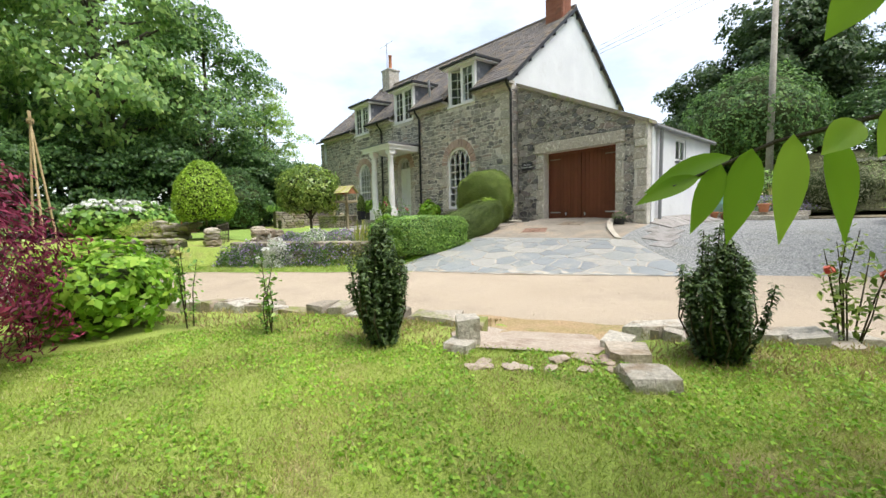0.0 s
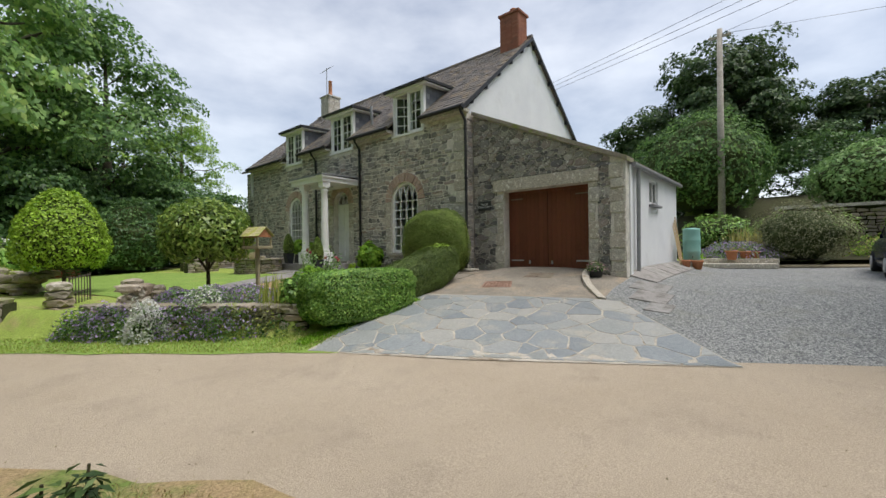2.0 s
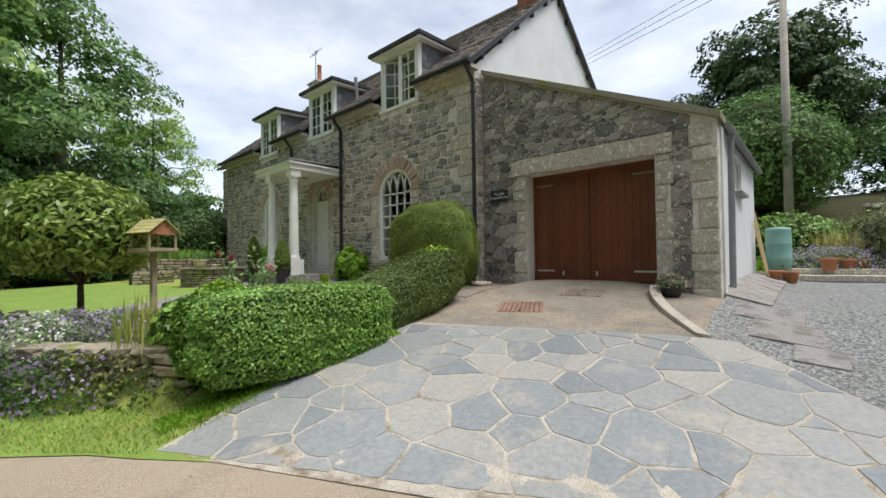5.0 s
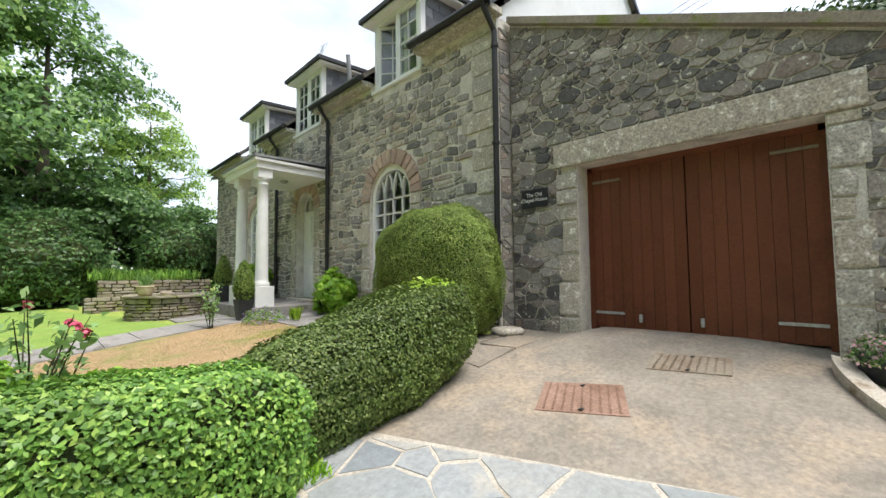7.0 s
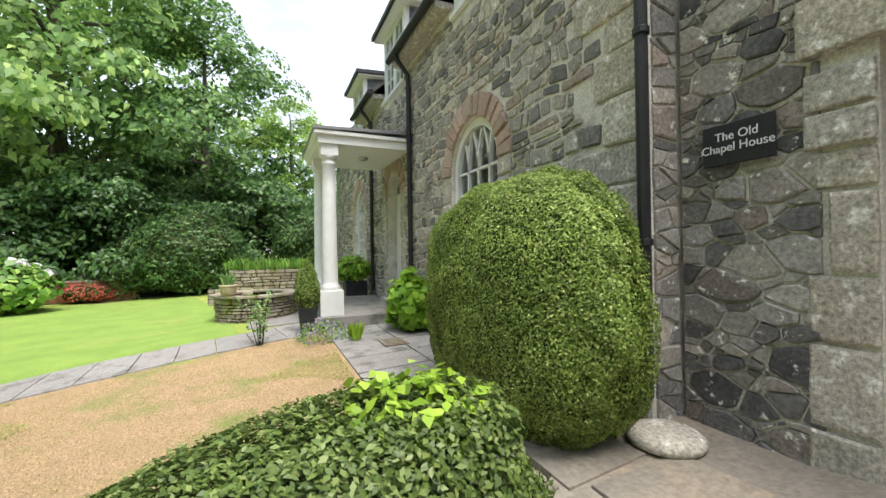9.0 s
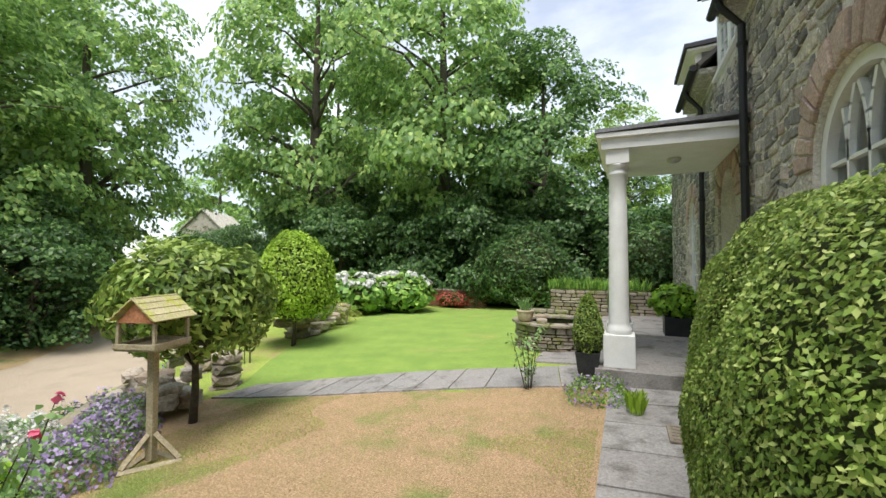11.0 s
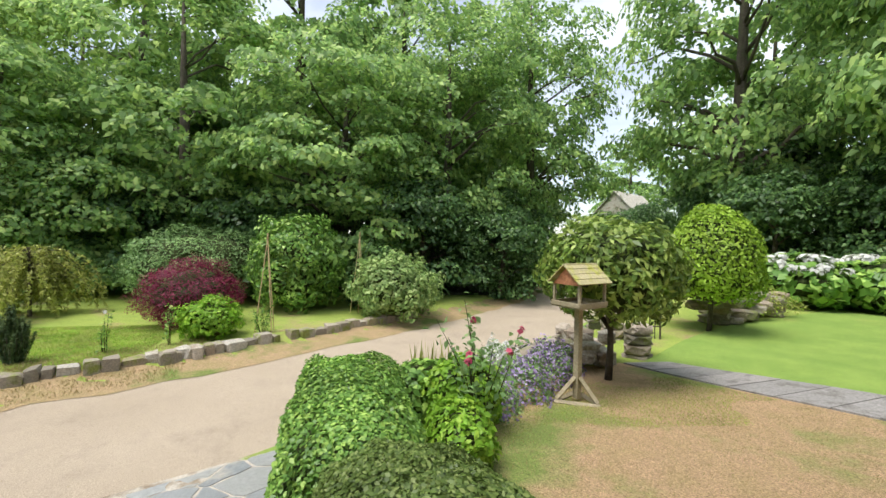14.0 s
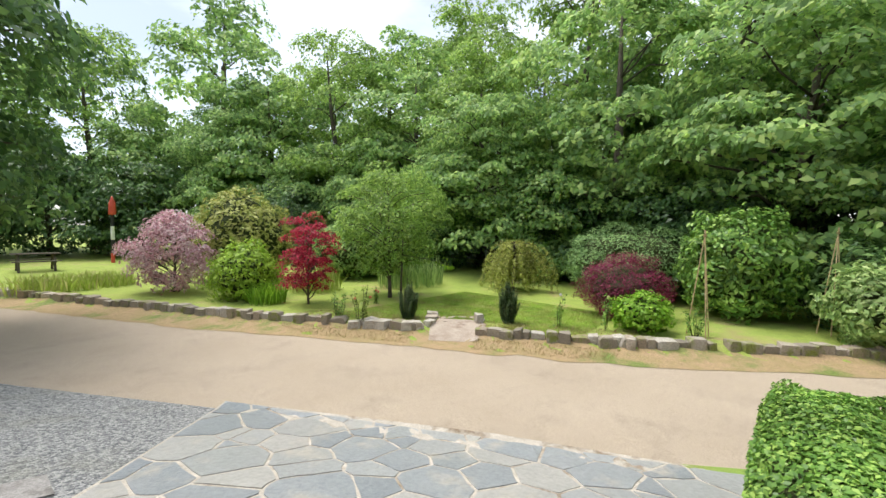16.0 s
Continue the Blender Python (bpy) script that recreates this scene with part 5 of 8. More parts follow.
def wand(name, at, height, stems, leaves, leaf, material, label, seed, category="plant", spread=0.25, flowers=None, flower_count=0, flower_size=0.06, group="", stem_r=0.007, lean=(0, 0), from_k=0.25):
    """A loose plant of thin stems with leaves along them, and flowers at the tips."""
    g = np.random.default_rng(seed)
    ob = thing(name, at, label, category, group)
    tips, lp, ln_ = [], [], []
    for s in range(stems):
        a = g.uniform(0, 2 * math.pi)
        h = height * g.uniform(0.6, 1.0)
        e = np.array(at) + np.array([math.cos(a) * spread * g.uniform(0.3, 1) + lean[0] * h, math.sin(a) * spread * g.uniform(0.3, 1) + lean[1] * h, h])
        b = np.array(at) + np.array([math.cos(a) * 0.03, math.sin(a) * 0.03, -0.03])
        m = (e + b) / 2 + np.array([0, 0, 0.1 * h]) + g.normal(0, 0.03, 3)
        part("stem", tube([Vector(b), Vector(m), Vector(e)], [stem_r, stem_r * 0.8, stem_r * 0.4], 5), M["twig"], ob)
        tips.append(e)
        for q in range(leaves):
            k = g.uniform(from_k, 1.0)
            p = b * (1 - k) ** 2 + 2 * m * k * (1 - k) + e * k ** 2 if k < 1 else e
            lp.append(p + g.normal(0, leaf * 0.55, 3))
            ln_.append(g.normal(0, 0.6, 3) + np.array([0, 0, 0.8]))
    quads("leaves", leaf_points(lp, ln_, leaf, 0.55, g, 0.1), material, ob)
    if flowers and flower_count:
        for q in range(flower_count):
            fp, fn = [], []
            c = tips[int(g.integers(len(tips)))] + g.normal(0, 0.03, 3)
            for k in range(9):
                d = sphere_ways(1, g)[0] * flower_size * 0.35
                fp.append(c + d)
                fn.append(d + np.array([0, 0, 0.01]))
            quads("flower", leaf_points(fp, fn, flower_size * 0.8, 0.9, g), flowers, ob)
    return ob


def tufts(name, at, size, count, height, material, label, seed, category="grass", flop=0.5, width=0.02):
    """A clump of upright blades over an oval."""
    g = np.random.default_rng(seed)
    ob = thing(name, at, label, category)
    a, r = g.uniform(0, 2 * math.pi, count), np.sqrt(g.uniform(0, 1, count))
    b = np.array(at) + np.stack([np.cos(a) * r * size[0], np.sin(a) * r * size[1], np.zeros(count)], axis=1)
    h = height * g.uniform(0.55, 1.0, count)
    bend = g.normal(0, flop * 0.5, (count, 2)) * h[:, None]
    t = b + np.stack([bend[:, 0], bend[:, 1], h], axis=1)
    m = (b + t) / 2 + np.stack([-bend[:, 0] * 0.15, -bend[:, 1] * 0.15, h * 0.12], axis=1)
    s = unit(np.stack([np.cos(a * 7), np.sin(a * 7), np.zeros(count)], axis=1)) * width
    out = np.empty((count, 4, 3))
    out[:, 0], out[:, 1], out[:, 2], out[:, 3] = b, m + s, t, m - s
    quads("foliage", out.reshape(-1, 3), material, ob)
    return ob


def on_land(x, y):
    return (x, y, terrain(x, y))


# ---- the woods ----
rw = random.Random(5)
sycamore = tree("tree", (-8.5, 2.0, 0.3), 14.5, 4.6, 1.2, 95, 150, 0.30, M["l_syc"], "tall dark green sycamore at the edge of the wood", 21, 0.30, group="woodland trees")
ash = tree("tree", (-9.5, -6.0, 0.3), 14.0, 4.3, 1.6, 95, 150, 0.25, M["l_ash"], "tall light green ash tree at the edge of the wood", 22, 0.24, 0.7, (0.7, 1.3), ratio=0.45, group="woodland trees")
maple = tree("tree", (-7.8, 8.0, 0.3), 11.5, 4.4, 0.4, 100, 150, 0.28, M["l_syc"], "broad sycamore with low sweeping boughs", 23, 0.26, 0.45, (0.9, 1.6), group="woodland trees")
ivy = tree("tree", (-9.2, 13.2, 0.2), 14.5, 3.7, 0.2, 135, 150, 0.25, M["l_syc"], "tall dense sycamore beside the lane", 24, 0.30, 0.75, (0.8, 1.4), group="woodland trees", taper=0.12)
# low filling under the crowns; deep shade is painted into its leaf colour
under = tree("tree", (-7.0, 11.5, 0.2), 5.0, 3.0, 0.1, 80, 130, 0.2, M["l_shady"], "undergrowth below the trees, leaves darkened for deep shade", 25, 0.12, 0.6, (0.7, 1.2), group="woodland trees", limbs=14)


holm = tree("tree", (6.6, 29.0, 0.9), 13.5, 3.7, 0.4, 130, 150, 0.24, M["l_dark"], "dark dense tree with shaded lower boughs", 27, 0.30, 0.75, (0.8, 1.4), group="woodland trees", taper=0.2)
thicket = tree("tree", (-7.6, -1.0, 0.3), 7.0, 3.0, 0.2, 120, 140, 0.21, M["l_syc"], "young sycamore thicket with leafy low boughs", 26, 0.10, 0.6, (0.6, 1.1), group="woodland trees", limbs=16)


def put(proto, x, y, scale, turn, tall=1.0):
    m = Matrix.Translation(on_land(x, y)) @ Matrix.Rotation(radians(turn), 4, "Z") @ Matrix.Diagonal((scale, scale, scale * tall, 1))
    return copy_thing(proto, m)


for i, (p, x, y, s, k) in enumerate([
    (maple, -6.8, -3.5, 0.78, 1.1), (sycamore, -8.8, -10.5, 0.95, 1), (ash, -6.5, -15.0, 1.05, 1.05), (maple, -4.5, -20.5, 1.1, 1.1),
    (ash, -14.0, -2.5, 1.2, 1.3), (sycamore, -14.0, 5.5, 1.2, 1.3), (sycamore, -14.5, 11.5, 1.15, 1.3), (ash, -15.0, -11.0, 1.2, 1.2), (sycamore, -13.0, -18.0, 1.15, 1.1), (ash, -11.0, -26.0, 1.15, 1.1),
    (ivy, -11.3, 18.6, 1.0, 1.25), (ivy, -15.5, 18.5, 1.0, 1), (sycamore, -21.0, 0.0, 1.3, 1), (sycamore, -21.0, 9.0, 1.3, 1), (ash, -21.0, -9.0, 1.35, 1), (sycamore, -21.0, -19.0, 1.3, 1), (sycamore, -22.0, 17.5, 1.1, 1), (ivy, -17.5, 14.5, 1.1, 1),
    (under, -7.2, 5.2, 0.9, 1), (under, -8.5, 0.5, 1.0, 0.9), (under, -7.5, -6.5, 1.0, 0.9), (under, -4.8, -10.0, 0.9, 0.9), (under, -9.0, 16.2, 0.95, 1), (under, -6.2, 14.8, 0.75, 1), (under, -11.0, -13.0, 1.2, 1), (under, -12.5, 4.0, 1.3, 1.1), (under, -12.5, 9.5, 1.3, 1.1), (under, -2.5, -15.0, 0.9, 1), (under, -13.0, -5.0, 1.3, 1),
    (ivy, -6.3, 27.2, 1.3, 1.25), (ivy, 1.6, 28.5, 1.25, 1.25), (ash, 10.6, 31.0, 0.68, 1.05), (sycamore, -5.5, 35.5, 1.2, 1.0), (sycamore, 1.0, 37.0, 1.2, 1), (ash, 8.5, 38.0, 0.85, 1),
    (under, 0.8, 27.0, 1.0, 1.0), (under, 4.0, 27.2, 0.95, 1.1), (under, -3.0, 25.5, 0.95, 1), (under, -17.0, 31.3, 0.9, 1.1), (under, -21.5, 33.4, 1.0, 1.0), (under, -0.5, 30.5, 1.2, 1.2), (under, 3.2, 31.0, 1.1, 1.2), (under, 6.6, 30.8, 1.1, 1.2), (under, -5.5, 31.0, 1.2, 1.2), (under, -8.8, 29.5, 1.1, 1.2),  (under, 8.6, 27.8, 1.0, 0.95), (under, 11.2, 28.2, 0.95, 0.9), (under, -6.5, 27.5, 1.0, 1.2), (holm, 11.5, 34.5, 0.5, 1), (under, -11.0, 32.0, 1.1, 1.3), (under, -18.5, 29.0, 1.0, 1),
    (thicket, -8.6, 4.6, 0.95, 1.0), (thicket, -6.2, -6.8, 0.9, 1.0), (thicket, -5.4, -11.6, 0.95, 1.05), (thicket, -3.6, -16.0, 0.95, 1.0), (thicket, -8.2, 9.6, 0.85, 1.0), (thicket, -11.5, -9.0, 1.2, 1.1), (thicket, -12.0, 0.8, 1.3, 1.1), (thicket, -1.0, -20.0, 1.0, 1.0), (thicket, 2.5, -26.0, 1.2, 1.1),
    (sycamore, -3.0, -27.0, 1.25, 1.15), (holm, 12.3, -5.4, 0.95, 1.0), (under, 7.0, -26.0, 1.2, 1.2), (under, 11.0, -25.0, 1.2, 1.2), (under, 14.5, -22.0, 1.1, 1.3), (holm, 13.5, -29.0, 0.9, 0.9), (ivy, -1.5, -22.0, 0.8, 1.0), (sycamore, -9.5, 33.5, 1.1, 1.2), (sycamore, -38.0, 46.0, 1.2, 1.0), (sycamore, -30.0, 50.0, 1.2, 1.0), (ash, 4.0, -31.0, 1.15, 1.05), (maple, 10.0, -33.0, 1.2, 1.1), (under, 3.0, -23.5, 1.2, 1),
]):
    put(p, x, y, s, 47 * i + 13, k)

# hill behind the yard
hilltop = tree("tree", on_land(32.5, 9.0), 9.0, 2.9, 1.6, 170, 130, 0.24, M["l_holm"], "dark round-headed tree on the rise", 31, 0.28, 0.85, (0.6, 1.0), group="hill trees", taper=0.1)
for x, y, s, k in [(33.0, 5.2, 1.12, 1.0), (36.5, 4.0, 1.0, 0.9), (38.0, -1.5, 1.0, 0.85), (37.0, -7.0, 1.2, 0.95), (40.0, 12.0, 0.9, 0.8), (33.0, -11.5, 1.2, 1.0), (29.0, -14.0, 1.3, 1.1)]:
    put(hilltop, x, y, s, x * 31, k)
for i, (x, y, s) in enumerate([(29.5, 9.5, 0.75), (33.0, 1.0, 0.95), (31.0, -3.5, 0.9), (29.5, -8.0, 0.95), (36.0, 9.0, 1.0), (28.5, 14.0, 0.8)]):
    put(under, x, y, s, 61 * i, 0.8)
bush("shrub", on_land(27.2, 5.6), (2.9, 2.9, 2.55), 9000, 0.20, M["l_dark"], "large rounded yellow-green shrub behind the pole", "shrub", 0.5, 0.22, 41)
bush("shrub", on_land(27.0, -0.8), (2.1, 2.1, 1.5), 5500, 0.2, M["l_grey"], "grey-green rounded shrub above the retaining wall", "shrub", 0.5, 0.2, 42)

# ---- lawn side of the lane ----


def boulder(at, size, seed, material, parent, name="stone", turn=0.0, rough=0.24, label=""):
    bm = bmesh.new()
    bmesh.ops.create_icosphere(bm, subdivisions=2, radius=0.5)
    for v in bm.verts:
        q = v.co.normalized()
        c = (abs(q.x) ** 7 + abs(q.y) ** 7 + abs(q.z) ** 7) ** (1 / 7)
        k = 1.0 / c + rough * noise.noise(q * 1.9 + Vector((seed * 3.1, 0, 0))) + rough * 0.5 * noise.noise(q * 4.7 + Vector((seed * 1.3, 5, 0)))
        v.co = q * 0.5 * k
    bm.transform(Matrix.Translation(at) @ Matrix.Rotation(turn, 4, "Z") @ Matrix.Diagonal((*size, 1)))
    return part(name, bm, material, parent, label)


def block(at, size, seed, material, parent, name="stone", turn=0.0, rough=0.12, label="", extra=7):
    """An angular broken stone: the hull of uneven corners and a few points on its faces."""
    r = random.Random(seed)
    bm = bmesh.new()
    for sx, sy, sz in [(a, b, c) for a in (-0.5, 0.5) for b in (-0.5, 0.5) for c in (-0.5, 0.5)]:
        bm.verts.new((sx * r.uniform(1 - 3 * rough, 1), sy * r.uniform(1 - 3 * rough, 1), sz * r.uniform(1 - 3 * rough, 1)))
        bm.verts.new((sx * r.uniform(0.5, 0.85), sy * r.uniform(0.85, 1.0), sz * r.uniform(0.85, 1.05)))
    for _ in range(extra):
        w = Vector((r.gauss(0, 1), r.gauss(0, 1), r.gauss(0, 1))).normalized()
        bm.verts.new(w * r.uniform(0.5, 0.58))
    made = bmesh.ops.convex_hull(bm, input=bm.verts[:])
    bmesh.ops.delete(bm, geom=[v for v in made["geom_interior"] if isinstance(v, bmesh.types.BMVert)], context="VERTS")
    bm.transform(Matrix.Translation(at) @ Matrix.Rotation(turn, 4, "Z") @ Matrix.Diagonal((*size, 1)))
    return part(name, bm, material, parent, label)


def edge_point(s, off):
    """The point s metres along the lane's house-side edge, off metres from it."""
    for (ax, ay), (bx, by) in zip(EDGE, EDGE[1:]):
        ln = math.hypot(bx - ax, by - ay)
        if s <= ln or (bx, by) == EDGE[-1]:
            tx, ty = (bx - ax) / ln, (by - ay) / ln
            return ax + tx * s + ty * off, ay + ty * s - tx * off, math.atan2(ty, tx)
        s -= ln


edging = thing("stone_edging", (2.3, 2.6, 0.3), "low edging of rough pale stones along the lawn", "stone edging")
s = along(13.0, -12.0)[1] - 4
gap_s = along(2.9, 1.95)[1]
k = 0
while s < along(-2.0, 9.3)[1] + 1.5:
    ln = rw.uniform(0.15, 0.42)
    if abs(s + ln / 2 - gap_s) > 0.75:
        x, y, a = edge_point(s + ln / 2, -4.62 + rw.uniform(-0.06, 0.06))
        h = rw.uniform(0.40, 0.52)
        block((x, y, road_z(x, y) + 0.29 - h * 0.5 + rw.uniform(-0.04, 0.04)), (ln * 1.12, rw.uniform(0.24, 0.36), h), k, M["pale_stone"] if rw.random() < 0.2 else M["garden_stone"], edging, "stone", a + rw.uniform(-0.14, 0.14), 0.13)
    s += ln
    k += 1
for at, size, sd, tn in [((2.32, 2.34, 0.46), (0.34, 0.20, 0.44), 101, 0.9), ((2.16, 2.26, 0.38), (0.26, 0.22, 0.30), 102, 0.3), ((1.98, 2.36, 0.34), (0.34, 0.20, 0.18), 103, 0.2), ((2.48, 0.98, 0.40), (0.36, 0.30, 0.32), 104, 0.75), ((2.82, 1.25, 0.41), (0.34, 0.28, 0.28), 105, 0.6), ((3.12, 1.46, 0.40), (0.40, 0.22, 0.24), 106, 0.2), ((3.62, 1.36, 0.40), (0.62, 0.24, 0.30), 107, -0.75), ((1.72, 3.02, 0.33), (0.36, 0.20, 0.20), 108, -0.9), ((4.12, 0.58, 0.38), (0.55, 0.26, 0.30), 109, -0.9), ((4.42, 0.22, 0.36), (0.36, 0.26, 0.30), 110, -0.8)]:
    block(at, size, sd, M["pale_stone"], edging, "stone", tn, 0.17, "large pale rock at the gap in the edging", 2)
for k in range(16):
    u, v = rw.random(), rw.random() ** 1.5
    x, y = 1.95 + 0.62 * u + 0.55 * v, 1.92 - 0.78 * u + 0.45 * v
    boulder((x, y, terrain(x, y) + 0.008), (rw.uniform(0.06, 0.20), rw.uniform(0.05, 0.13), rw.uniform(0.03, 0.05)), 120 + k, M["earth"], edging, "rubble_stone", rw.uniform(0, 3), 0.4)


def yew(at, height, radius, seed, label):
    g = np.random.default_rng(seed)
    ob = thing("yew", at, label, "yew", "pair of young yews")
    pos, nrm = [], []
    n = 42
    for i in range(n):
        a, r = g.uniform(0, 2 * math.pi), math.sqrt(g.uniform(0, 1)) * radius
        h = height * (1 - 0.42 * (r / radius) ** 1.5) * (1.0 if i < 3 else g.uniform(0.74, 0.97))
        r *= 0.4 if i < 3 else 1.0
        b = np.array(at) + np.array([math.cos(a) * r * 0.35, math.sin(a) * r * 0.35, 0.02])
        e = np.array(at) + np.array([math.cos(a) * r, math.sin(a) * r, h])
        e[:2] += g.normal(0, 0.035, 2)
        m = b * 0.5 + e * 0.5 + np.array([math.cos(a), math.sin(a), 0]) * r * 0.28 + np.append(g.normal(0, 0.03, 2), 0.0)
        part("stem", tube([Vector(b), Vector(m), Vector(e)], [0.008, 0.006, 0.003], 5), M["twig"], ob)
        for q in range(330):
            k = g.uniform(0.04, 1.0)
            p = b * (1 - k) ** 2 + 2 * m * k * (1 - k) + e * k * k
            d = sphere_ways(1, g)[0]
            pos.append(p + d * g.uniform(0.3, 1.0) * np.array([0.04, 0.04, 0.03]))
            nrm.append(d * 0.6 + np.array([0, 0, 0.7]))
    quads("foliage", leaf_points(pos, nrm, 0.046, 0.34, g), M["l_yew"], ob)
    return ob


yew((1.83, 2.84, 0.36), 1.24, 0.20, 51, "small dark upright yew on the lawn edge")
yew((3.22, 0.81, 0.36), 1.22, 0.25, 52, "small dark spreading yew beside the gap stones")
LZ = 0.40
bush("golden_shrub", (0.15, 5.42, LZ), (0.56, 0.56, 0.42), 3000, 0.10, M["l_lime"], "bright green leafy shrub behind the stone edging", "shrub", 0.55, 0.35, 61, fuzz=0.16, core=0.7)
bush("purple_maple", (-1.28, 4.58, LZ), (1.0, 1.0, 0.78), 14000, 0.075, M["l_maple"], "dark purple cut-leaved Japanese maple mound", "maple", 0.28, 0.34, 62, fuzz=0.16, core=0.72)
bush("mounded_shrub", (-5.2, 3.7, LZ), (2.3, 2.2, 1.25), 13000, 0.11, M["l_grey"], "grey-green clipped mounded shrub behind the maple", "shrub", 0.4, 0.2, 63, fuzz=0.1, core=0.82)
bush("camellia", (-3.4, 6.85, LZ), (1.25, 1.25, 1.42), 8500, 0.15, M["l_hedge"], "large rounded glossy green camellia", "camellia", 0.5, 0.30, 64, fuzz=0.14, core=0.76)
bush("rhododendron", (-2.15, 9.85, LZ - 0.05), (1.15, 1.1, 0.85), 6000, 0.16, M["l_rhodo"], "pale-leaved rhododendron beside the lane", "rhododendron", 0.42, 0.38, 65, fuzz=0.16, core=0.7)
bush("rhododendron", (-4.2, 9.4, LZ), (1.3, 1.2, 1.0), 4500, 0.17, M["l_dark"], "dark rhododendron with faded blooms", "rhododendron", 0.42, 0.45, 66, fuzz=0.16, core=0.7)
cherry = tree("cherry_tree", (1.5, -1.75, LZ), 4.3, 1.75, 0.9, 95, 130, 0.13, M["l_ash"], "slender young ornamental tree on the lawn", 71, 0.06, 0.7, (0.35, 0.7), ratio=0.42, limbs=36)
red = tree("red_maple", (4.0, -2.45, LZ), 2.7, 0.95, 0.35, 46, 120, 0.10, M["l_red"], "upright crimson Japanese maple behind the edging", 72, 0.035, 0.6, (0.22, 0.45), ratio=0.32, limbs=36)
bush("golden_shrub", (4.9, -4.45, LZ), (0.85, 0.85, 0.85), 3800, 0.13, M["l_gold"], "yellow-green variegated shrub in the border", "shrub", 0.5, 0.35, 73, fuzz=0.14, core=0.74)
pink = tree("pink_shrub", (6.0, -7.0, LZ), 2.7, 1.15, 0.1, 60, 120, 0.12, M["l_pink"], "pink-leaved dappled willow shrub", 74, 0.04, 0.8, (0.3, 0.55), ratio=0.4, limbs=34)
bush("tall_shrub", (3.3, -8.3, LZ), (1.7, 1.7, 1.75), 6000, 0.18, M["l_wheat"], "tall yellow-green shrub behind the border", "shrub", 0.45, 0.26, 75)
bush("tall_shrub", (-0.8, -6.6, LZ), (1.6, 1.6, 1.3), 5000, 0.18, M["l_syc"], "green leafy shrub at the wood edge", "shrub", 0.45, 0.24, 76)
tufts("iris_clump", (-0.9, -3.2, LZ), (1.5, 1.0), 700, 1.25, M["l_rhodo"], "tall grey-green iris leaves", 77, "iris", 0.25, 0.022)
tufts("iris_clump", (2.6, -4.3, LZ), (0.9, 0.7), 400, 1.1, M["l_blade"], "bright green iris leaves", 78, "iris", 0.3, 0.02)
tufts("grass_clump", (8.0, -9.8, LZ), (1.6, 0.9), 900, 0.8, M["l_blade"], "bright green flopping grass clump", 79, "grass", 0.6, 0.02)
tufts("grass_clump", (4.75, -3.3, LZ), (0.5, 0.4), 300, 0.85, M["l_lime"], "lime green arching grass", 80, "grass", 0.5, 0.016)


def weeping(at, height, radius, seed):
    g = np.random.default_rng(seed)
    ob = thing("weeping_shrub", at, "low weeping shrub with hanging yellow-green fronds", "shrub")
    bm, pos, nrm = bmesh.new(), [], []
    add_tube(bm, [Vector(at), Vector(at) + Vector((0.05, 0.03, height * 0.6)), Vector(at) + Vector((0, 0, height * 0.95))], [0.05, 0.04, 0.02], 8)
    for i in range(130):
        a = g.uniform(0, 2 * math.pi)
        r = radius * g.uniform(0.3, 1.0) * (1.0 + 0.35 * math.sin(3 * a + 1.0))
        b = np.array(at) + np.array([0, 0, height * g.uniform(0.5, 1.0)])
        m = b + np.array([math.cos(a) * r * 0.8, math.sin(a) * r * 0.8, 0.25])
        e = np.array(at) + np.array([math.cos(a) * r, math.sin(a) * r, height * g.uniform(0.02, 0.4)])
        add_tube(bm, [Vector(b * (1 - k) ** 2 + 2 * m * k * (1 - k) + e * k * k) for k in (0, 0.35, 0.7, 1)], [0.008, 0.006, 0.004, 0.002], 4)
        for q in range(75):
            k = g.uniform(0.05, 1.0) ** 0.65
            pos.append(b * (1 - k) ** 2 + 2 * m * k * (1 - k) + e * k * k + g.normal(0, 0.03, 3))
            nrm.append(g.normal(0, 1, 3))
    part("bough", bm, M["bark"], ob)
    quads("leaves", leaf_points(pos, nrm, 0.13, 0.34, g, 0.3), M["l_wheat"], ob)


weeping((-2.75, 0.25, LZ), 1.9, 1.35, 81)


def cane_tripod(at, height, seed, label):
    g = random.Random(seed)
    ob = thing("cane_tripod", at, label, "plant support", "cane supports")
    top = Vector(at) + Vector((g.uniform(-0.05, 0.05), g.uniform(-0.05, 0.05), height))
    for k in range(3):
        a = 2.1 * k + g.random()
        foot = Vector(at) + Vector((0.24 * math.cos(a), 0.24 * math.sin(a), -0.02))
        part("cane", tube([foot, top + (top - foot) * 0.05], [0.014, 0.010], 7), M["cane"], ob)
    part("binding", lathe([(0.03, -0.03), (0.036, 0), (0.03, 0.03)], top, 10), M["straw"], ob)


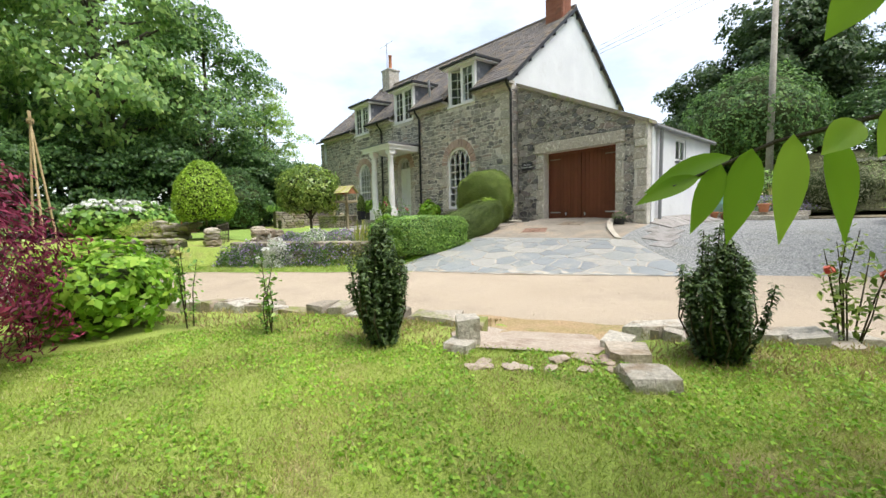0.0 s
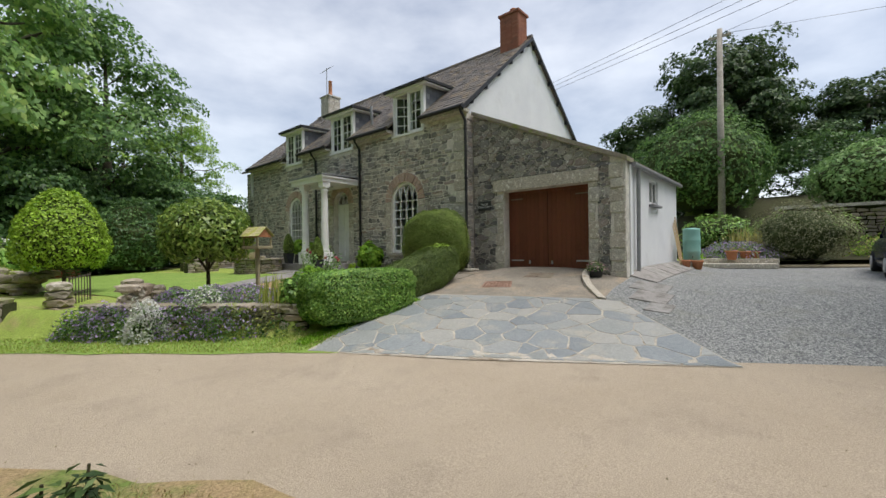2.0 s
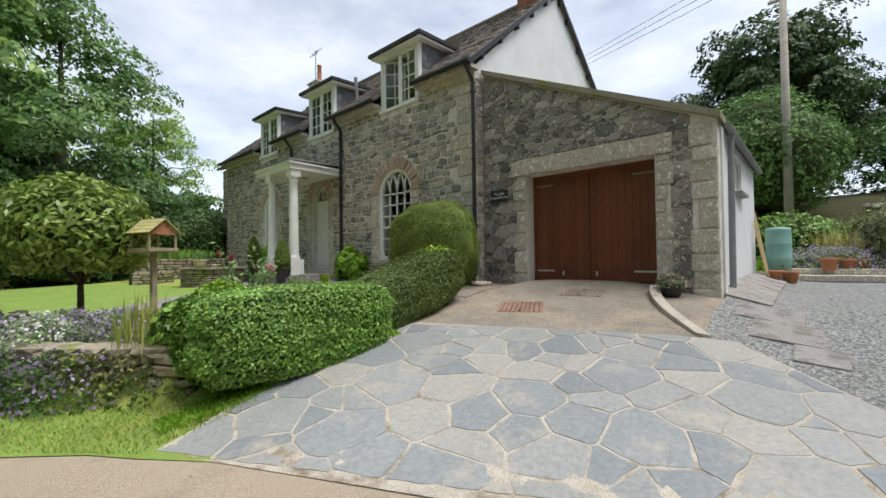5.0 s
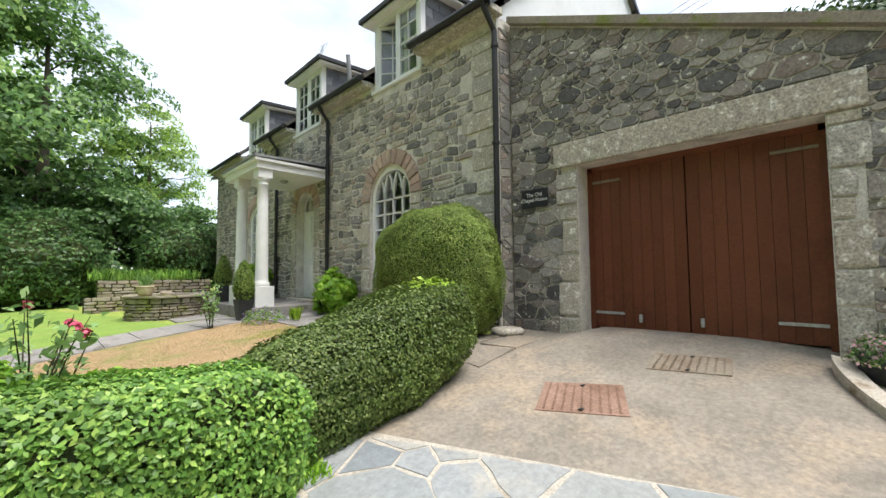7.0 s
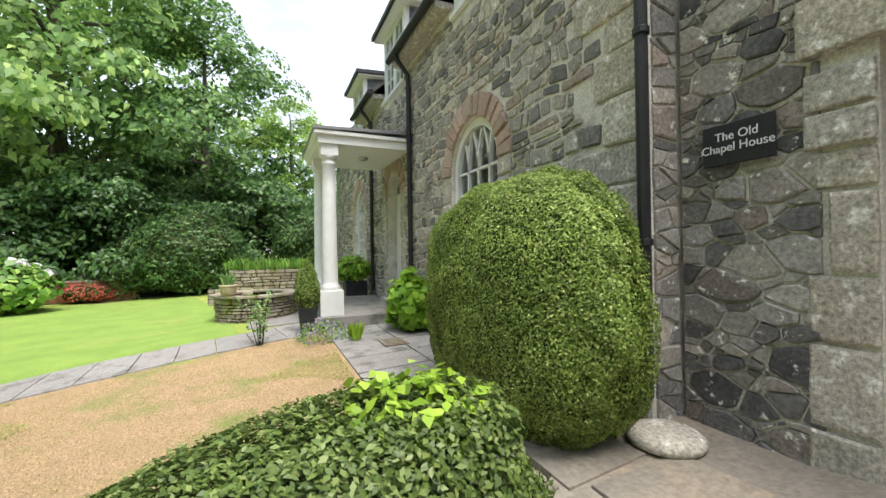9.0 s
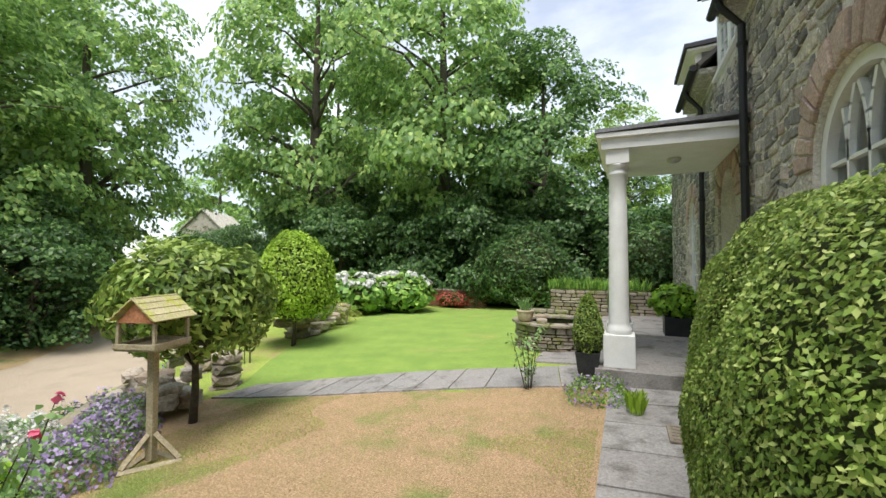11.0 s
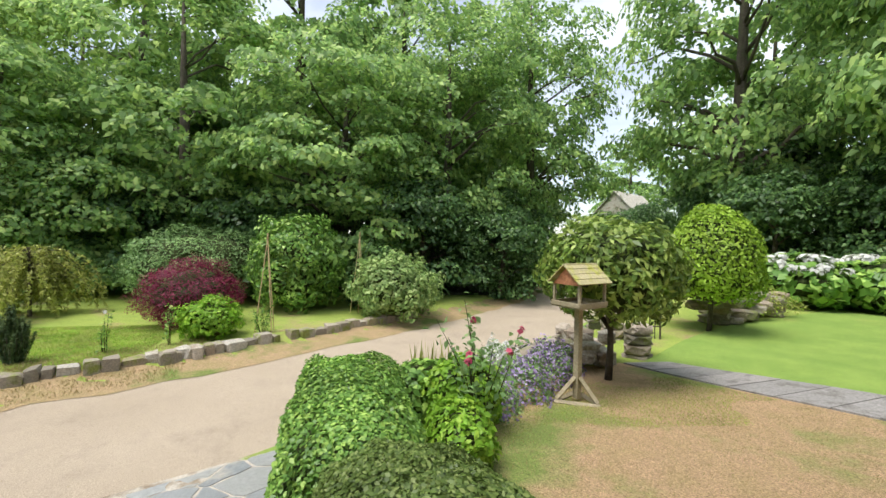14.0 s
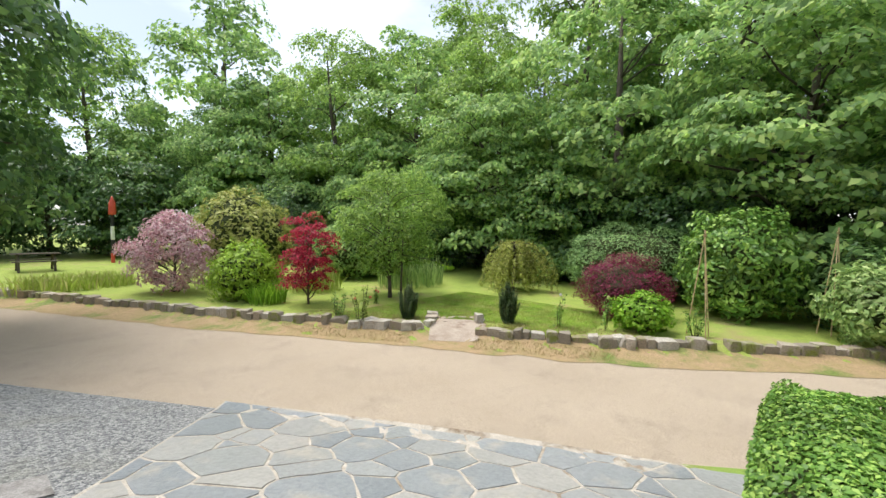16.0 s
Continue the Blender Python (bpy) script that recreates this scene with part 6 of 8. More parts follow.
cane_tripod((-0.26, 6.50, LZ), 2.25, 1, "tall bamboo cane tripod tied at the top")
cane_tripod((-2.75, 8.75, LZ), 2.35, 2, "leaning bamboo cane tripod tied at the top")
for i, (x, y, h, fl) in enumerate([(0.80, 4.82, 0.95, "l_yellow"), (1.28, 3.92, 0.85, "l_white"), (-0.4, 5.0, 0.75, "l_white"), (2.5, -1.2, 0.7, "l_coral"), (1.9, -0.4, 0.7, "l_coral"), (4.25, 0.25, 1.0, "l_coral"), (4.45, -0.35, 0.8, None), (-0.15, 6.45, 0.7, None)]):
    wand("rose_bush", (x, y, 0.36), h, 4 if i < 5 else 8, 34 if i < 5 else 36, 0.065, M["l_hedge"] if i not in (5,) else M["l_bay"], "thin young rose bush with a few blooms", 90 + i, "rose", 0.12 if i < 5 else 0.25, M[fl] if fl else None, 2 if fl else 0, 0.07, "lawn roses")
post = thing("striped_post", on_land(5.3, -19.0), "red, black and white striped marker post", "post")
for z0, z1, c, r in ((0.0, 0.5, "red_paint", 0.09), (0.5, 1.2, "black", 0.09), (1.2, 1.9, "white", 0.09), (1.9, 2.5, "black", 0.09)):
    part("band", tube([(5.3, -19.0, terrain(5.3, -19) + z0), (5.3, -19.0, terrain(5.3, -19) + z1)], r, 12), M[c], post)
part("tip", lathe([(0.16, 2.5), (0.17, 2.6), (0.15, 3.1), (0.06, 3.35), (0.02, 3.45)], on_land(5.3, -19.0), 14), M["red_paint"], post, "red tapered top", True)
table = thing("picnic_table", on_land(8.4, -16.4), "dark weathered picnic table on the grass", "table")
tx, ty, tz = on_land(8.4, -16.4)
for k in range(4):
    part("tabletop_board", box((tx, ty - 0.27 + 0.18 * k, tz + 0.74), (1.5, 0.16, 0.04), 0.005), M["bark"], table)
for k in (-0.72, 0.72):
    part("bench_board", box((tx, ty + k, tz + 0.45), (1.5, 0.22, 0.04), 0.005), M["bark"], table)
for sx in (-0.55, 0.55):
    part("cross_beam", box((tx + sx, ty, tz + 0.42), (0.05, 1.6, 0.09), 0.005), M["bark"], table)
    for sy in (-1, 1):
        part("leg", tube([(tx + sx, ty + sy * 0.55, tz), (tx + sx, ty + sy * 0.2, tz + 0.72)], 0.045, 6), M["bark"], table)

# young tree by the start, whose bough hangs into view
sapling = thing("cherry_sapling", (1.75, -1.0, 0.4), "young tree with a low bough of large fresh green leaves", "sapling")
part("trunk", tube([(1.75, -1.0, 0.3), (1.74, -0.98, 1.3), (1.72, -0.95, 2.4)], [0.035, 0.03, 0.015], 8), M["bark"], sapling, "", True)
FWD, RGT = Vector((0.665, 0.747, 0)), Vector((0.747, -0.665, 0))


def hang(f, r, z):
    return FWD * f + RGT * r + Vector((0, 0, z))


bm = bmesh.new()
stem = [Vector((1.73, -0.96, 1.9)), hang(0.66, 1.05, 1.78), hang(0.68, 0.78, 1.66), hang(0.70, 0.56, 1.61), hang(0.72, 0.40, 1.54)]
add_tube(bm, stem, [0.012, 0.008, 0.006, 0.004, 0.002], 6)
add_tube(bm, [hang(0.68, 0.78, 1.66), hang(0.62, 0.70, 1.80), hang(0.60, 0.62, 1.83)], [0.005, 0.003, 0.002], 6)
part("bough", bm, M["bark"], sapling)


def big_leaf(base, tip, normal, width):
    """One pointed leaf with a folded midrib."""
    bm = bmesh.new()
    base, tip = Vector(base), Vector(tip)
    way = tip - base
    side = way.cross(Vector(normal)).normalized()
    up = side.cross(way).normalized()
    rows = []
    for k in range(9):
        u = k / 8
        w = width * (math.sin(math.pi * min(u * 1.02, 1.0) ** 0.8) ** 0.9 if u < 0.97 else 0.02)
        c = base + way * u - Vector((0, 0, 1)) * 0.10 * way.length * u * u
        rows.append([bm.verts.new(c - side * w + up * w * 0.25), bm.verts.new(c - side * w * 0.5 + up * w * 0.08), bm.verts.new(c), bm.verts.new(c + side * w * 0.5 + up * w * 0.08), bm.verts.new(c + side * w + up * w * 0.25)])
    for a, b in zip(rows, rows[1:]):
        for i in range(4):
            bm.faces.new((a[i], a[i + 1], b[i + 1], b[i]))
    return bm


for f0, r0, z0, f1, r1, z1, w in [(0.70, 0.47, 1.575, 0.70, 0.42, 1.470, 0.022), (0.70, 0.52, 1.60, 0.69, 0.475, 1.455, 0.030), (0.69, 0.58, 1.62, 0.68, 0.555, 1.455, 0.030), (0.69, 0.64, 1.625, 0.67, 0.655, 1.455, 0.034), (0.72, 0.50, 1.59, 0.74, 0.36, 1.545, 0.024), (0.68, 0.68, 1.635, 0.66, 0.60, 1.59, 0.026), (0.68, 0.76, 1.66, 0.66, 0.69, 1.585, 0.030), (0.60, 0.62, 1.83, 0.62, 0.56, 1.75, 0.030), (0.62, 0.70, 1.80, 0.60, 0.67, 1.90, 0.024), (0.67, 0.84, 1.70, 0.64, 0.80, 1.60, 0.030), (0.71, 0.44, 1.555, 0.73, 0.34, 1.52, 0.018), (0.66, 0.95, 1.75, 0.62, 0.88, 1.66, 0.03)]:
    part("leaf", big_leaf(hang(f0, r0, z0), hang(f1, r1, z1), (0.2 - FWD.x, 0.1 - FWD.y, 0.6), w), M["l_fresh"], sapling, "", True)

# ---- grass blades on the near lawn and verges ----
def blades(name, area, count, height, material, label, seed, keep=None):
    g = np.random.default_rng(seed)
    pts = []
    while len(pts) < count:
        x, y = g.uniform(area[0], area[1]), g.uniform(area[2], area[3])
        if keep is None or keep(x, y):
            pts.append((x, y, terrain(x, y) + 0.005))
    b = np.array(pts)
    h = height * g.uniform(0.4, 1.1, count)
    bend = g.normal(0, 0.55, (count, 2)) * h[:, None]
    t = b + np.stack([bend[:, 0], bend[:, 1], h], axis=1)
    a = g.uniform(0, 2 * math.pi, count)
    s = np.stack([np.cos(a), np.sin(a), np.zeros(count)], axis=1) * (height * 0.10)
    m = (b * 0.55 + t * 0.45)
    m[:, 2] += h * 0.12
    out = np.empty((count, 4, 3))
    out[:, 0], out[:, 1], out[:, 2], out[:, 3] = b, m + s, t, m - s
    return tagged(quads(name, out.reshape(-1, 3), material, None, label), category="grass", kind="stuff")


def start_lawn(x, y):
    d, s = along(x, y)
    return d < -4.6 and not (1.9 < x < 3.6 and 1.1 < y < 2.9 and abs((x - 2.75) * 0.8 + (y - 2.0) * 0.6) < 0.7 and d > -5.4)


blades("lawn_grass", (-1.2, 4.2, -0.8, 4.6), 120000, 0.030, M["l_blade"], "short bright lawn grass with clover", 1, start_lawn)
blades("dry_grass", (0.2, 5.5, -1.5, 5.5), 6500, 0.06, M["l_straw"], "dry grass and straw along the lawn edge", 2, lambda x, y: -5.5 < along(x, y)[0] < -3.75 and abs(along(x, y)[1] - GAP_S) > 0.7)
blades("verge_grass", (0.0, 6.2, 7.2, 14.5), 9000, 0.06, M["l_blade"], "green grass on the verge below the wall", 3, lambda x, y: -0.17 < along(x, y)[0] < 0.72 and y > 7.85)
blades("straw_tufts", (-1.0, 4.0, -0.6, 4.4), 22000, 0.026, M["l_straw"], "dry straw-coloured tufts in the lawn", 4, lambda x, y: start_lawn(x, y) and noise.noise((x * 1.4, y * 1.4, 3.0)) > 0.05)
blades("parched_grass", (5.4, 10.0, 9.5, 14.2), 40000, 0.022, M["l_straw"], "short parched grass on the front lawn", 5, lambda x, y: (x - 4.7) * 0.33 + 12.6 > y - 0.1)
blades("green_tufts", (5.4, 10.0, 9.5, 14.2), 30000, 0.024, M["l_blade"], "green tufts in the parched lawn", 6, lambda x, y: (x - 4.7) * 0.33 + 12.6 > y - 0.1 and noise.noise((x * 0.7, y * 0.7, 8.0)) + 0.75 * smooth(7.4, 5.8, x) + 0.3 * smooth(9.4, 10.0, x) > 0.32)

gc = np.random.default_rng(41)
clover = []
while len(clover) < 26000:
    x, y = gc.uniform(-1.2, 4.2), gc.uniform(-0.8, 4.6)
    if start_lawn(x, y) and noise.noise((x * 2.3, y * 2.3, 5.0)) > -0.12:
        clover.append((x, y, terrain(x, y) + gc.uniform(0.008, 0.03)))
tagged(quads("clover", leaf_points(clover, np.tile([0, 0, 1.0], (len(clover), 1)) + 0.45 * gc.normal(size=(len(clover), 3)), 0.024, 0.85, gc), M["l_lime"], None, "small clover leaves in the lawn"), category="clover", kind="stuff")

# ---- the walled front garden ----
S_HEDGE, S_GATE0, S_GATE1 = along(5.75, 8.75)[1], along(3.55, 12.9)[1], along(2.75, 14.0)[1]


def lane_wall(name, s0, s1, top, label, off=0.86, thick=0.34, seed=5, limit=150):
    """A dry stone wall along the lane: a dark core with stones laid against its face."""
    ob = thing(name, (*edge_point((s0 + s1) / 2, off)[:2], 0.2), label, "garden wall")
    outline_a, outline_b = [], []
    n = max(2, int((s1 - s0) / 0.4))
    bm = bmesh.new()
    rings = []
    for k in range(n + 1):
        s = s0 + (s1 - s0) * k / n
        z1 = top + 0.05 * noise.noise((s * 1.1, 3.0, 0))
        pts = [(off + 0.05, 0.0), (off + 0.08, z1 - 0.03), (off + thick, z1), (off + thick, 0.0)]
        rings.append([bm.verts.new((*edge_point(s, o)[:2], z)) for o, z in pts])
    for a, b in zip(rings, rings[1:]):
        for i in range(4):
            bm.faces.new((a[i], a[(i + 1) % 4], b[(i + 1) % 4], b[i]))
    bm.faces.new(rings[0])
    bm.faces.new(rings[-1][::-1])
    part("core", bm, M["soil"], ob)
    r = random.Random(seed)
    lines = rubble(s0, s1, 0.08, top - 0.02, lambda a, b: [], r, (0.09, 0.2), (0.14, 0.42), None, 0.01, 0.05)
    pieces("stone", lines, M["garden_stone"], ob, lambda u, v, d: (*edge_point(u, off + 0.04 + 0.06 * v - d)[:2], v), 0.07, limit, lambda l: l[0][0], "", r)
    k = s0
    while k < s1:
        ln = r.uniform(0.25, 0.5)
        x, y, a = edge_point(k + ln / 2, off + thick / 2)
        boulder((x, y, top + 0.02), (ln, thick * 1.05, 0.15), k, M["garden_stone"], ob, "coping_stone", a)
        k += ln
    return ob


lane_wall("garden_wall", S_HEDGE - 0.1, S_GATE0 - 0.05, 0.80, "mossy dry stone wall between garden and lane", seed=5)
lane_wall("garden_wall", S_GATE1 + 0.1, S_GATE1 + 2.6, 0.92, "mossy stone wall beyond the gate", seed=6, limit=60)
lane_wall("garden_wall", S_GATE1 + 3.2, S_GATE1 + 10.5, 0.72, "low ivy-covered stone wall along the lane", 1.5, seed=7, limit=60)

# clipped plants on the wall: aubretia, catmint and white flowers


def cushion(name, at, size, mats, counts, leaf, label, seed, category="flowers", turn=0.0):
    """A low sprawling mound: leaves below, flowers over them."""
    g = np.random.default_rng(seed)
    ob = thing(name, at, label, category)
    rot2 = np.array([[math.cos(turn), math.sin(turn), 0], [-math.sin(turn), math.cos(turn), 0], [0, 0, 1]])
    for k, (mname, count) in enumerate(zip(mats, counts)):
        w = sphere_ways(count, g)
        w[:, 2] = np.abs(w[:, 2])
        rad = g.uniform(0.55, 1.0, count) ** 0.5 * (1.0 + (0.07 if k else 0)) * lumpy(w, 0.25, 2.4, seed)
        pos = np.array(at) + (w * np.array(size) * rad[:, None]) @ rot2
        nrm = w + 0.7 * g.normal(size=w.shape)
        quads("leaves" if k == 0 else "blossom", leaf_points(pos, nrm, leaf if k == 0 else leaf * 0.8, 0.4 if k == 0 else 0.7, g), M[mname], ob)
    return ob


def wall_spot(s, off, z):
    x, y, a = edge_point(s, off)
    return (x, y, z), a


for i, (f, off, z, size, mats, counts, lab) in enumerate([
    (0.30, 0.80, 0.30, (0.7, 0.42, 0.55), ("l_dark", "l_lavender"), (1500, 500), "sprawling aubretia with faded purple flowers on the wall"),
    (0.50, 0.78, 0.30, (0.65, 0.40, 0.62), ("l_dark", "l_lavender"), (1500, 800), "sprawling aubretia with faded purple flowers on the wall"),
    (0.62, 0.60, 0.20, (0.40, 0.36, 0.80), ("l_grey", "l_white"), (500, 2200), "white snow-in-summer spilling down the wall"),
    (0.82, 0.78, 0.25, (0.65, 0.42, 0.66), ("l_dark", "l_lavender"), (1500, 900), "sprawling aubretia with faded purple flowers on the wall"),
    (0.96, 0.82, 0.25, (0.45, 0.40, 0.60), ("l_hedge", "l_lavender"), (800, 260), "leafy aubretia at the gate end of the wall"),
    (0.10, 0.92, 0.20, (0.55, 0.34, 0.5), ("l_dark", "l_olive"), (800, 200), "dark trailing plant over the wall foot"),
    (0.40, 0.74, 0.10, (0.60, 0.30, 0.45), ("l_dark", "l_olive"), (1500, 500), "low weeds over the wall foot"),
    (0.22, 0.86, 0.45, (0.60, 0.26, 0.40), ("l_olive", "l_wheat"), (1300, 400), "dry mossy growth hanging on the wall top"),
    (0.72, 0.70, 0.15, (0.60, 0.34, 0.50), ("l_dark", "l_rhodo"), (1700, 400), "leafy weeds over the wall foot"),
    (0.93, 0.72, 0.15, (0.55, 0.34, 0.55), ("l_dark", "l_lavender"), (1500, 300), "leafy aubretia at the wall foot"),
]):
    at, a = wall_spot(S_HEDGE + (S_GATE0 - S_HEDGE) * f, off, z)
    cushion("wall_flowers", at, size, mats, counts, 0.065, lab, 200 + i, "flowers", a)
at, a = wall_spot(S_GATE1 + 1.0, 0.85, 0.35)
cushion("wall_flowers", at, (0.7, 0.3, 0.45), ("l_dark", "l_lavender"), (700, 200), 0.06, "small purple flowers on the wall face", 210, "flowers", a)
for i, (x, y, sx, sy, h, p) in enumerate([(6.35, 10.15, 0.55, 0.40, 0.52, 150), (5.95, 10.75, 0.55, 0.42, 0.62, 260), (5.5, 11.35, 0.5, 0.42, 0.62, 300), (5.0, 11.75, 0.45, 0.40, 0.55, 260)]):
    cushion("catmint", (x - 0.40, y - 0.24, 0.74), (sx, sy, h * 0.72), ("l_grey", "l_lavender"), (1500, p * 4), 0.06, "sprawling lavender-blue catmint inside the wall", 220 + i, "catmint")
cushion("snow_flowers", (4.75, 10.55, 0.82), (0.40, 0.3, 0.38), ("l_grey", "l_white"), (500, 420), 0.06, "white flowering clump on the wall", 226)

# gate and its piers
gate = thing("gate", (3.3, 13.95, 0.6), "rusty iron garden gate standing open", "gate")
for y0, x0 in ((12.95, 3.45), (13.32, 2.25)):
    pier = thing("gate_pier", (x0 + 0.75, y0 + 0.35, 0.3), "rough stone gate pier", "gate pier", "gate piers")
    for k in range(6):
        boulder((x0 + 0.75, y0 + 0.35, 0.34 + 0.17 * k), (0.46 - 0.01 * k, 0.42, 0.2), 300 + k + y0, M["garden_stone"] if k < 5 else M["pale_stone"], pier, "stone", 0.3 * k, 0.18)
ga, gb = Vector((3.18, 13.80, 0.55)), Vector((3.60, 14.29, 0.62))
for k in range(8):
    p = ga.lerp(gb, k / 7)
    part("bar", tube([p, p + Vector((0, 0, 0.82))], 0.010 if 0 < k < 7 else 0.018, 6), M["bark"], gate)
for z in (0.12, 0.45, 0.78):
    part("rail", tube([ga + Vector((0, 0, z)), gb + Vector((0, 0, z))], 0.013, 6), M["bark"], gate)
rocks = thing("rock_pile", (4.3, 12.3, 0.85), "heap of tan and grey rockery stones by the gate", "rocks")
for k in range(16):
    boulder((4.25 + rw.uniform(-0.45, 0.5), 12.15 + rw.uniform(-0.45, 0.5), 0.92 + rw.uniform(-0.08, 0.28)), (rw.uniform(0.25, 0.5), rw.uniform(0.2, 0.36), rw.uniform(0.15, 0.28)), 330 + k, M["pale_stone"] if k % 3 else M["garden_stone"], rocks, "stone", rw.uniform(0, 3))

# hedges and the clipped dome
bush("hedge", (6.88, 8.40, 0.52), (1.16, 0.47, 0.47), 46000, 0.044, M["l_hedge"], "leafy green box-shaped hedge beside the drive", "hedge", 0.6, 0.09, 301, 5.0, 0.90, 0.07)
cushion_hedge = bush("hedge", (8.78, 8.66, 0.78), (1.20, 0.48, 0.48), 86000, 0.032, M["l_box"], "clipped small-leaved hedge rising with the drive", "hedge", 0.55, 0.10, 302, 3.0, 0.91, 0.07, rise=0.27)
for k in range(9):
    hx = 7.9 + 0.22 * k
    foot = (hx, 8.50 + 0.06 * math.sin(k * 2.3), terrain(hx, 8.5) - 0.03)
    part("stem", tube([foot, (hx + 0.05 * math.sin(k), 8.55, foot[2] + 0.2), (hx + 0.1 * math.cos(k), 8.62, foot[2] + 0.45)], [0.02, 0.016, 0.01], 6), M["bark"], cushion_hedge)
bush("lime_shoots", (9.66, 8.72, 1.74), (0.24, 0.24, 0.12), 420, 0.07, M["l_gold"], "bright young shoots at the end of the hedge", "shrub", 0.6, 0.35, 305, fuzz=0.25, core=0.6)
bush("clipped_dome", (11.06, 10.15, 1.05), (0.56, 1.18, 0.985), 165000, 0.0215, M["l_dome"], "large clipped dome of small-leaved bush against the house", "topiary", 0.55, 0.07, 304, 2.6, 0.962, 0.03, keep=lambda p: (p[:, 0] < 11.3) & (p[:, 1] < 11.25))
blades("hedge_foot_grass", (5.4, 9.6, 7.9, 8.7), 5200, 0.07, M["l_lime"], "bright weeds along the hedge foot", 7, lambda x, y: 8.02 + 0.05 * math.sin(x * 5) < y < 8.35 + 0.03 * (x - 6) and x < 8.2)

# shrubs inside the hedge, by the lane
wand("rose_bush", (6.75, 9.55, 0.86), 1.25, 12, 26, 0.085, M["l_grey"], "tall rose bush with pink and apricot blooms", 310, "rose", 0.45, M["l_rose"], 5, 0.07)
bush("leafy_shrub", (6.45, 9.50, 0.82), (0.38, 0.36, 0.34), 2600, 0.07, M["l_lime"], "bright green leafy shrub under the rose", "shrub", 0.55, 0.25, 311)
bush("leafy_shrub", (7.2, 9.25, 0.86), (0.36, 0.26, 0.26), 1900, 0.065, M["l_lime"], "yellow-green leafy shrub behind the hedge", "shrub", 0.55, 0.25, 312)
bush("leafy_shrub", (6.0, 9.2, 0.76), (0.40, 0.40, 0.30), 1300, 0.10, M["l_hedge"], "low shrub by the lane end of the hedge", "shrub", 0.55, 0.25, 313)
tufts("seed_heads", (5.55, 9.35, 0.74), (0.35, 0.3), 60, 0.8, M["l_wheat"], "thin pale grass seed heads", 314, "grass", 0.15, 0.012)

# bird table
bt = thing("bird_table", (6.02, 11.02, 0.80), "wooden bird table with a mossy pitched roof on a post", "bird table")
bx, by, bz = 6.02, 11.02, terrain(6.02, 11.02) + 0.015
turn = Matrix.Rotation(radians(18), 4, "Z")


def bird(name, c, s, mat, bevel=0.004, extra=None, parent=None, label=""):
    m = Matrix.Translation((bx, by, bz + (0.11 if c[2] > 0.6 else 0.0))) @ turn
    bm = box((0, 0, 0), s, bevel)
    bm.transform(m @ Matrix.Translation(c) @ (extra or Matrix()))
    return part(name, bm, M[mat], parent or bt, label)


bird("post", (0, 0, 0.58), (0.07, 0.07, 1.10), "weathered")
bird("tray", (0, 0, 1.02), (0.42, 0.46, 0.03), "weathered")
for c, s in (((0.205, 0, 1.05), (0.02, 0.48, 0.05)), ((-0.205, 0, 1.05), (0.02, 0.48, 0.05)), ((0, 0.235, 1.05), (0.42, 0.02, 0.05)), ((0, -0.235, 1.05), (0.42, 0.02, 0.05))):
    bird("tray_lip", c, s, "weathered")
for sx in (-1, 1):
    for sy in (-1, 1):
        bird("upright", (0.185 * sx, 0.21 * sy, 1.15), (0.03, 0.03, 0.24), "weathered")
for side in (-1, 1):
    for k in range(4):
        w = 0.075
        off = 0.03 + k * w
        bird("roof_board", (side * off * 0.80, 0, 1.50 - off * 0.72), (0.088, 0.56, 0.014), "mossy_wood", 0.003, Matrix.Rotation(side * radians(38), 4, "Y"))
for sy in (-1, 1):
    g = slab([(-0.19, 0.225 * sy, 1.27), (0.19, 0.225 * sy, 1.27), (0, 0.225 * sy, 1.46)], (0, -0.008, 0), (0, 0.008, 0))
    g.transform(Matrix.Translation((bx, by, bz + 0.11)) @ turn)
    part("gable_board", g, M["terracotta"], bt, "reddish gable board")
for k in range(3):
    a = 2.09 * k + 0.5
    p0, p1 = Vector((0.03 * math.cos(a), 0.03 * math.sin(a), 0.28)), Vector((0.26 * math.cos(a), 0.26 * math.sin(a), 0.04))
    g = tube([p0, p1], 0.03, 4)
    g.transform(Matrix.Translation((bx, by, bz)))
    part("brace", g, M["weathered"], bt)
    b2 = 2.09 * (k + 1) + 0.5
    g = tube([Vector((0.29 * math.cos(a), 0.29 * math.sin(a), 0.03)), Vector((0.29 * math.cos(b2), 0.29 * math.sin(b2), 0.03))], 0.03, 4)
    g.transform(Matrix.Translation((bx, by, bz - 0.02)))
    part("base_rail", g, M["weathered"], bt)

# two clipped standards on the lawn


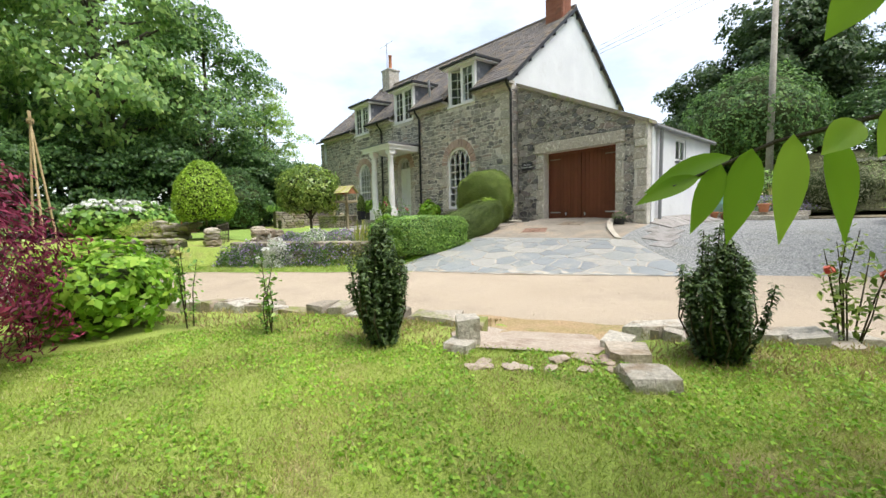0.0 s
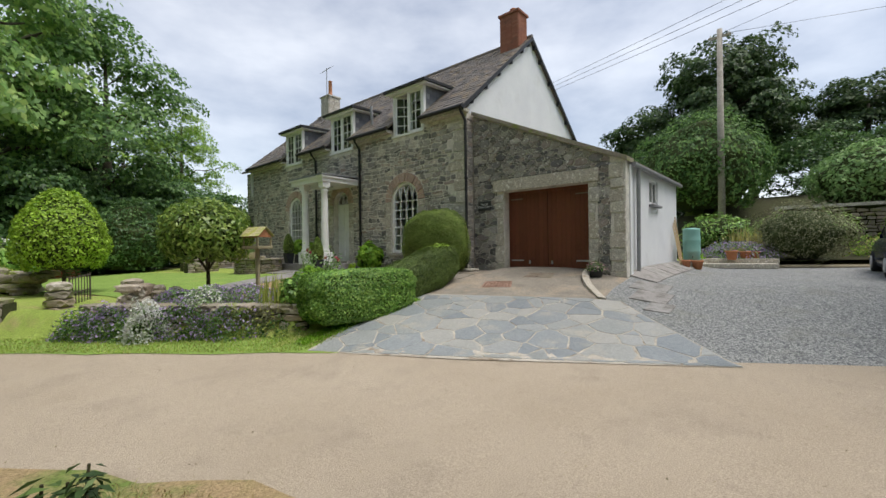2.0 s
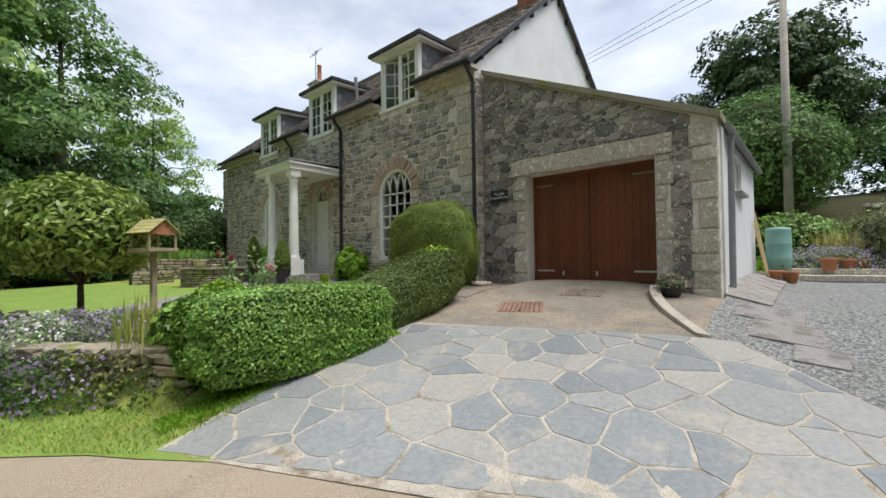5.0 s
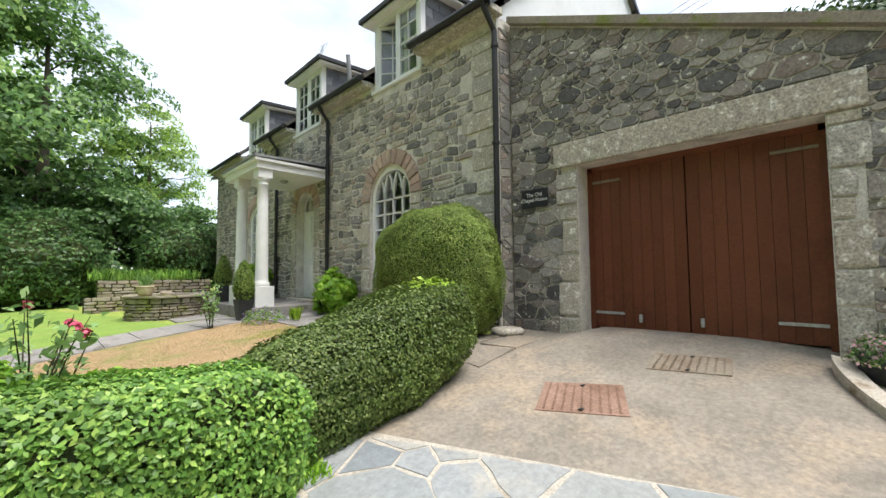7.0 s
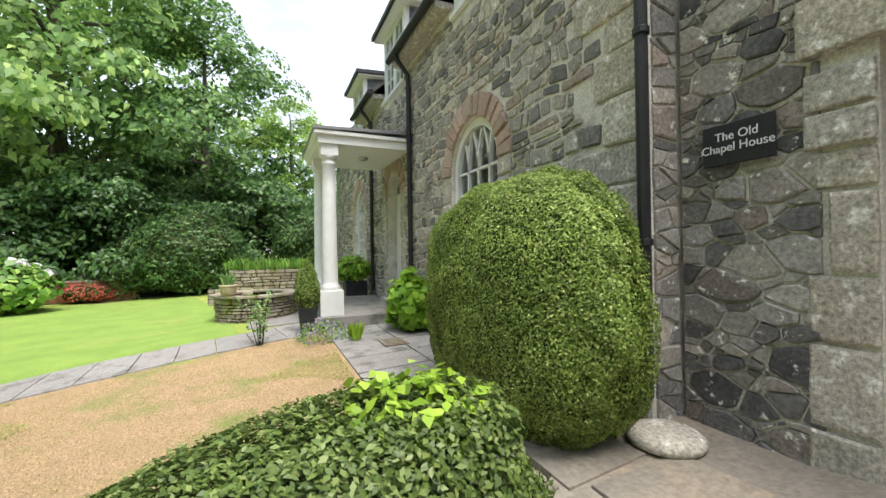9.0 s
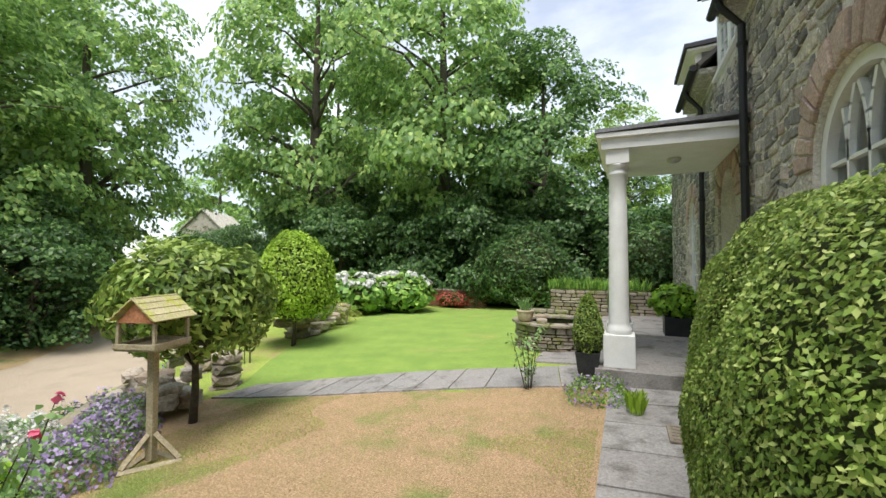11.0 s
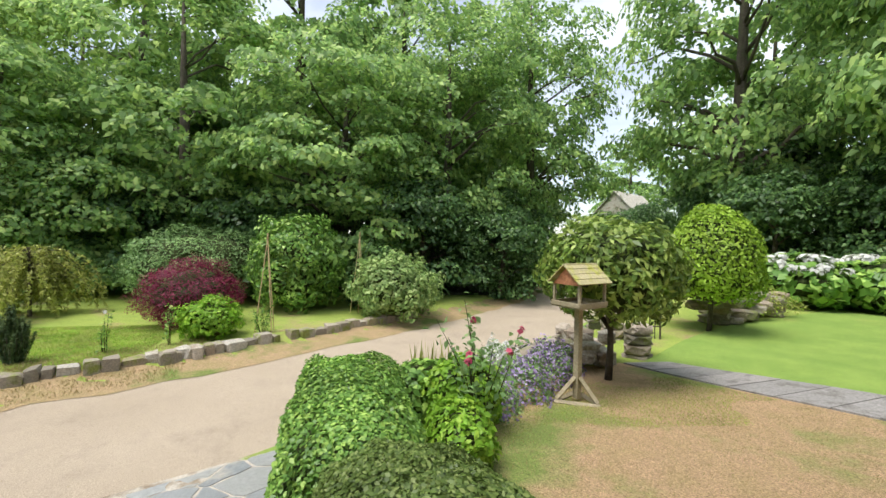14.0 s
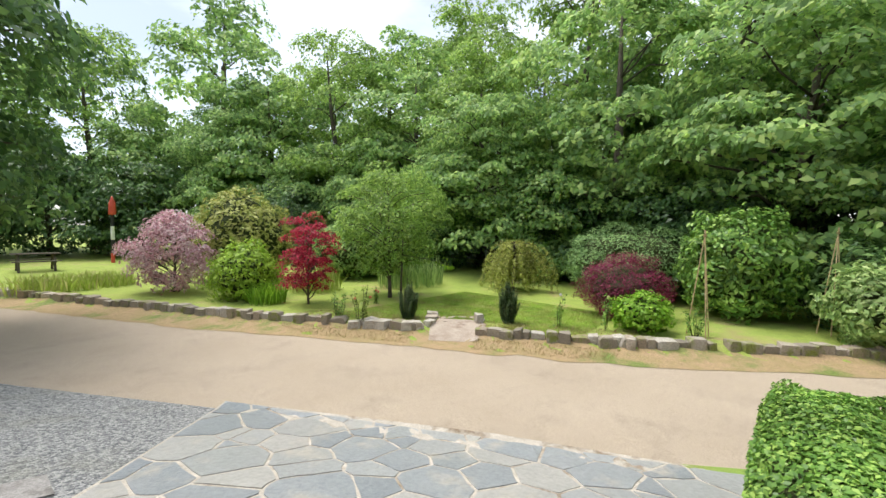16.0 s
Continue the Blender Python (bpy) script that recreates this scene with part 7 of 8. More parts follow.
def standard(name, at, trunk_h, mid_z, radii, count, leaf, mat, label, seed, power, ratio, fuzz, core=0.88, lump=0.10, multi=False, peak=0.0):
    g = np.random.default_rng(seed)
    ob = bush(name, (at[0], at[1], mid_z - radii[2]), radii, count, leaf, mat, label, "tree", ratio, lump, seed, power, core, fuzz, peak=peak)
    off = Vector((0, 0, at[2] - (mid_z - radii[2])))
    bm = bmesh.new()
    base = Vector(at)
    add_tube(bm, [base - Vector((0, 0, 0.05)), base + Vector((0.02, 0.01, trunk_h * 0.5)), Vector((at[0], at[1], mid_z))], [0.055, 0.042, 0.03], 8)
    if multi:
        for k in range(7):
            a = k * 0.9
            limb(bm, base + Vector((0.01, 0, trunk_h * 0.75)), Vector((at[0] + 0.55 * math.cos(a), at[1] + 0.55 * math.sin(a), mid_z - 0.15)), 0.022, 0.01, g)
    part("trunk", bm, M["bark"], ob, "slim grey trunk", True)


standard("topiary_tree", (3.3, 15.75, 0.88), 0.6, 2.40, (0.86, 0.86, 1.02), 9000, 0.085, M["l_gold"], "golden-green clipped beehive tree on a short trunk", 321, 2.2, 0.55, 0.07, 0.88, 0.10, peak=0.26)
standard("bay_tree", (5.30, 11.95, 0.74), 0.95, 2.28, (0.82, 0.82, 0.68), 5200, 0.13, M["l_bay"], "round-headed bay tree with glossy leaves", 322, 2.3, 0.38, 0.14, 0.80, 0.16, True)

# paths of worn flags
paths = thing("garden_path", (7.0, 13.8, 0.95), "worn grey flagstone garden path", "path")


def flag(name, quad, parent, lift=0.035, mat="pave"):
    c = Vector((sum(p[0] for p in quad) / 4, sum(p[1] for p in quad) / 4, 0))
    v = [(c.x + (x - c.x) * 0.985, c.y + (y - c.y) * 0.985, terrain(x, y) - 0.03) for x, y in quad]
    t = [(c.x + (x - c.x) * 0.97, c.y + (y - c.y) * 0.97, terrain(x, y) + lift + rw.uniform(-0.004, 0.004)) for x, y in quad]
    raw(name, v + t, [(0, 1, 5, 4), (1, 2, 6, 5), (2, 3, 7, 6), (3, 0, 4, 7), (4, 5, 6, 7)], M[mat], parent)


a0, a1, b0, b1 = Vector((4.55, 12.75)), Vector((4.75, 13.45)), Vector((9.95, 14.35)), Vector((9.7, 15.55))
n = 11
for k in range(n):
    p, q = a0.lerp(b0, k / n), a0.lerp(b0, (k + 1) / n)
    r, s = a1.lerp(b1, k / n), a1.lerp(b1, (k + 1) / n)
    flag("flagstone", [tuple(p), tuple(q), tuple(s), tuple(r)], paths)
for k in range(7):
    y0, y1 = 9.7 + 0.67 * k, 9.7 + 0.67 * (k + 1)
    flag("flagstone", [(10.04, y0), (10.9, y0), (10.9, y1), (10.04, y1)], paths)
    flag("flagstone", [(10.9, y0), (11.62, y0), (11.62, y1), (10.9, y1)], paths)
for x0, x1, y0, y1 in ((9.5, 11.6, 17.6, 18.6), (9.6, 11.6, 18.6, 19.8), (9.6, 11.6, 19.8, 21.2), (9.6, 11.6, 21.2, 23.0), (8.8, 9.8, 15.6, 16.6), (8.9, 9.8, 16.6, 17.6)):
    flag("flagstone", [(x0, y0), (x1, y0), (x1, y1), (x0, y1)], paths)
drive_slabs = thing("paving_slabs", (10.7, 8.9, 1.1), "worn concrete slabs between the hedge and the house corner", "paving")
for x0, x1, y0, y1 in ((10.02, 10.72, 8.35, 8.98), (10.74, 11.5, 8.42, 9.0), (10.0, 10.62, 9.0, 9.66), (10.64, 11.3, 9.02, 9.66)):
    flag("slab", [(x0, y0), (x1, y0 + 0.06), (x1 - 0.02, y1), (x0 + 0.02, y1)], drive_slabs, 0.026, "concrete")
drain = thing("drain_cover", (10.75, 12.8, 1.17), "rusty square drain cover in the path", "drain cover")
part("plate", box((10.78, 12.85, terrain(10.78, 12.85) + 0.045), (0.34, 0.42, 0.02), 0.004), M["rust_dark"], drain)
for k in range(5):
    part("rib", box((10.78, 12.69 + 0.08 * k, terrain(10.78, 12.85) + 0.058), (0.28, 0.02, 0.012), 0.003), M["rust_dark"], drain)

# planters with clipped conifers, and other pots
for i, (x, y, h) in enumerate([(9.78, 14.55, 0.82), (10.15, 17.2, 0.8)]):
    z = (terrain(x, y) + 0.03) if i == 0 else STEP
    pl = thing("planter", (x, y, z), "charcoal tapered planter beside the porch", "planter", "porch planters")
    bm = bmesh.new()
    lo, hi = [], []
    for sx, sy in ((-1, -1), (1, -1), (1, 1), (-1, 1)):
        lo.append(bm.verts.new((x + 0.11 * sx, y + 0.11 * sy, z)))
        hi.append(bm.verts.new((x + 0.16 * sx, y + 0.16 * sy, z + 0.42)))
    bm.faces.new(lo[::-1])
    inner = [bm.verts.new((v.co.x * 0.86 + x * 0.14, v.co.y * 0.86 + y * 0.14, v.co.z - 0.0)) for v in hi]
    floor = [bm.verts.new((v.co.x, v.co.y, v.co.z - 0.06)) for v in inner]
    for k in range(4):
        j = (k + 1) % 4
        bm.faces.new((lo[k], lo[j], hi[j], hi[k]))
        bm.faces.new((hi[k], hi[j], inner[j], inner[k]))
        bm.faces.new((inner[k], inner[j], floor[j], floor[k]))
    bm.faces.new(floor)
    part("pot", bm, M["dark_pot"], pl)
    g = np.random.default_rng(400 + i)
    w = sphere_ways(4200, g)
    k = lumpy(w, 0.12, 3.0, i)
    pos = np.array([x, y, z + 0.40 + h * 0.46]) + w * np.array([0.21, 0.21, h * 0.52]) * k[:, None]
    pos[:, :2] = np.array([x, y]) + (pos[:, :2] - np.array([x, y])) * (1.18 - 0.6 * np.clip((pos[:, 2:] - z - 0.4) / h, 0, 1))
    tree_ob = thing("potted_conifer", (x, y, z + 0.38), "golden-green cone-shaped conifer in the planter", "conifer", "porch conifers")
    quads("foliage", leaf_points(pos, w + 0.6 * g.normal(size=w.shape) + np.array([0, 0, 0.5]), 0.045, 0.4, g), M["l_bay"], tree_ob)
    # solid cone behind the needles, its dark colour standing for inner shade
    part("branch_core", lathe([(0.10, 0.0), (0.19, 0.12), (0.18, 0.3), (0.11, h * 0.7), (0.02, h * 0.93)], (x, y, z + 0.38), 14), M["shade_core"], tree_ob, "", True)
box_pl = thing("trough", (11.25, 17.75, STEP), "dark square trough by the door", "planter")
part("pot", box((11.25, 17.95, 1.36 + 0.17), (0.55, 0.5, 0.38), 0.02), M["dark_pot"], box_pl)
bush("geranium", (11.2, 17.95, 1.68), (0.45, 0.42, 0.32), 900, 0.11, M["l_lime"], "leafy green plant in the trough", "plant", 0.8, 0.25, 331)
bush("geranium", (11.3, 13.6, 1.2), (0.34, 0.5, 0.42), 900, 0.16, M["l_lime"], "large-leaved green plant against the house wall", "plant", 0.9, 0.3, 332)
cushion("campanula", (9.95, 13.85, 1.12), (0.42, 0.45, 0.28), ("l_hedge", "l_lavender"), (900, 360), 0.05, "purple bellflowers at the path corner", 333)
tufts("weed", (10.35, 13.35, 1.16), (0.1, 0.1), 60, 0.3, M["l_gold"], "yellow-green weed growing in the path", 334, "weed", 0.5, 0.02)
wand("rose_bush", (9.05, 14.05, 1.05), 0.85, 7, 30, 0.07, M["l_grey"], "small standard rose bush beside the path", 335, "rose", 0.26)

# raised stone pond bed with a pot on it
well = thing("raised_bed", (8.85, 17.1, 1.05), "curved dry stone raised bed with slab coping", "raised bed")
wx, wy, wz = 8.95, 17.25, 1.03
part("core", lathe([(0.80, 0), (0.80, 0.52), (0.6, 0.52), (0.6, 0.35)], (wx, wy, wz), 32), M["soil"], well)
wr = random.Random(8)
lines = rubble(0, 2 * math.pi * 0.82, 0.0, 0.52, lambda a, b: [], wr, (0.05, 0.10), (0.12, 0.34), None, 0.007, 0.01)
pieces("stone", lines, M["garden_stone"], well, lambda u, v, d: (wx + (0.80 + d) * math.cos(u / 0.82), wy + (0.80 + d) * math.sin(u / 0.82), wz + v), 0.04, 180, lambda l: l[0][0], "", wr)
for k in range(14):
    a = 2 * math.pi * k / 14
    bm = box((0, 0, 0), (0.34, 0.37, 0.05), 0.01)
    bm.transform(Matrix.Translation((wx + 0.72 * math.cos(a), wy + 0.72 * math.sin(a), wz + 0.545)) @ Matrix.Rotation(a, 4, "Z"))
    part("coping_slab", bm, M["garden_stone"], well)
pot = thing("flower_pot", (8.42, 16.72, wz + 0.57), "buff clay pot of spiky grey grass on the raised bed", "pot")
part("pot", lathe([(0.10, 0), (0.14, 0.05), (0.16, 0.14), (0.165, 0.19), (0.175, 0.2), (0.175, 0.23), (0.15, 0.23), (0.14, 0.18)], (8.42, 16.72, wz + 0.57), 20), M["sand_pot"], pot, "", True)
tufts("potted_grass", (8.42, 16.72, wz + 0.74), (0.10, 0.10), 110, 0.34, M["l_grey"], "spiky grey-green grass in the pot", 336, "grass", 0.7, 0.012)
stone_ball = thing("round_stone", (8.75, 16.5, wz + 0.62), "smooth round stone on the coping", "stone")
boulder((8.78, 16.55, wz + 0.61), (0.2, 0.16, 0.13), 77, M["garden_stone"], stone_ball, "stone", 0.3, 0.05)
# terrace wall, bench and greenery past the raised bed
terrace = thing("terrace_wall", (10.0, 21.0, 1.1), "dry stone terrace wall with steps behind the house", "terrace wall")
part("core", box((9.6, 22.6, 1.45), (3.2, 0.4, 0.9)), M["soil"], terrace)
pieces("stone", rubble(8.0, 11.2, 1.0, 1.9, lambda a, b: [], wr, (0.07, 0.14), (0.15, 0.45), None, 0.008, 0.02), M["garden_stone"], terrace, lambda u, v, d: (u, 22.4 - d, v), 0.04, 120, lambda l: l[0][0], "", wr)
pieces("stone", rubble(7.6, 8.8, 1.0, 1.45, lambda a, b: [], wr, (0.05, 0.1), (0.15, 0.4), None, 0.006, 0.01), M["garden_stone"], terrace, lambda u, v, d: (u, 20.6 - d, v), 0.05, 60, lambda l: l[0][0], "", wr)
part("core", box((8.2, 20.8, 1.2), (1.2, 0.4, 0.46)), M["soil"], terrace)
tufts("grass_clump", (9.4, 23.2, 1.85), (1.6, 0.7), 700, 0.5, M["l_hedge"], "bright green strap-leaved clump on the terrace", 337, "grass", 0.5, 0.02)
# these three bushes take the same leaf colour, darkened for shade
bush("camellia", (6.6, 25.0, 0.95), (1.75, 1.2, 1.55), 6500, 0.15, M["l_shady"], "large dark glossy camellia behind the lawn", "camellia", 0.5, 0.25, 341)
bush("camellia", (4.9, 25.8, 0.9), (1.4, 1.2, 1.2), 4500, 0.15, M["l_shady"], "dark glossy camellia behind the lawn", "camellia", 0.5, 0.25, 342)
bush("laurel", (11.0, 25.6, 1.2), (1.6, 1.3, 1.5), 5000, 0.16, M["l_shady"], "dark green shrub behind the terrace", "shrub", 0.5, 0.25, 343)


def hydrangea(at, seed):
    g = np.random.default_rng(seed)
    ob = bush("hydrangea", at, (1.35, 1.0, 0.72), 1000, 0.28, M["l_hedge"], "broad-leaved hydrangea with white flower heads", "hydrangea", 0.7, 0.2, seed)
    for k in range(22):
        pos, nrm = [], []
        a, e = g.uniform(0, 2 * math.pi), g.uniform(0.35, 1.3)
        c = np.array(at) + np.array([1.32 * math.cos(a) * math.cos(e), math.sin(a) * math.cos(e) * 1.0, 0.78 + 0.75 * math.sin(e)])
        for q in range(26):
            d = sphere_ways(1, g)[0] * np.array([0.16, 0.16, 0.09])
            pos.append(c + d)
            nrm.append(d * 3 + np.array([0, 0, 0.3]))
        quads("flower_head", leaf_points(pos, nrm, 0.16, 0.9, g), M["l_white"], ob)


hydrangea((0.95, 21.3, 0.86), 351)
hydrangea((2.15, 22.6, 0.86), 352)
brick_wall = thing("brick_wall", (3.6, 25.0, 0.9), "low red brick wall behind the lawn", "wall")
part("core", box((3.5, 25.2, 1.25), (2.6, 0.2, 0.75)), M["mortar"], brick_wall)
for row in range(9):
    for k in range(11):
        part("brick", box((2.3 + 0.24 * k + (0.12 if row % 2 else 0), 25.09, 0.94 + 0.075 * row), (0.225, 0.03, 0.065)), M["brick"], brick_wall)
bush("red_shrub", (3.5, 24.75, 0.9), (0.7, 0.3, 0.3), 700, 0.09, M["l_coral"], "low red-leaved shrub before the brick wall", "shrub", 0.5, 0.25, 353)
rockery = thing("rockery", (2.4, 17.8, 0.9), "mossy rockery bank beside the lawn", "rockery")
for k in range(46):
    u = rw.random()
    x, y = 2.9 - 1.0 * u + rw.uniform(-0.25, 0.25), 16.0 + 3.4 * u + rw.uniform(-0.3, 0.3)
    boulder((x, y, 0.92 + rw.uniform(0, 0.5)), (rw.uniform(0.25, 0.6), rw.uniform(0.25, 0.5), rw.uniform(0.15, 0.3)), 500 + k, M["garden_stone"], rockery, "stone", rw.uniform(0, 3))
cushion("moss_mound", (2.0, 18.3, 1.05), (0.9, 1.5, 0.55), ("l_wheat", "l_gold"), (2200, 500), 0.06, "mossy mound over the rockery", 354)

# far stone barn beyond the trees
barn = thing("barn", (-25.0, 35.5, 0.2), "pale stone barn with a slate roof, far off between the trees", "barn")
bm_turn = Matrix.Translation((-25.0, 35.5, 0.2)) @ Matrix.Rotation(radians(30), 4, "Z") @ Matrix.Diagonal((0.7, 0.8, 0.84, 1))


def barn_part(name, bm, mat, parent=None, label=""):
    bm.transform(bm_turn)
    return part(name, bm, M[mat], parent or barn, label)


barn_part("wall", slab([(-2.6, -4, 0), (2.6, -4, 0), (2.6, -4, 6.2), (0, -4, 8.4), (-2.6, -4, 6.2)], (0, 0, 0), (0, 8, 0)), "pale_stone")
for s in (-1, 1):
    barn_part("roof", slab([(s * 2.9, -4.2, 6.0), (0, -4.2, 8.5), (0, 4.2, 8.5), (s * 2.9, 4.2, 6.0)], (0, 0, 0), (0, 0, 0.14)), "granite")
for y in (-2, 0.5):
    barn_part("window", box((2.62, y, 5.0), (0.06, 0.8, 1.0), 0.01), "black")
for x in (-0.9, 0.9):
    barn_part("window", box((x, -4.02, 5.2), (0.7, 0.06, 1.0), 0.01), "black")

# ---- the drive: covers, pot, paving ----
for i, (quad, mat, lab) in enumerate([([(9.67, 7.48), (10.15, 7.68), (10.49, 7.09), (10.02, 6.84)], "rust", "rusty red-brown manhole cover in the drive"), ([(10.93, 7.08), (11.37, 7.12), (11.6, 6.5), (11.18, 6.42)], "rust_dark", "dull iron manhole cover before the garage")]):
    mc = thing("manhole_cover", (*quad[0], terrain(*quad[0])), lab, "manhole cover")
    flag("plate", quad, mc, 0.022, mat)
    a, b, c, d = [Vector((*q, 0)) for q in quad]
    for u in np.linspace(0.08, 0.92, 13):
        for v in np.linspace(0.1, 0.9, 9):
            p = a.lerp(d, v).lerp(b.lerp(c, v), u)
            part("stud", box((p.x, p.y, terrain(p.x, p.y) + 0.022), (0.018, 0.018, 0.006), 0.0, Matrix.Rotation(0.8, 4, "Z")), M[mat], mc)
    for u in (0.1, 0.9):
        p = a.lerp(d, 0.5).lerp(b.lerp(c, 0.5), u)
        part("lifting_hole", box((p.x, p.y, terrain(p.x, p.y) + 0.024), (0.05, 0.03, 0.012), 0.003), M["black"], mc)
kerb = thing("stone_kerb", (11.2, 5.4, 0.9), "low curved pale stone kerb beside the garage", "kerb")
line = []
for k in range(15):
    u = k / 14
    x, y = 11.85 - 1.7 * u, 5.66 - 0.95 * u ** 1.6
    line.append((x, y))
inner = [(x - 0.02, y + 0.16) for x, y in line]
bm = bmesh.new()
rings = [[bm.verts.new((a[0], a[1], terrain(*a) - 0.05)), bm.verts.new((a[0], a[1], terrain(*a) + 0.10 * (1 - 0.5 * k / 14))), bm.verts.new((b[0], b[1], terrain(*b) + 0.13 * (1 - 0.6 * k / 14))), bm.verts.new((b[0], b[1], terrain(*b) - 0.05))] for k, (a, b) in enumerate(zip(line, inner))]
for p, q in zip(rings, rings[1:]):
    for i in range(4):
        bm.faces.new((p[i], p[(i + 1) % 4], q[(i + 1) % 4], q[i]))
bm.faces.new(rings[0])
bm.faces.new(rings[-1][::-1])
part("kerb_stone", bm, M["mortar"], kerb)
for x, y, sx, sy in ((10.9, 4.05, 0.75, 0.7), (10.25, 3.75, 0.55, 0.45), (11.65, 4.25, 0.75, 0.75)):
    sl = thing("paving_slab", (x, y, terrain(x, y)), "grey paving slab beside the garage corner", "paving slab", "corner slabs")
    flag("slab", [(x - sx / 2, y - sy / 2), (x + sx / 2, y - sy / 2), (x + sx / 2, y + sy / 2), (x - sx / 2, y + sy / 2)], sl, 0.03)
side_path = thing("side_path", (14.8, 4.4, 1.0), "narrow concrete path along the white wall", "path")
for k in range(6):
    flag("slab", [(12.2 + 0.9 * k, 4.25), (13.1 + 0.9 * k, 4.25), (13.1 + 0.9 * k, 4.86), (12.2 + 0.9 * k, 4.86)], side_path, 0.05)
gp = thing("flower_pot", on_land(11.72, 5.5), "dark pot of purple-flowered heather by the garage", "pot")
part("pot", lathe([(0.12, 0), (0.15, 0.06), (0.17, 0.2), (0.18, 0.22), (0.16, 0.22), (0.15, 0.18)], on_land(11.72, 5.5), 18), M["dark_pot"], gp, "", True)
cushion("heather", (11.70, 5.5, terrain(11.7, 5.5) + 0.16), (0.24, 0.24, 0.24), ("l_dark", "l_pink"), (500, 240), 0.045, "purple-pink heather in the pot", 361)

# ---- the yard ----
butt = thing("water_butt", (17.3, 4.42, 1.05), "pale green plastic water butt on a stand", "water butt")
part("barrel", lathe([(0.20, 0.30), (0.235, 0.34), (0.25, 0.6), (0.255, 0.62), (0.25, 0.64), (0.255, 0.95), (0.26, 0.97), (0.255, 0.99), (0.245, 1.28), (0.25, 1.30), (0.24, 1.35), (0.10, 1.38), (0.02, 1.38)], (17.3, 4.42, 1.05), 28), M["aqua"], butt, "", True)
part("stand", box((17.3, 4.42, 1.2), (0.42, 0.42, 0.32), 0.01), M["mortar"], butt)
part("tap", tube([(17.05, 4.35, 1.5), (16.98, 4.34, 1.5), (16.98, 4.34, 1.45)], 0.015, 6), M["black"], butt)
stakes = thing("garden_canes", (16.7, 4.75, 1.05), "bamboo canes leaning on the white wall", "canes")
for k in range(4):
    part("cane", tube([(16.5 + 0.12 * k, 4.55, 1.0), (16.7 + 0.1 * k, 4.84, 2.5 + 0.1 * k)], 0.015, 6), M["cane"], stakes)
for i, (x, y, r) in enumerate([(16.6, 4.45, 0.13), (16.95, 4.2, 0.16), (18.9, 3.5, 0.18), (19.2, 3.15, 0.16), (19.5, 2.9, 0.15)]):
    z = terrain(x, y) + (0.02 if i < 2 else 0.30)
    p = thing("terracotta_pot", (x, y, z), "terracotta flower pot by the steps", "pot", "terracotta pots")
    part("pot", lathe([(r * 0.7, 0), (r * 0.95, r * 1.4), (r * 1.08, r * 1.42), (r * 1.08, r * 1.75), (r * 0.92, r * 1.75), (r * 0.9, r * 1.5)], (x, y, z), 18), M["terracotta"], p, "", True)
steps = thing("garden_steps", (19.2, 3.9, 1.05), "two broad stone steps up to the flower bed", "steps")
for k in range(2):
    bm = box((0, 0, 0), (0.5, 2.6, 0.16), 0.02)
    bm.transform(Matrix.Translation((18.75 + 0.4 * k, 3.55, 1.14 + 0.15 * k)) @ Matrix.Rotation(radians(12), 4, "Z"))
    part("tread", bm, M["granite"], steps)
bed_kerb = thing("timber_kerb", (20.8, 0.6, 1.05), "low timber kerb along the gravel", "kerb")
part("rail", tube([(19.3, 2.5, 1.10), (20.6, -1.0, 1.13), (21.4, -5.0, 1.15)], 0.07, 6), M["weathered"], bed_kerb)
bank = patch("flower_bank", [(19.3, 4.8), (19.4, 2.4), (21.0, -1.2), (24.5, -6.0), (26.0, -2.0), (25.0, 6.0), (21.0, 6.5)], 0.25, M["soil"], "raised flower bank beyond the yard", 0.5)
cushion("lavender", (19.9, 3.4, 1.35), (0.9, 1.3, 0.62), ("l_grey", "l_lavender"), (1400, 1300), 0.08, "lavender hedge in bloom above the steps", 371, "lavender")
bush("rounded_shrub", (20.6, 1.7, 1.15), (1.25, 1.3, 1.02), 6500, 0.10, M["l_olive"], "large grey-olive rounded shrub beside the gravel", "shrub", 0.25, 0.3, 372, fuzz=0.14, core=0.78)
cushion("yellow_flowers", (21.9, 3.9, 1.6), (0.8, 1.0, 0.75), ("l_grey", "l_yellow"), (700, 500), 0.10, "pale yellow flower spikes", 373)
cushion("yellow_flowers", (21.8, -0.9, 1.4), (0.9, 1.4, 0.85), ("l_lime", "l_yellow"), (1100, 500), 0.10, "yellow-green flowers above the wall", 374)
bush("bank_shrub", (22.6, 4.4, 1.35), (1.2, 1.3, 0.85), 3200, 0.13, M["l_hedge"], "leafy shrub on the flower bank", "shrub", 0.5, 0.3, 378)
bush("bank_shrub", (23.3, 1.6, 1.6), (0.9, 1.5, 0.75), 2600, 0.12, M["l_rhodo"], "pale leafy shrub below the retaining wall", "shrub", 0.5, 0.3, 379)
tufts("flower_spikes", (21.7, 3.0, 1.45), (0.7, 0.9), 160, 1.15, M["l_yellow"], "pale yellow flower spikes behind the lavender", 380, "flowers", 0.12, 0.035)
cushion("fern", (18.9, 4.7, 1.3), (0.4, 0.4, 0.5), ("l_lime",), (400,), 0.12, "bright green fern by the steps", 375)
tree("tall_border_shrub", on_land(22.0, -3.2), 3.0, 1.3, 0.2, 40, 110, 0.13, M["l_pink"], "pink-purple leaved shrub at the yard edge", 376, 0.04, 0.8, (0.35, 0.6), "shrub", limbs=20)
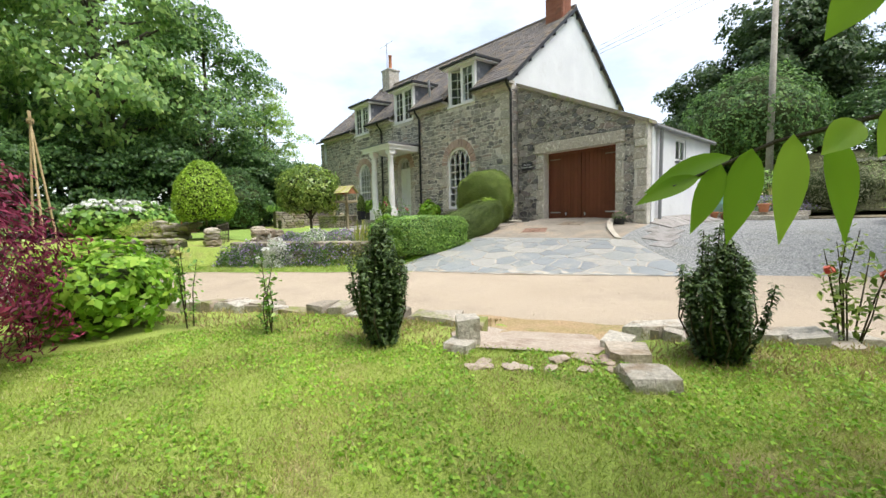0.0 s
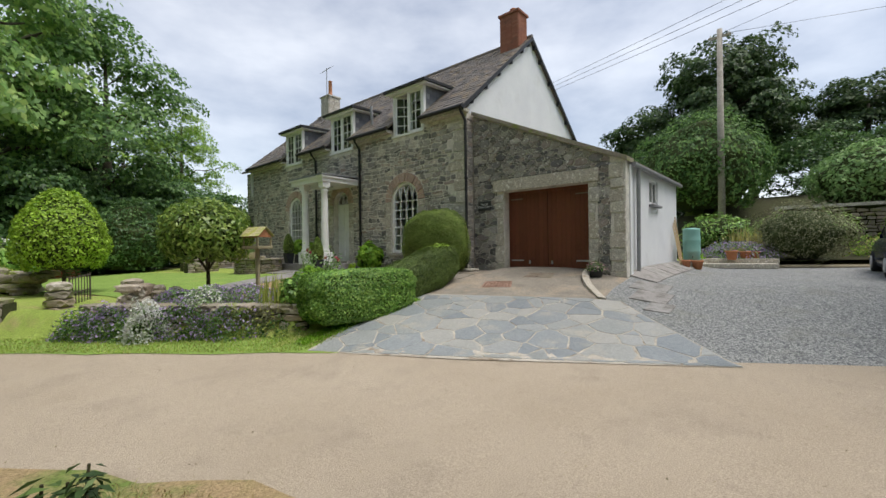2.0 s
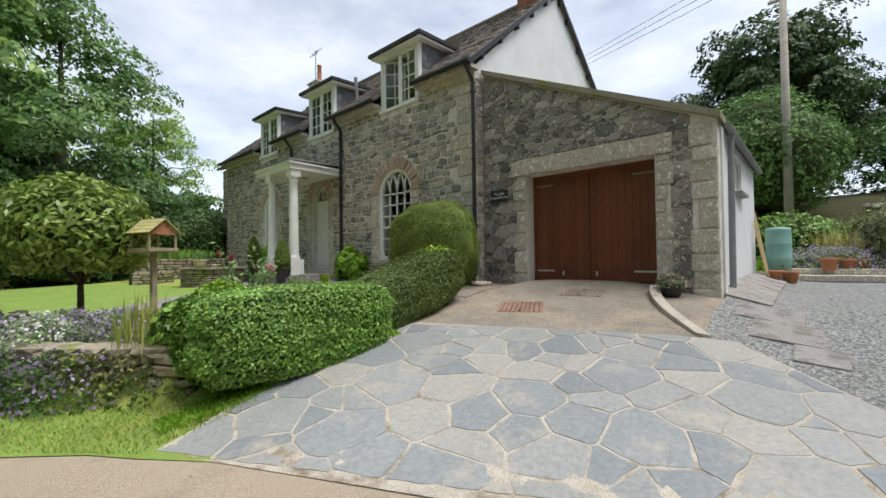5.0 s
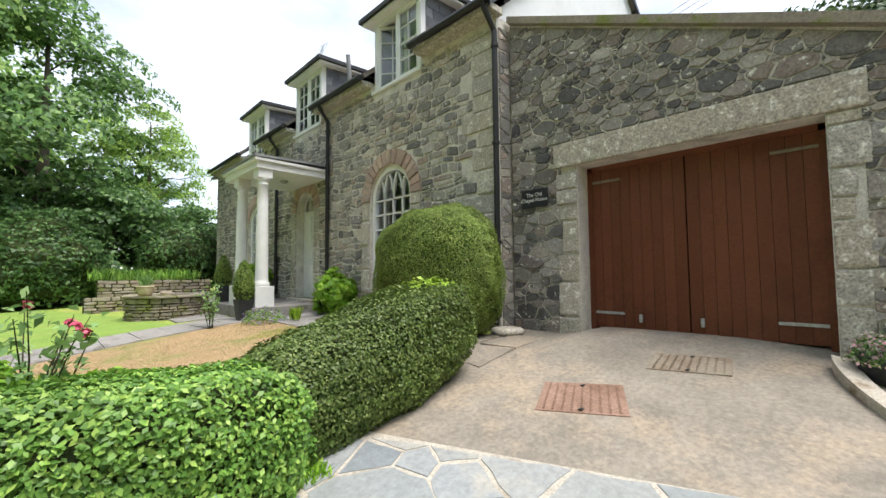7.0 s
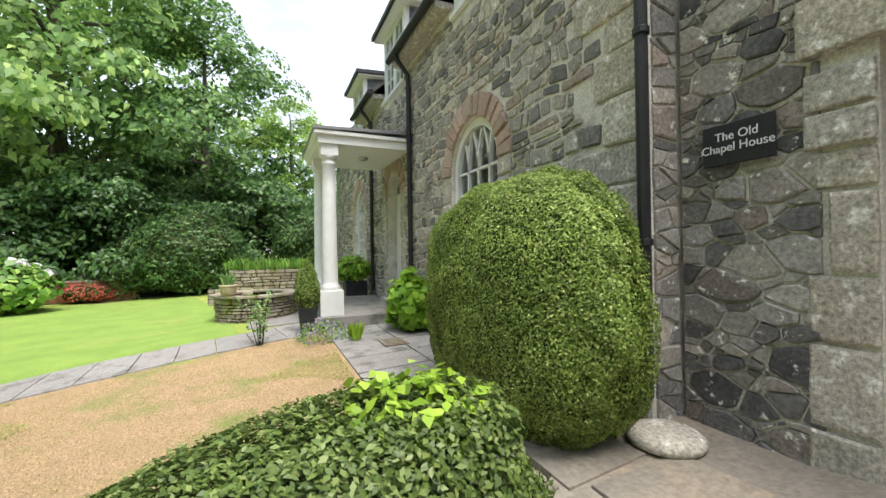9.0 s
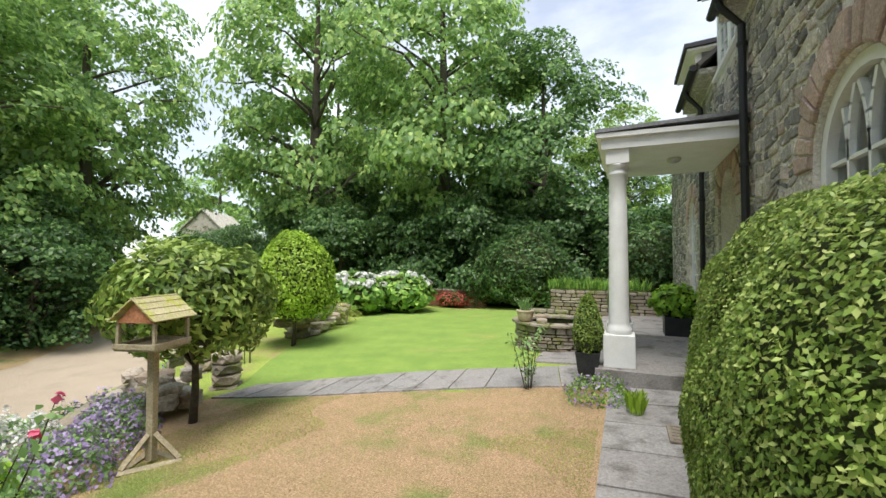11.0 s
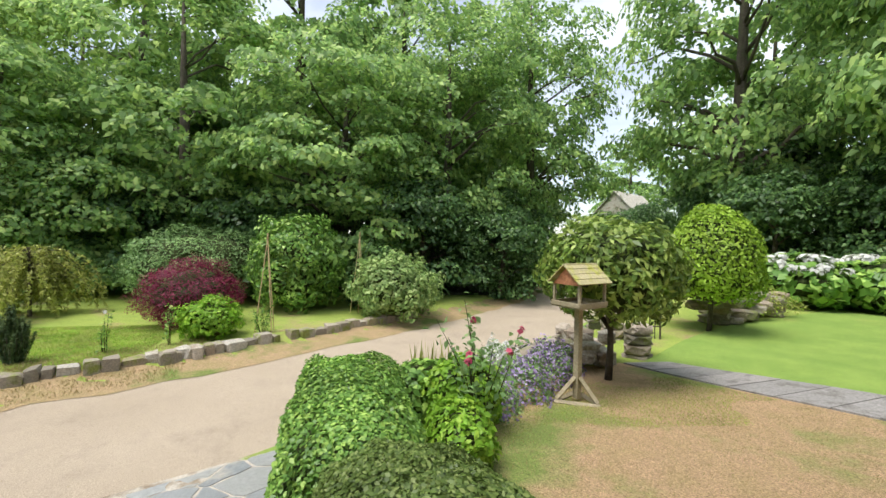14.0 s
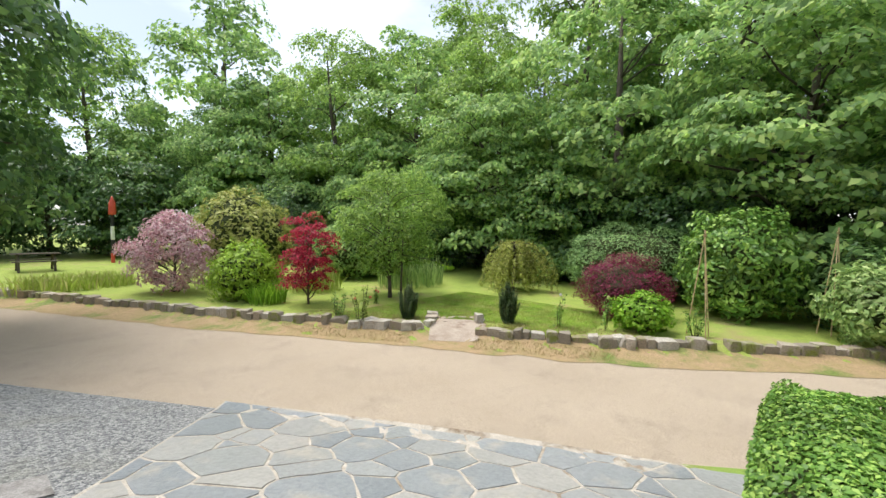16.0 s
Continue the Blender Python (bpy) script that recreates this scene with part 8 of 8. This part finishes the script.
bush("golden_shrub", on_land(22.6, -1.6), (1.0, 1.0, 1.2), 2600, 0.12, M["l_gold"], "yellow-leaved shrub at the yard edge", "shrub", 0.5, 0.25, 377)
retain = thing("retaining_wall", (24.3, -0.2, 1.3), "reddish-brown dry stone retaining wall under the hill", "retaining wall")
part("core", slab([(24.2, 2.4, 1.0), (24.2, -6.0, 1.0), (24.2, -6.0, 3.25), (24.2, 2.4, 3.3)], (0.06, 0, 0), (0.8, 0, 0)), M["soil"], retain)
pieces("stone", rubble(-6.0, 2.4, 1.2, 3.2, lambda a, b: [], wr, (0.12, 0.28), (0.2, 0.6), None, 0.012, 0.08), M["garden_stone"], retain, lambda u, v, d: (24.2 - d, u, v), 0.08, 200, lambda l: -l[0][0], "", wr)
part("coping", slab([(24.05, 2.5, 3.3), (24.05, -6.1, 3.25), (24.7, -6.1, 3.25), (24.7, 2.5, 3.3)], (0, 0, 0), (0, 0, 0.12)), M["granite"], retain)
tankob = thing("oil_tank", (20.6, 6.2, 1.1), "dark green plastic oil tank behind the garage", "tank")
part("body", box((20.8, 6.3, 2.0), (1.6, 1.3, 1.7), 0.18), M["tank"], tankob)
for k in range(4):
    part("rib", box((20.2 + 0.4 * k, 6.3, 2.0), (0.06, 1.36, 1.6), 0.02), M["tank"], tankob)
part("cap", lathe([(0.2, 0), (0.2, 0.08), (0.05, 0.1)], (20.8, 6.3, 2.85), 16), M["tank"], tankob)

# telegraph pole and wires
pole = thing("telegraph_pole", on_land(24.8, 4.45), "grey wooden telegraph pole with wires", "pole")
pz = terrain(24.8, 4.45)
part("pole", tube([(24.8, 4.45, pz - 0.1), (24.8, 4.45, 11.9)], [0.16, 0.11], 12), M["pole"], pole, "", True)
part("crossarm", box((24.8, 4.45, 11.55), (0.1, 0.9, 0.1), 0.01), M["pole"], pole)
for k in (-0.35, 0.0, 0.35):
    part("insulator", lathe([(0.02, 0), (0.045, 0.04), (0.03, 0.1), (0.02, 0.12)], (24.8, 4.45 + k, 11.6), 10), M["white"], pole)
for k in range(3):
    a, b = Vector((22.0, 11.5 + 0.3 * k, 10.5 - 0.25 * k)), Vector((-4.0 + k, -32.0, 9.0))
    wire = thing("overhead_wire", tuple(a), "thin black overhead wire crossing the yard", "wire", "overhead wires")
    part("cable", tube([a.lerp(b, q / 16) - Vector((0, 0, 1.4 * math.sin(math.pi * q / 16))) for q in range(17)], 0.008, 5), M["black"], wire)
for ex, ey, ez in ((30.0, -24.0, 11.0), (13.0, -24.0, 13.0)):
    a, b = Vector((24.8, 4.45, 11.68)), Vector((ex, ey, ez))
    part("wire", tube([a.lerp(b, q / 10) - Vector((0, 0, 0.5 * math.sin(math.pi * q / 10))) for q in range(11)], 0.008, 5), M["black"], pole)

# parked car
car = thing("car", (17.2, -0.75, 1.0), "dark blue hatchback parked on the gravel", "car")
cz = terrain(16.5, -0.6) + 0.012
CX, CY = 15.3, -0.70


def loft(sections):
    bm = bmesh.new()
    rings = [[bm.verts.new(p) for p in s] for s in sections]
    for a, b in zip(rings, rings[1:]):
        for i in range(len(a)):
            j = (i + 1) % len(a)
            bm.faces.new((a[i], a[j], b[j], b[i]))
    bm.faces.new(rings[0])
    bm.faces.new(rings[-1][::-1])
    return bm


def hull(x, w, z0, z1, w2):
    return [(CX + x, CY - w * 0.94, cz + z0), (CX + x, CY + w * 0.94, cz + z0), (CX + x, CY + w, cz + z0 + 0.18), (CX + x, CY + w, cz + z1 - 0.12), (CX + x, CY + w2, cz + z1), (CX + x, CY - w2, cz + z1), (CX + x, CY - w, cz + z1 - 0.12), (CX + x, CY - w, cz + z0 + 0.18)]


body = part("body", loft([hull(0.0, 0.78, 0.34, 0.88, 0.70), hull(0.08, 0.85, 0.24, 0.96, 0.78), hull(0.6, 0.88, 0.20, 0.98, 0.80), hull(2.6, 0.88, 0.20, 0.95, 0.80), hull(3.6, 0.85, 0.20, 0.82, 0.74), hull(4.0, 0.74, 0.28, 0.68, 0.64)]), M["car_paint"], car, "", True)
part("cabin", loft([hull(0.10, 0.78, 0.86, 0.98, 0.74), hull(0.42, 0.74, 0.86, 1.38, 0.58), hull(0.8, 0.74, 0.86, 1.48, 0.58), hull(1.9, 0.74, 0.86, 1.47, 0.58), hull(2.9, 0.76, 0.86, 0.98, 0.70)]), M["car_paint"], car, "", True)
part("rear_window", slab([(CX + 0.13, CY - 0.58, cz + 1.02), (CX + 0.13, CY + 0.58, cz + 1.02), (CX + 0.37, CY + 0.50, cz + 1.34), (CX + 0.37, CY - 0.50, cz + 1.34)], (-0.03, 0, 0.015), (0.0, 0, 0.03)), M["rubber"], car, "dark rear window")
part("bumper", box((CX - 0.02, CY, cz + 0.42), (0.16, 1.60, 0.26), 0.06), M["car_paint"], car)
part("number_plate", box((CX - 0.105, CY, cz + 0.62 - 0.14), (0.02, 0.52, 0.11), 0.004), M["plate"], car, "yellow rear number plate")
for k in range(7):
    part("plate_mark", box((CX - 0.118, CY - 0.2 + 0.066 * k, cz + 0.48), (0.006, 0.035, 0.07)), M["black"], car)
for s in (-1, 1):
    part("tail_light", box((CX + 0.04, CY + 0.70 * s, cz + 0.80), (0.10, 0.22, 0.16), 0.03), M["tail"], car, "red tail light")
    for wxx in (0.75, 3.2):
        w = part("wheel", lathe([(0.12, -0.09), (0.27, -0.10), (0.30, -0.07), (0.30, 0.07), (0.27, 0.10), (0.12, 0.09)], (0, 0, 0), 24), M["rubber"], car, "", True)
        w.data.transform(Matrix.Translation(root_of(w).location))
        w.data.transform(Matrix.Translation(Vector((CX + wxx, CY + 0.80 * s, cz + 0.30)) - root_of(w).location) @ Matrix.Rotation(radians(90), 4, "X"))
        rim = lathe([(0.05, -0.02), (0.17, -0.015), (0.18, 0.0), (0.17, 0.02), (0.05, 0.03)], (0, 0, 0), 18)
        rim.transform(Matrix.Translation((CX + wxx, CY + 0.90 * s, cz + 0.30)) @ Matrix.Rotation(radians(90), 4, "X"))
        part("rim", rim, M["steel"], w)

# ---- crazy paving of slates on the drive ----
slate_area = [(5.30, 7.78), (8.12, 2.31), (10.2, 4.45), (9.5, 6.2), (8.55, 8.36), (6.7, 8.25)]

sr = random.Random(77)
seeds = []
tries = 0
while len(seeds) < 170 and tries < 12000:
    tries += 1
    x, y = sr.uniform(5.2, 10.5), sr.uniform(1.9, 8.8)
    size = sr.choice((0.10, 0.16, 0.26, 0.33, 0.40))
    if all(math.hypot(x - a, y - b) > 0.62 * (size + q) + 0.02 for a, b, q in seeds):
        seeds.append((x, y, size))
paving = tagged(new("slate_paving"), "crazy paving of blue-grey slates with pale mortar joints", "paving", kind="structure")
for i, (x, y, size) in enumerate(seeds):
    poly = list(slate_area)
    for j, (a, b, other) in enumerate(seeds):
        if j != i and (a - x) ** 2 + (b - y) ** 2 < 4:
            dx, dy = a - x, b - y
            ln = math.hypot(dx, dy)
            reach = (ln * ln + 0.5 * (size * size - other * other)) / (2 * ln) - sr.uniform(0.006, 0.018)
            poly = clip(poly, x + dx / ln * reach, y + dy / ln * reach, dx, dy)
            if len(poly) < 3:
                break
    if len(poly) < 3:
        continue
    dense = []
    for (ax, ay), (bx, by) in zip(poly, poly[1:] + poly[:1]):
        ln = math.hypot(bx - ax, by - ay)
        if ln < 0.03:
            continue
        dense.append((ax, ay))
        for k in range(1, int(ln / 0.16) + 1):
            u = k / (int(ln / 0.16) + 1)
            dense.append((ax + (bx - ax) * u + sr.uniform(-0.014, 0.014), ay + (by - ay) * u + sr.uniform(-0.014, 0.014)))
    if len(dense) < 3:
        continue
    n = len(dense)
    tilt = sr.uniform(0.0, 0.004)
    cxm, cym = sum(p[0] for p in dense) / n, sum(p[1] for p in dense) / n
    low = [(a, b, terrain(a, b) + 0.004) for a, b in dense]
    top = [(cxm + (a - cxm) * 0.98, cym + (b - cym) * 0.98, terrain(a, b) + 0.021 + tilt) for a, b in dense]
    raw("paving_slate", low + top, [(k, (k + 1) % n, n + (k + 1) % n, n + k) for k in range(n)] + [tuple(range(n, 2 * n))], M["slate"], paving)

# loose grit and fallen bits on the lane
grit = []
gr = np.random.default_rng(9)
while len(grit) < 1500:
    s, off = gr.uniform(8, 34), -3.6 * gr.uniform(0, 1) ** (0.6 if gr.random() < 0.5 else 1.8)
    x, y, a = edge_point(s, off)
    grit.append((x, y, terrain(x, y) + 0.008))
grit = np.array(grit)
tagged(quads("grit", leaf_points(grit, np.tile([0, 0, 1.0], (len(grit), 1)) + 0.5 * gr.normal(size=grit.shape), 0.017, 0.8, gr), M["weathered"], None, "dark grit and fallen bits on the lane"), category="grit", kind="stuff")
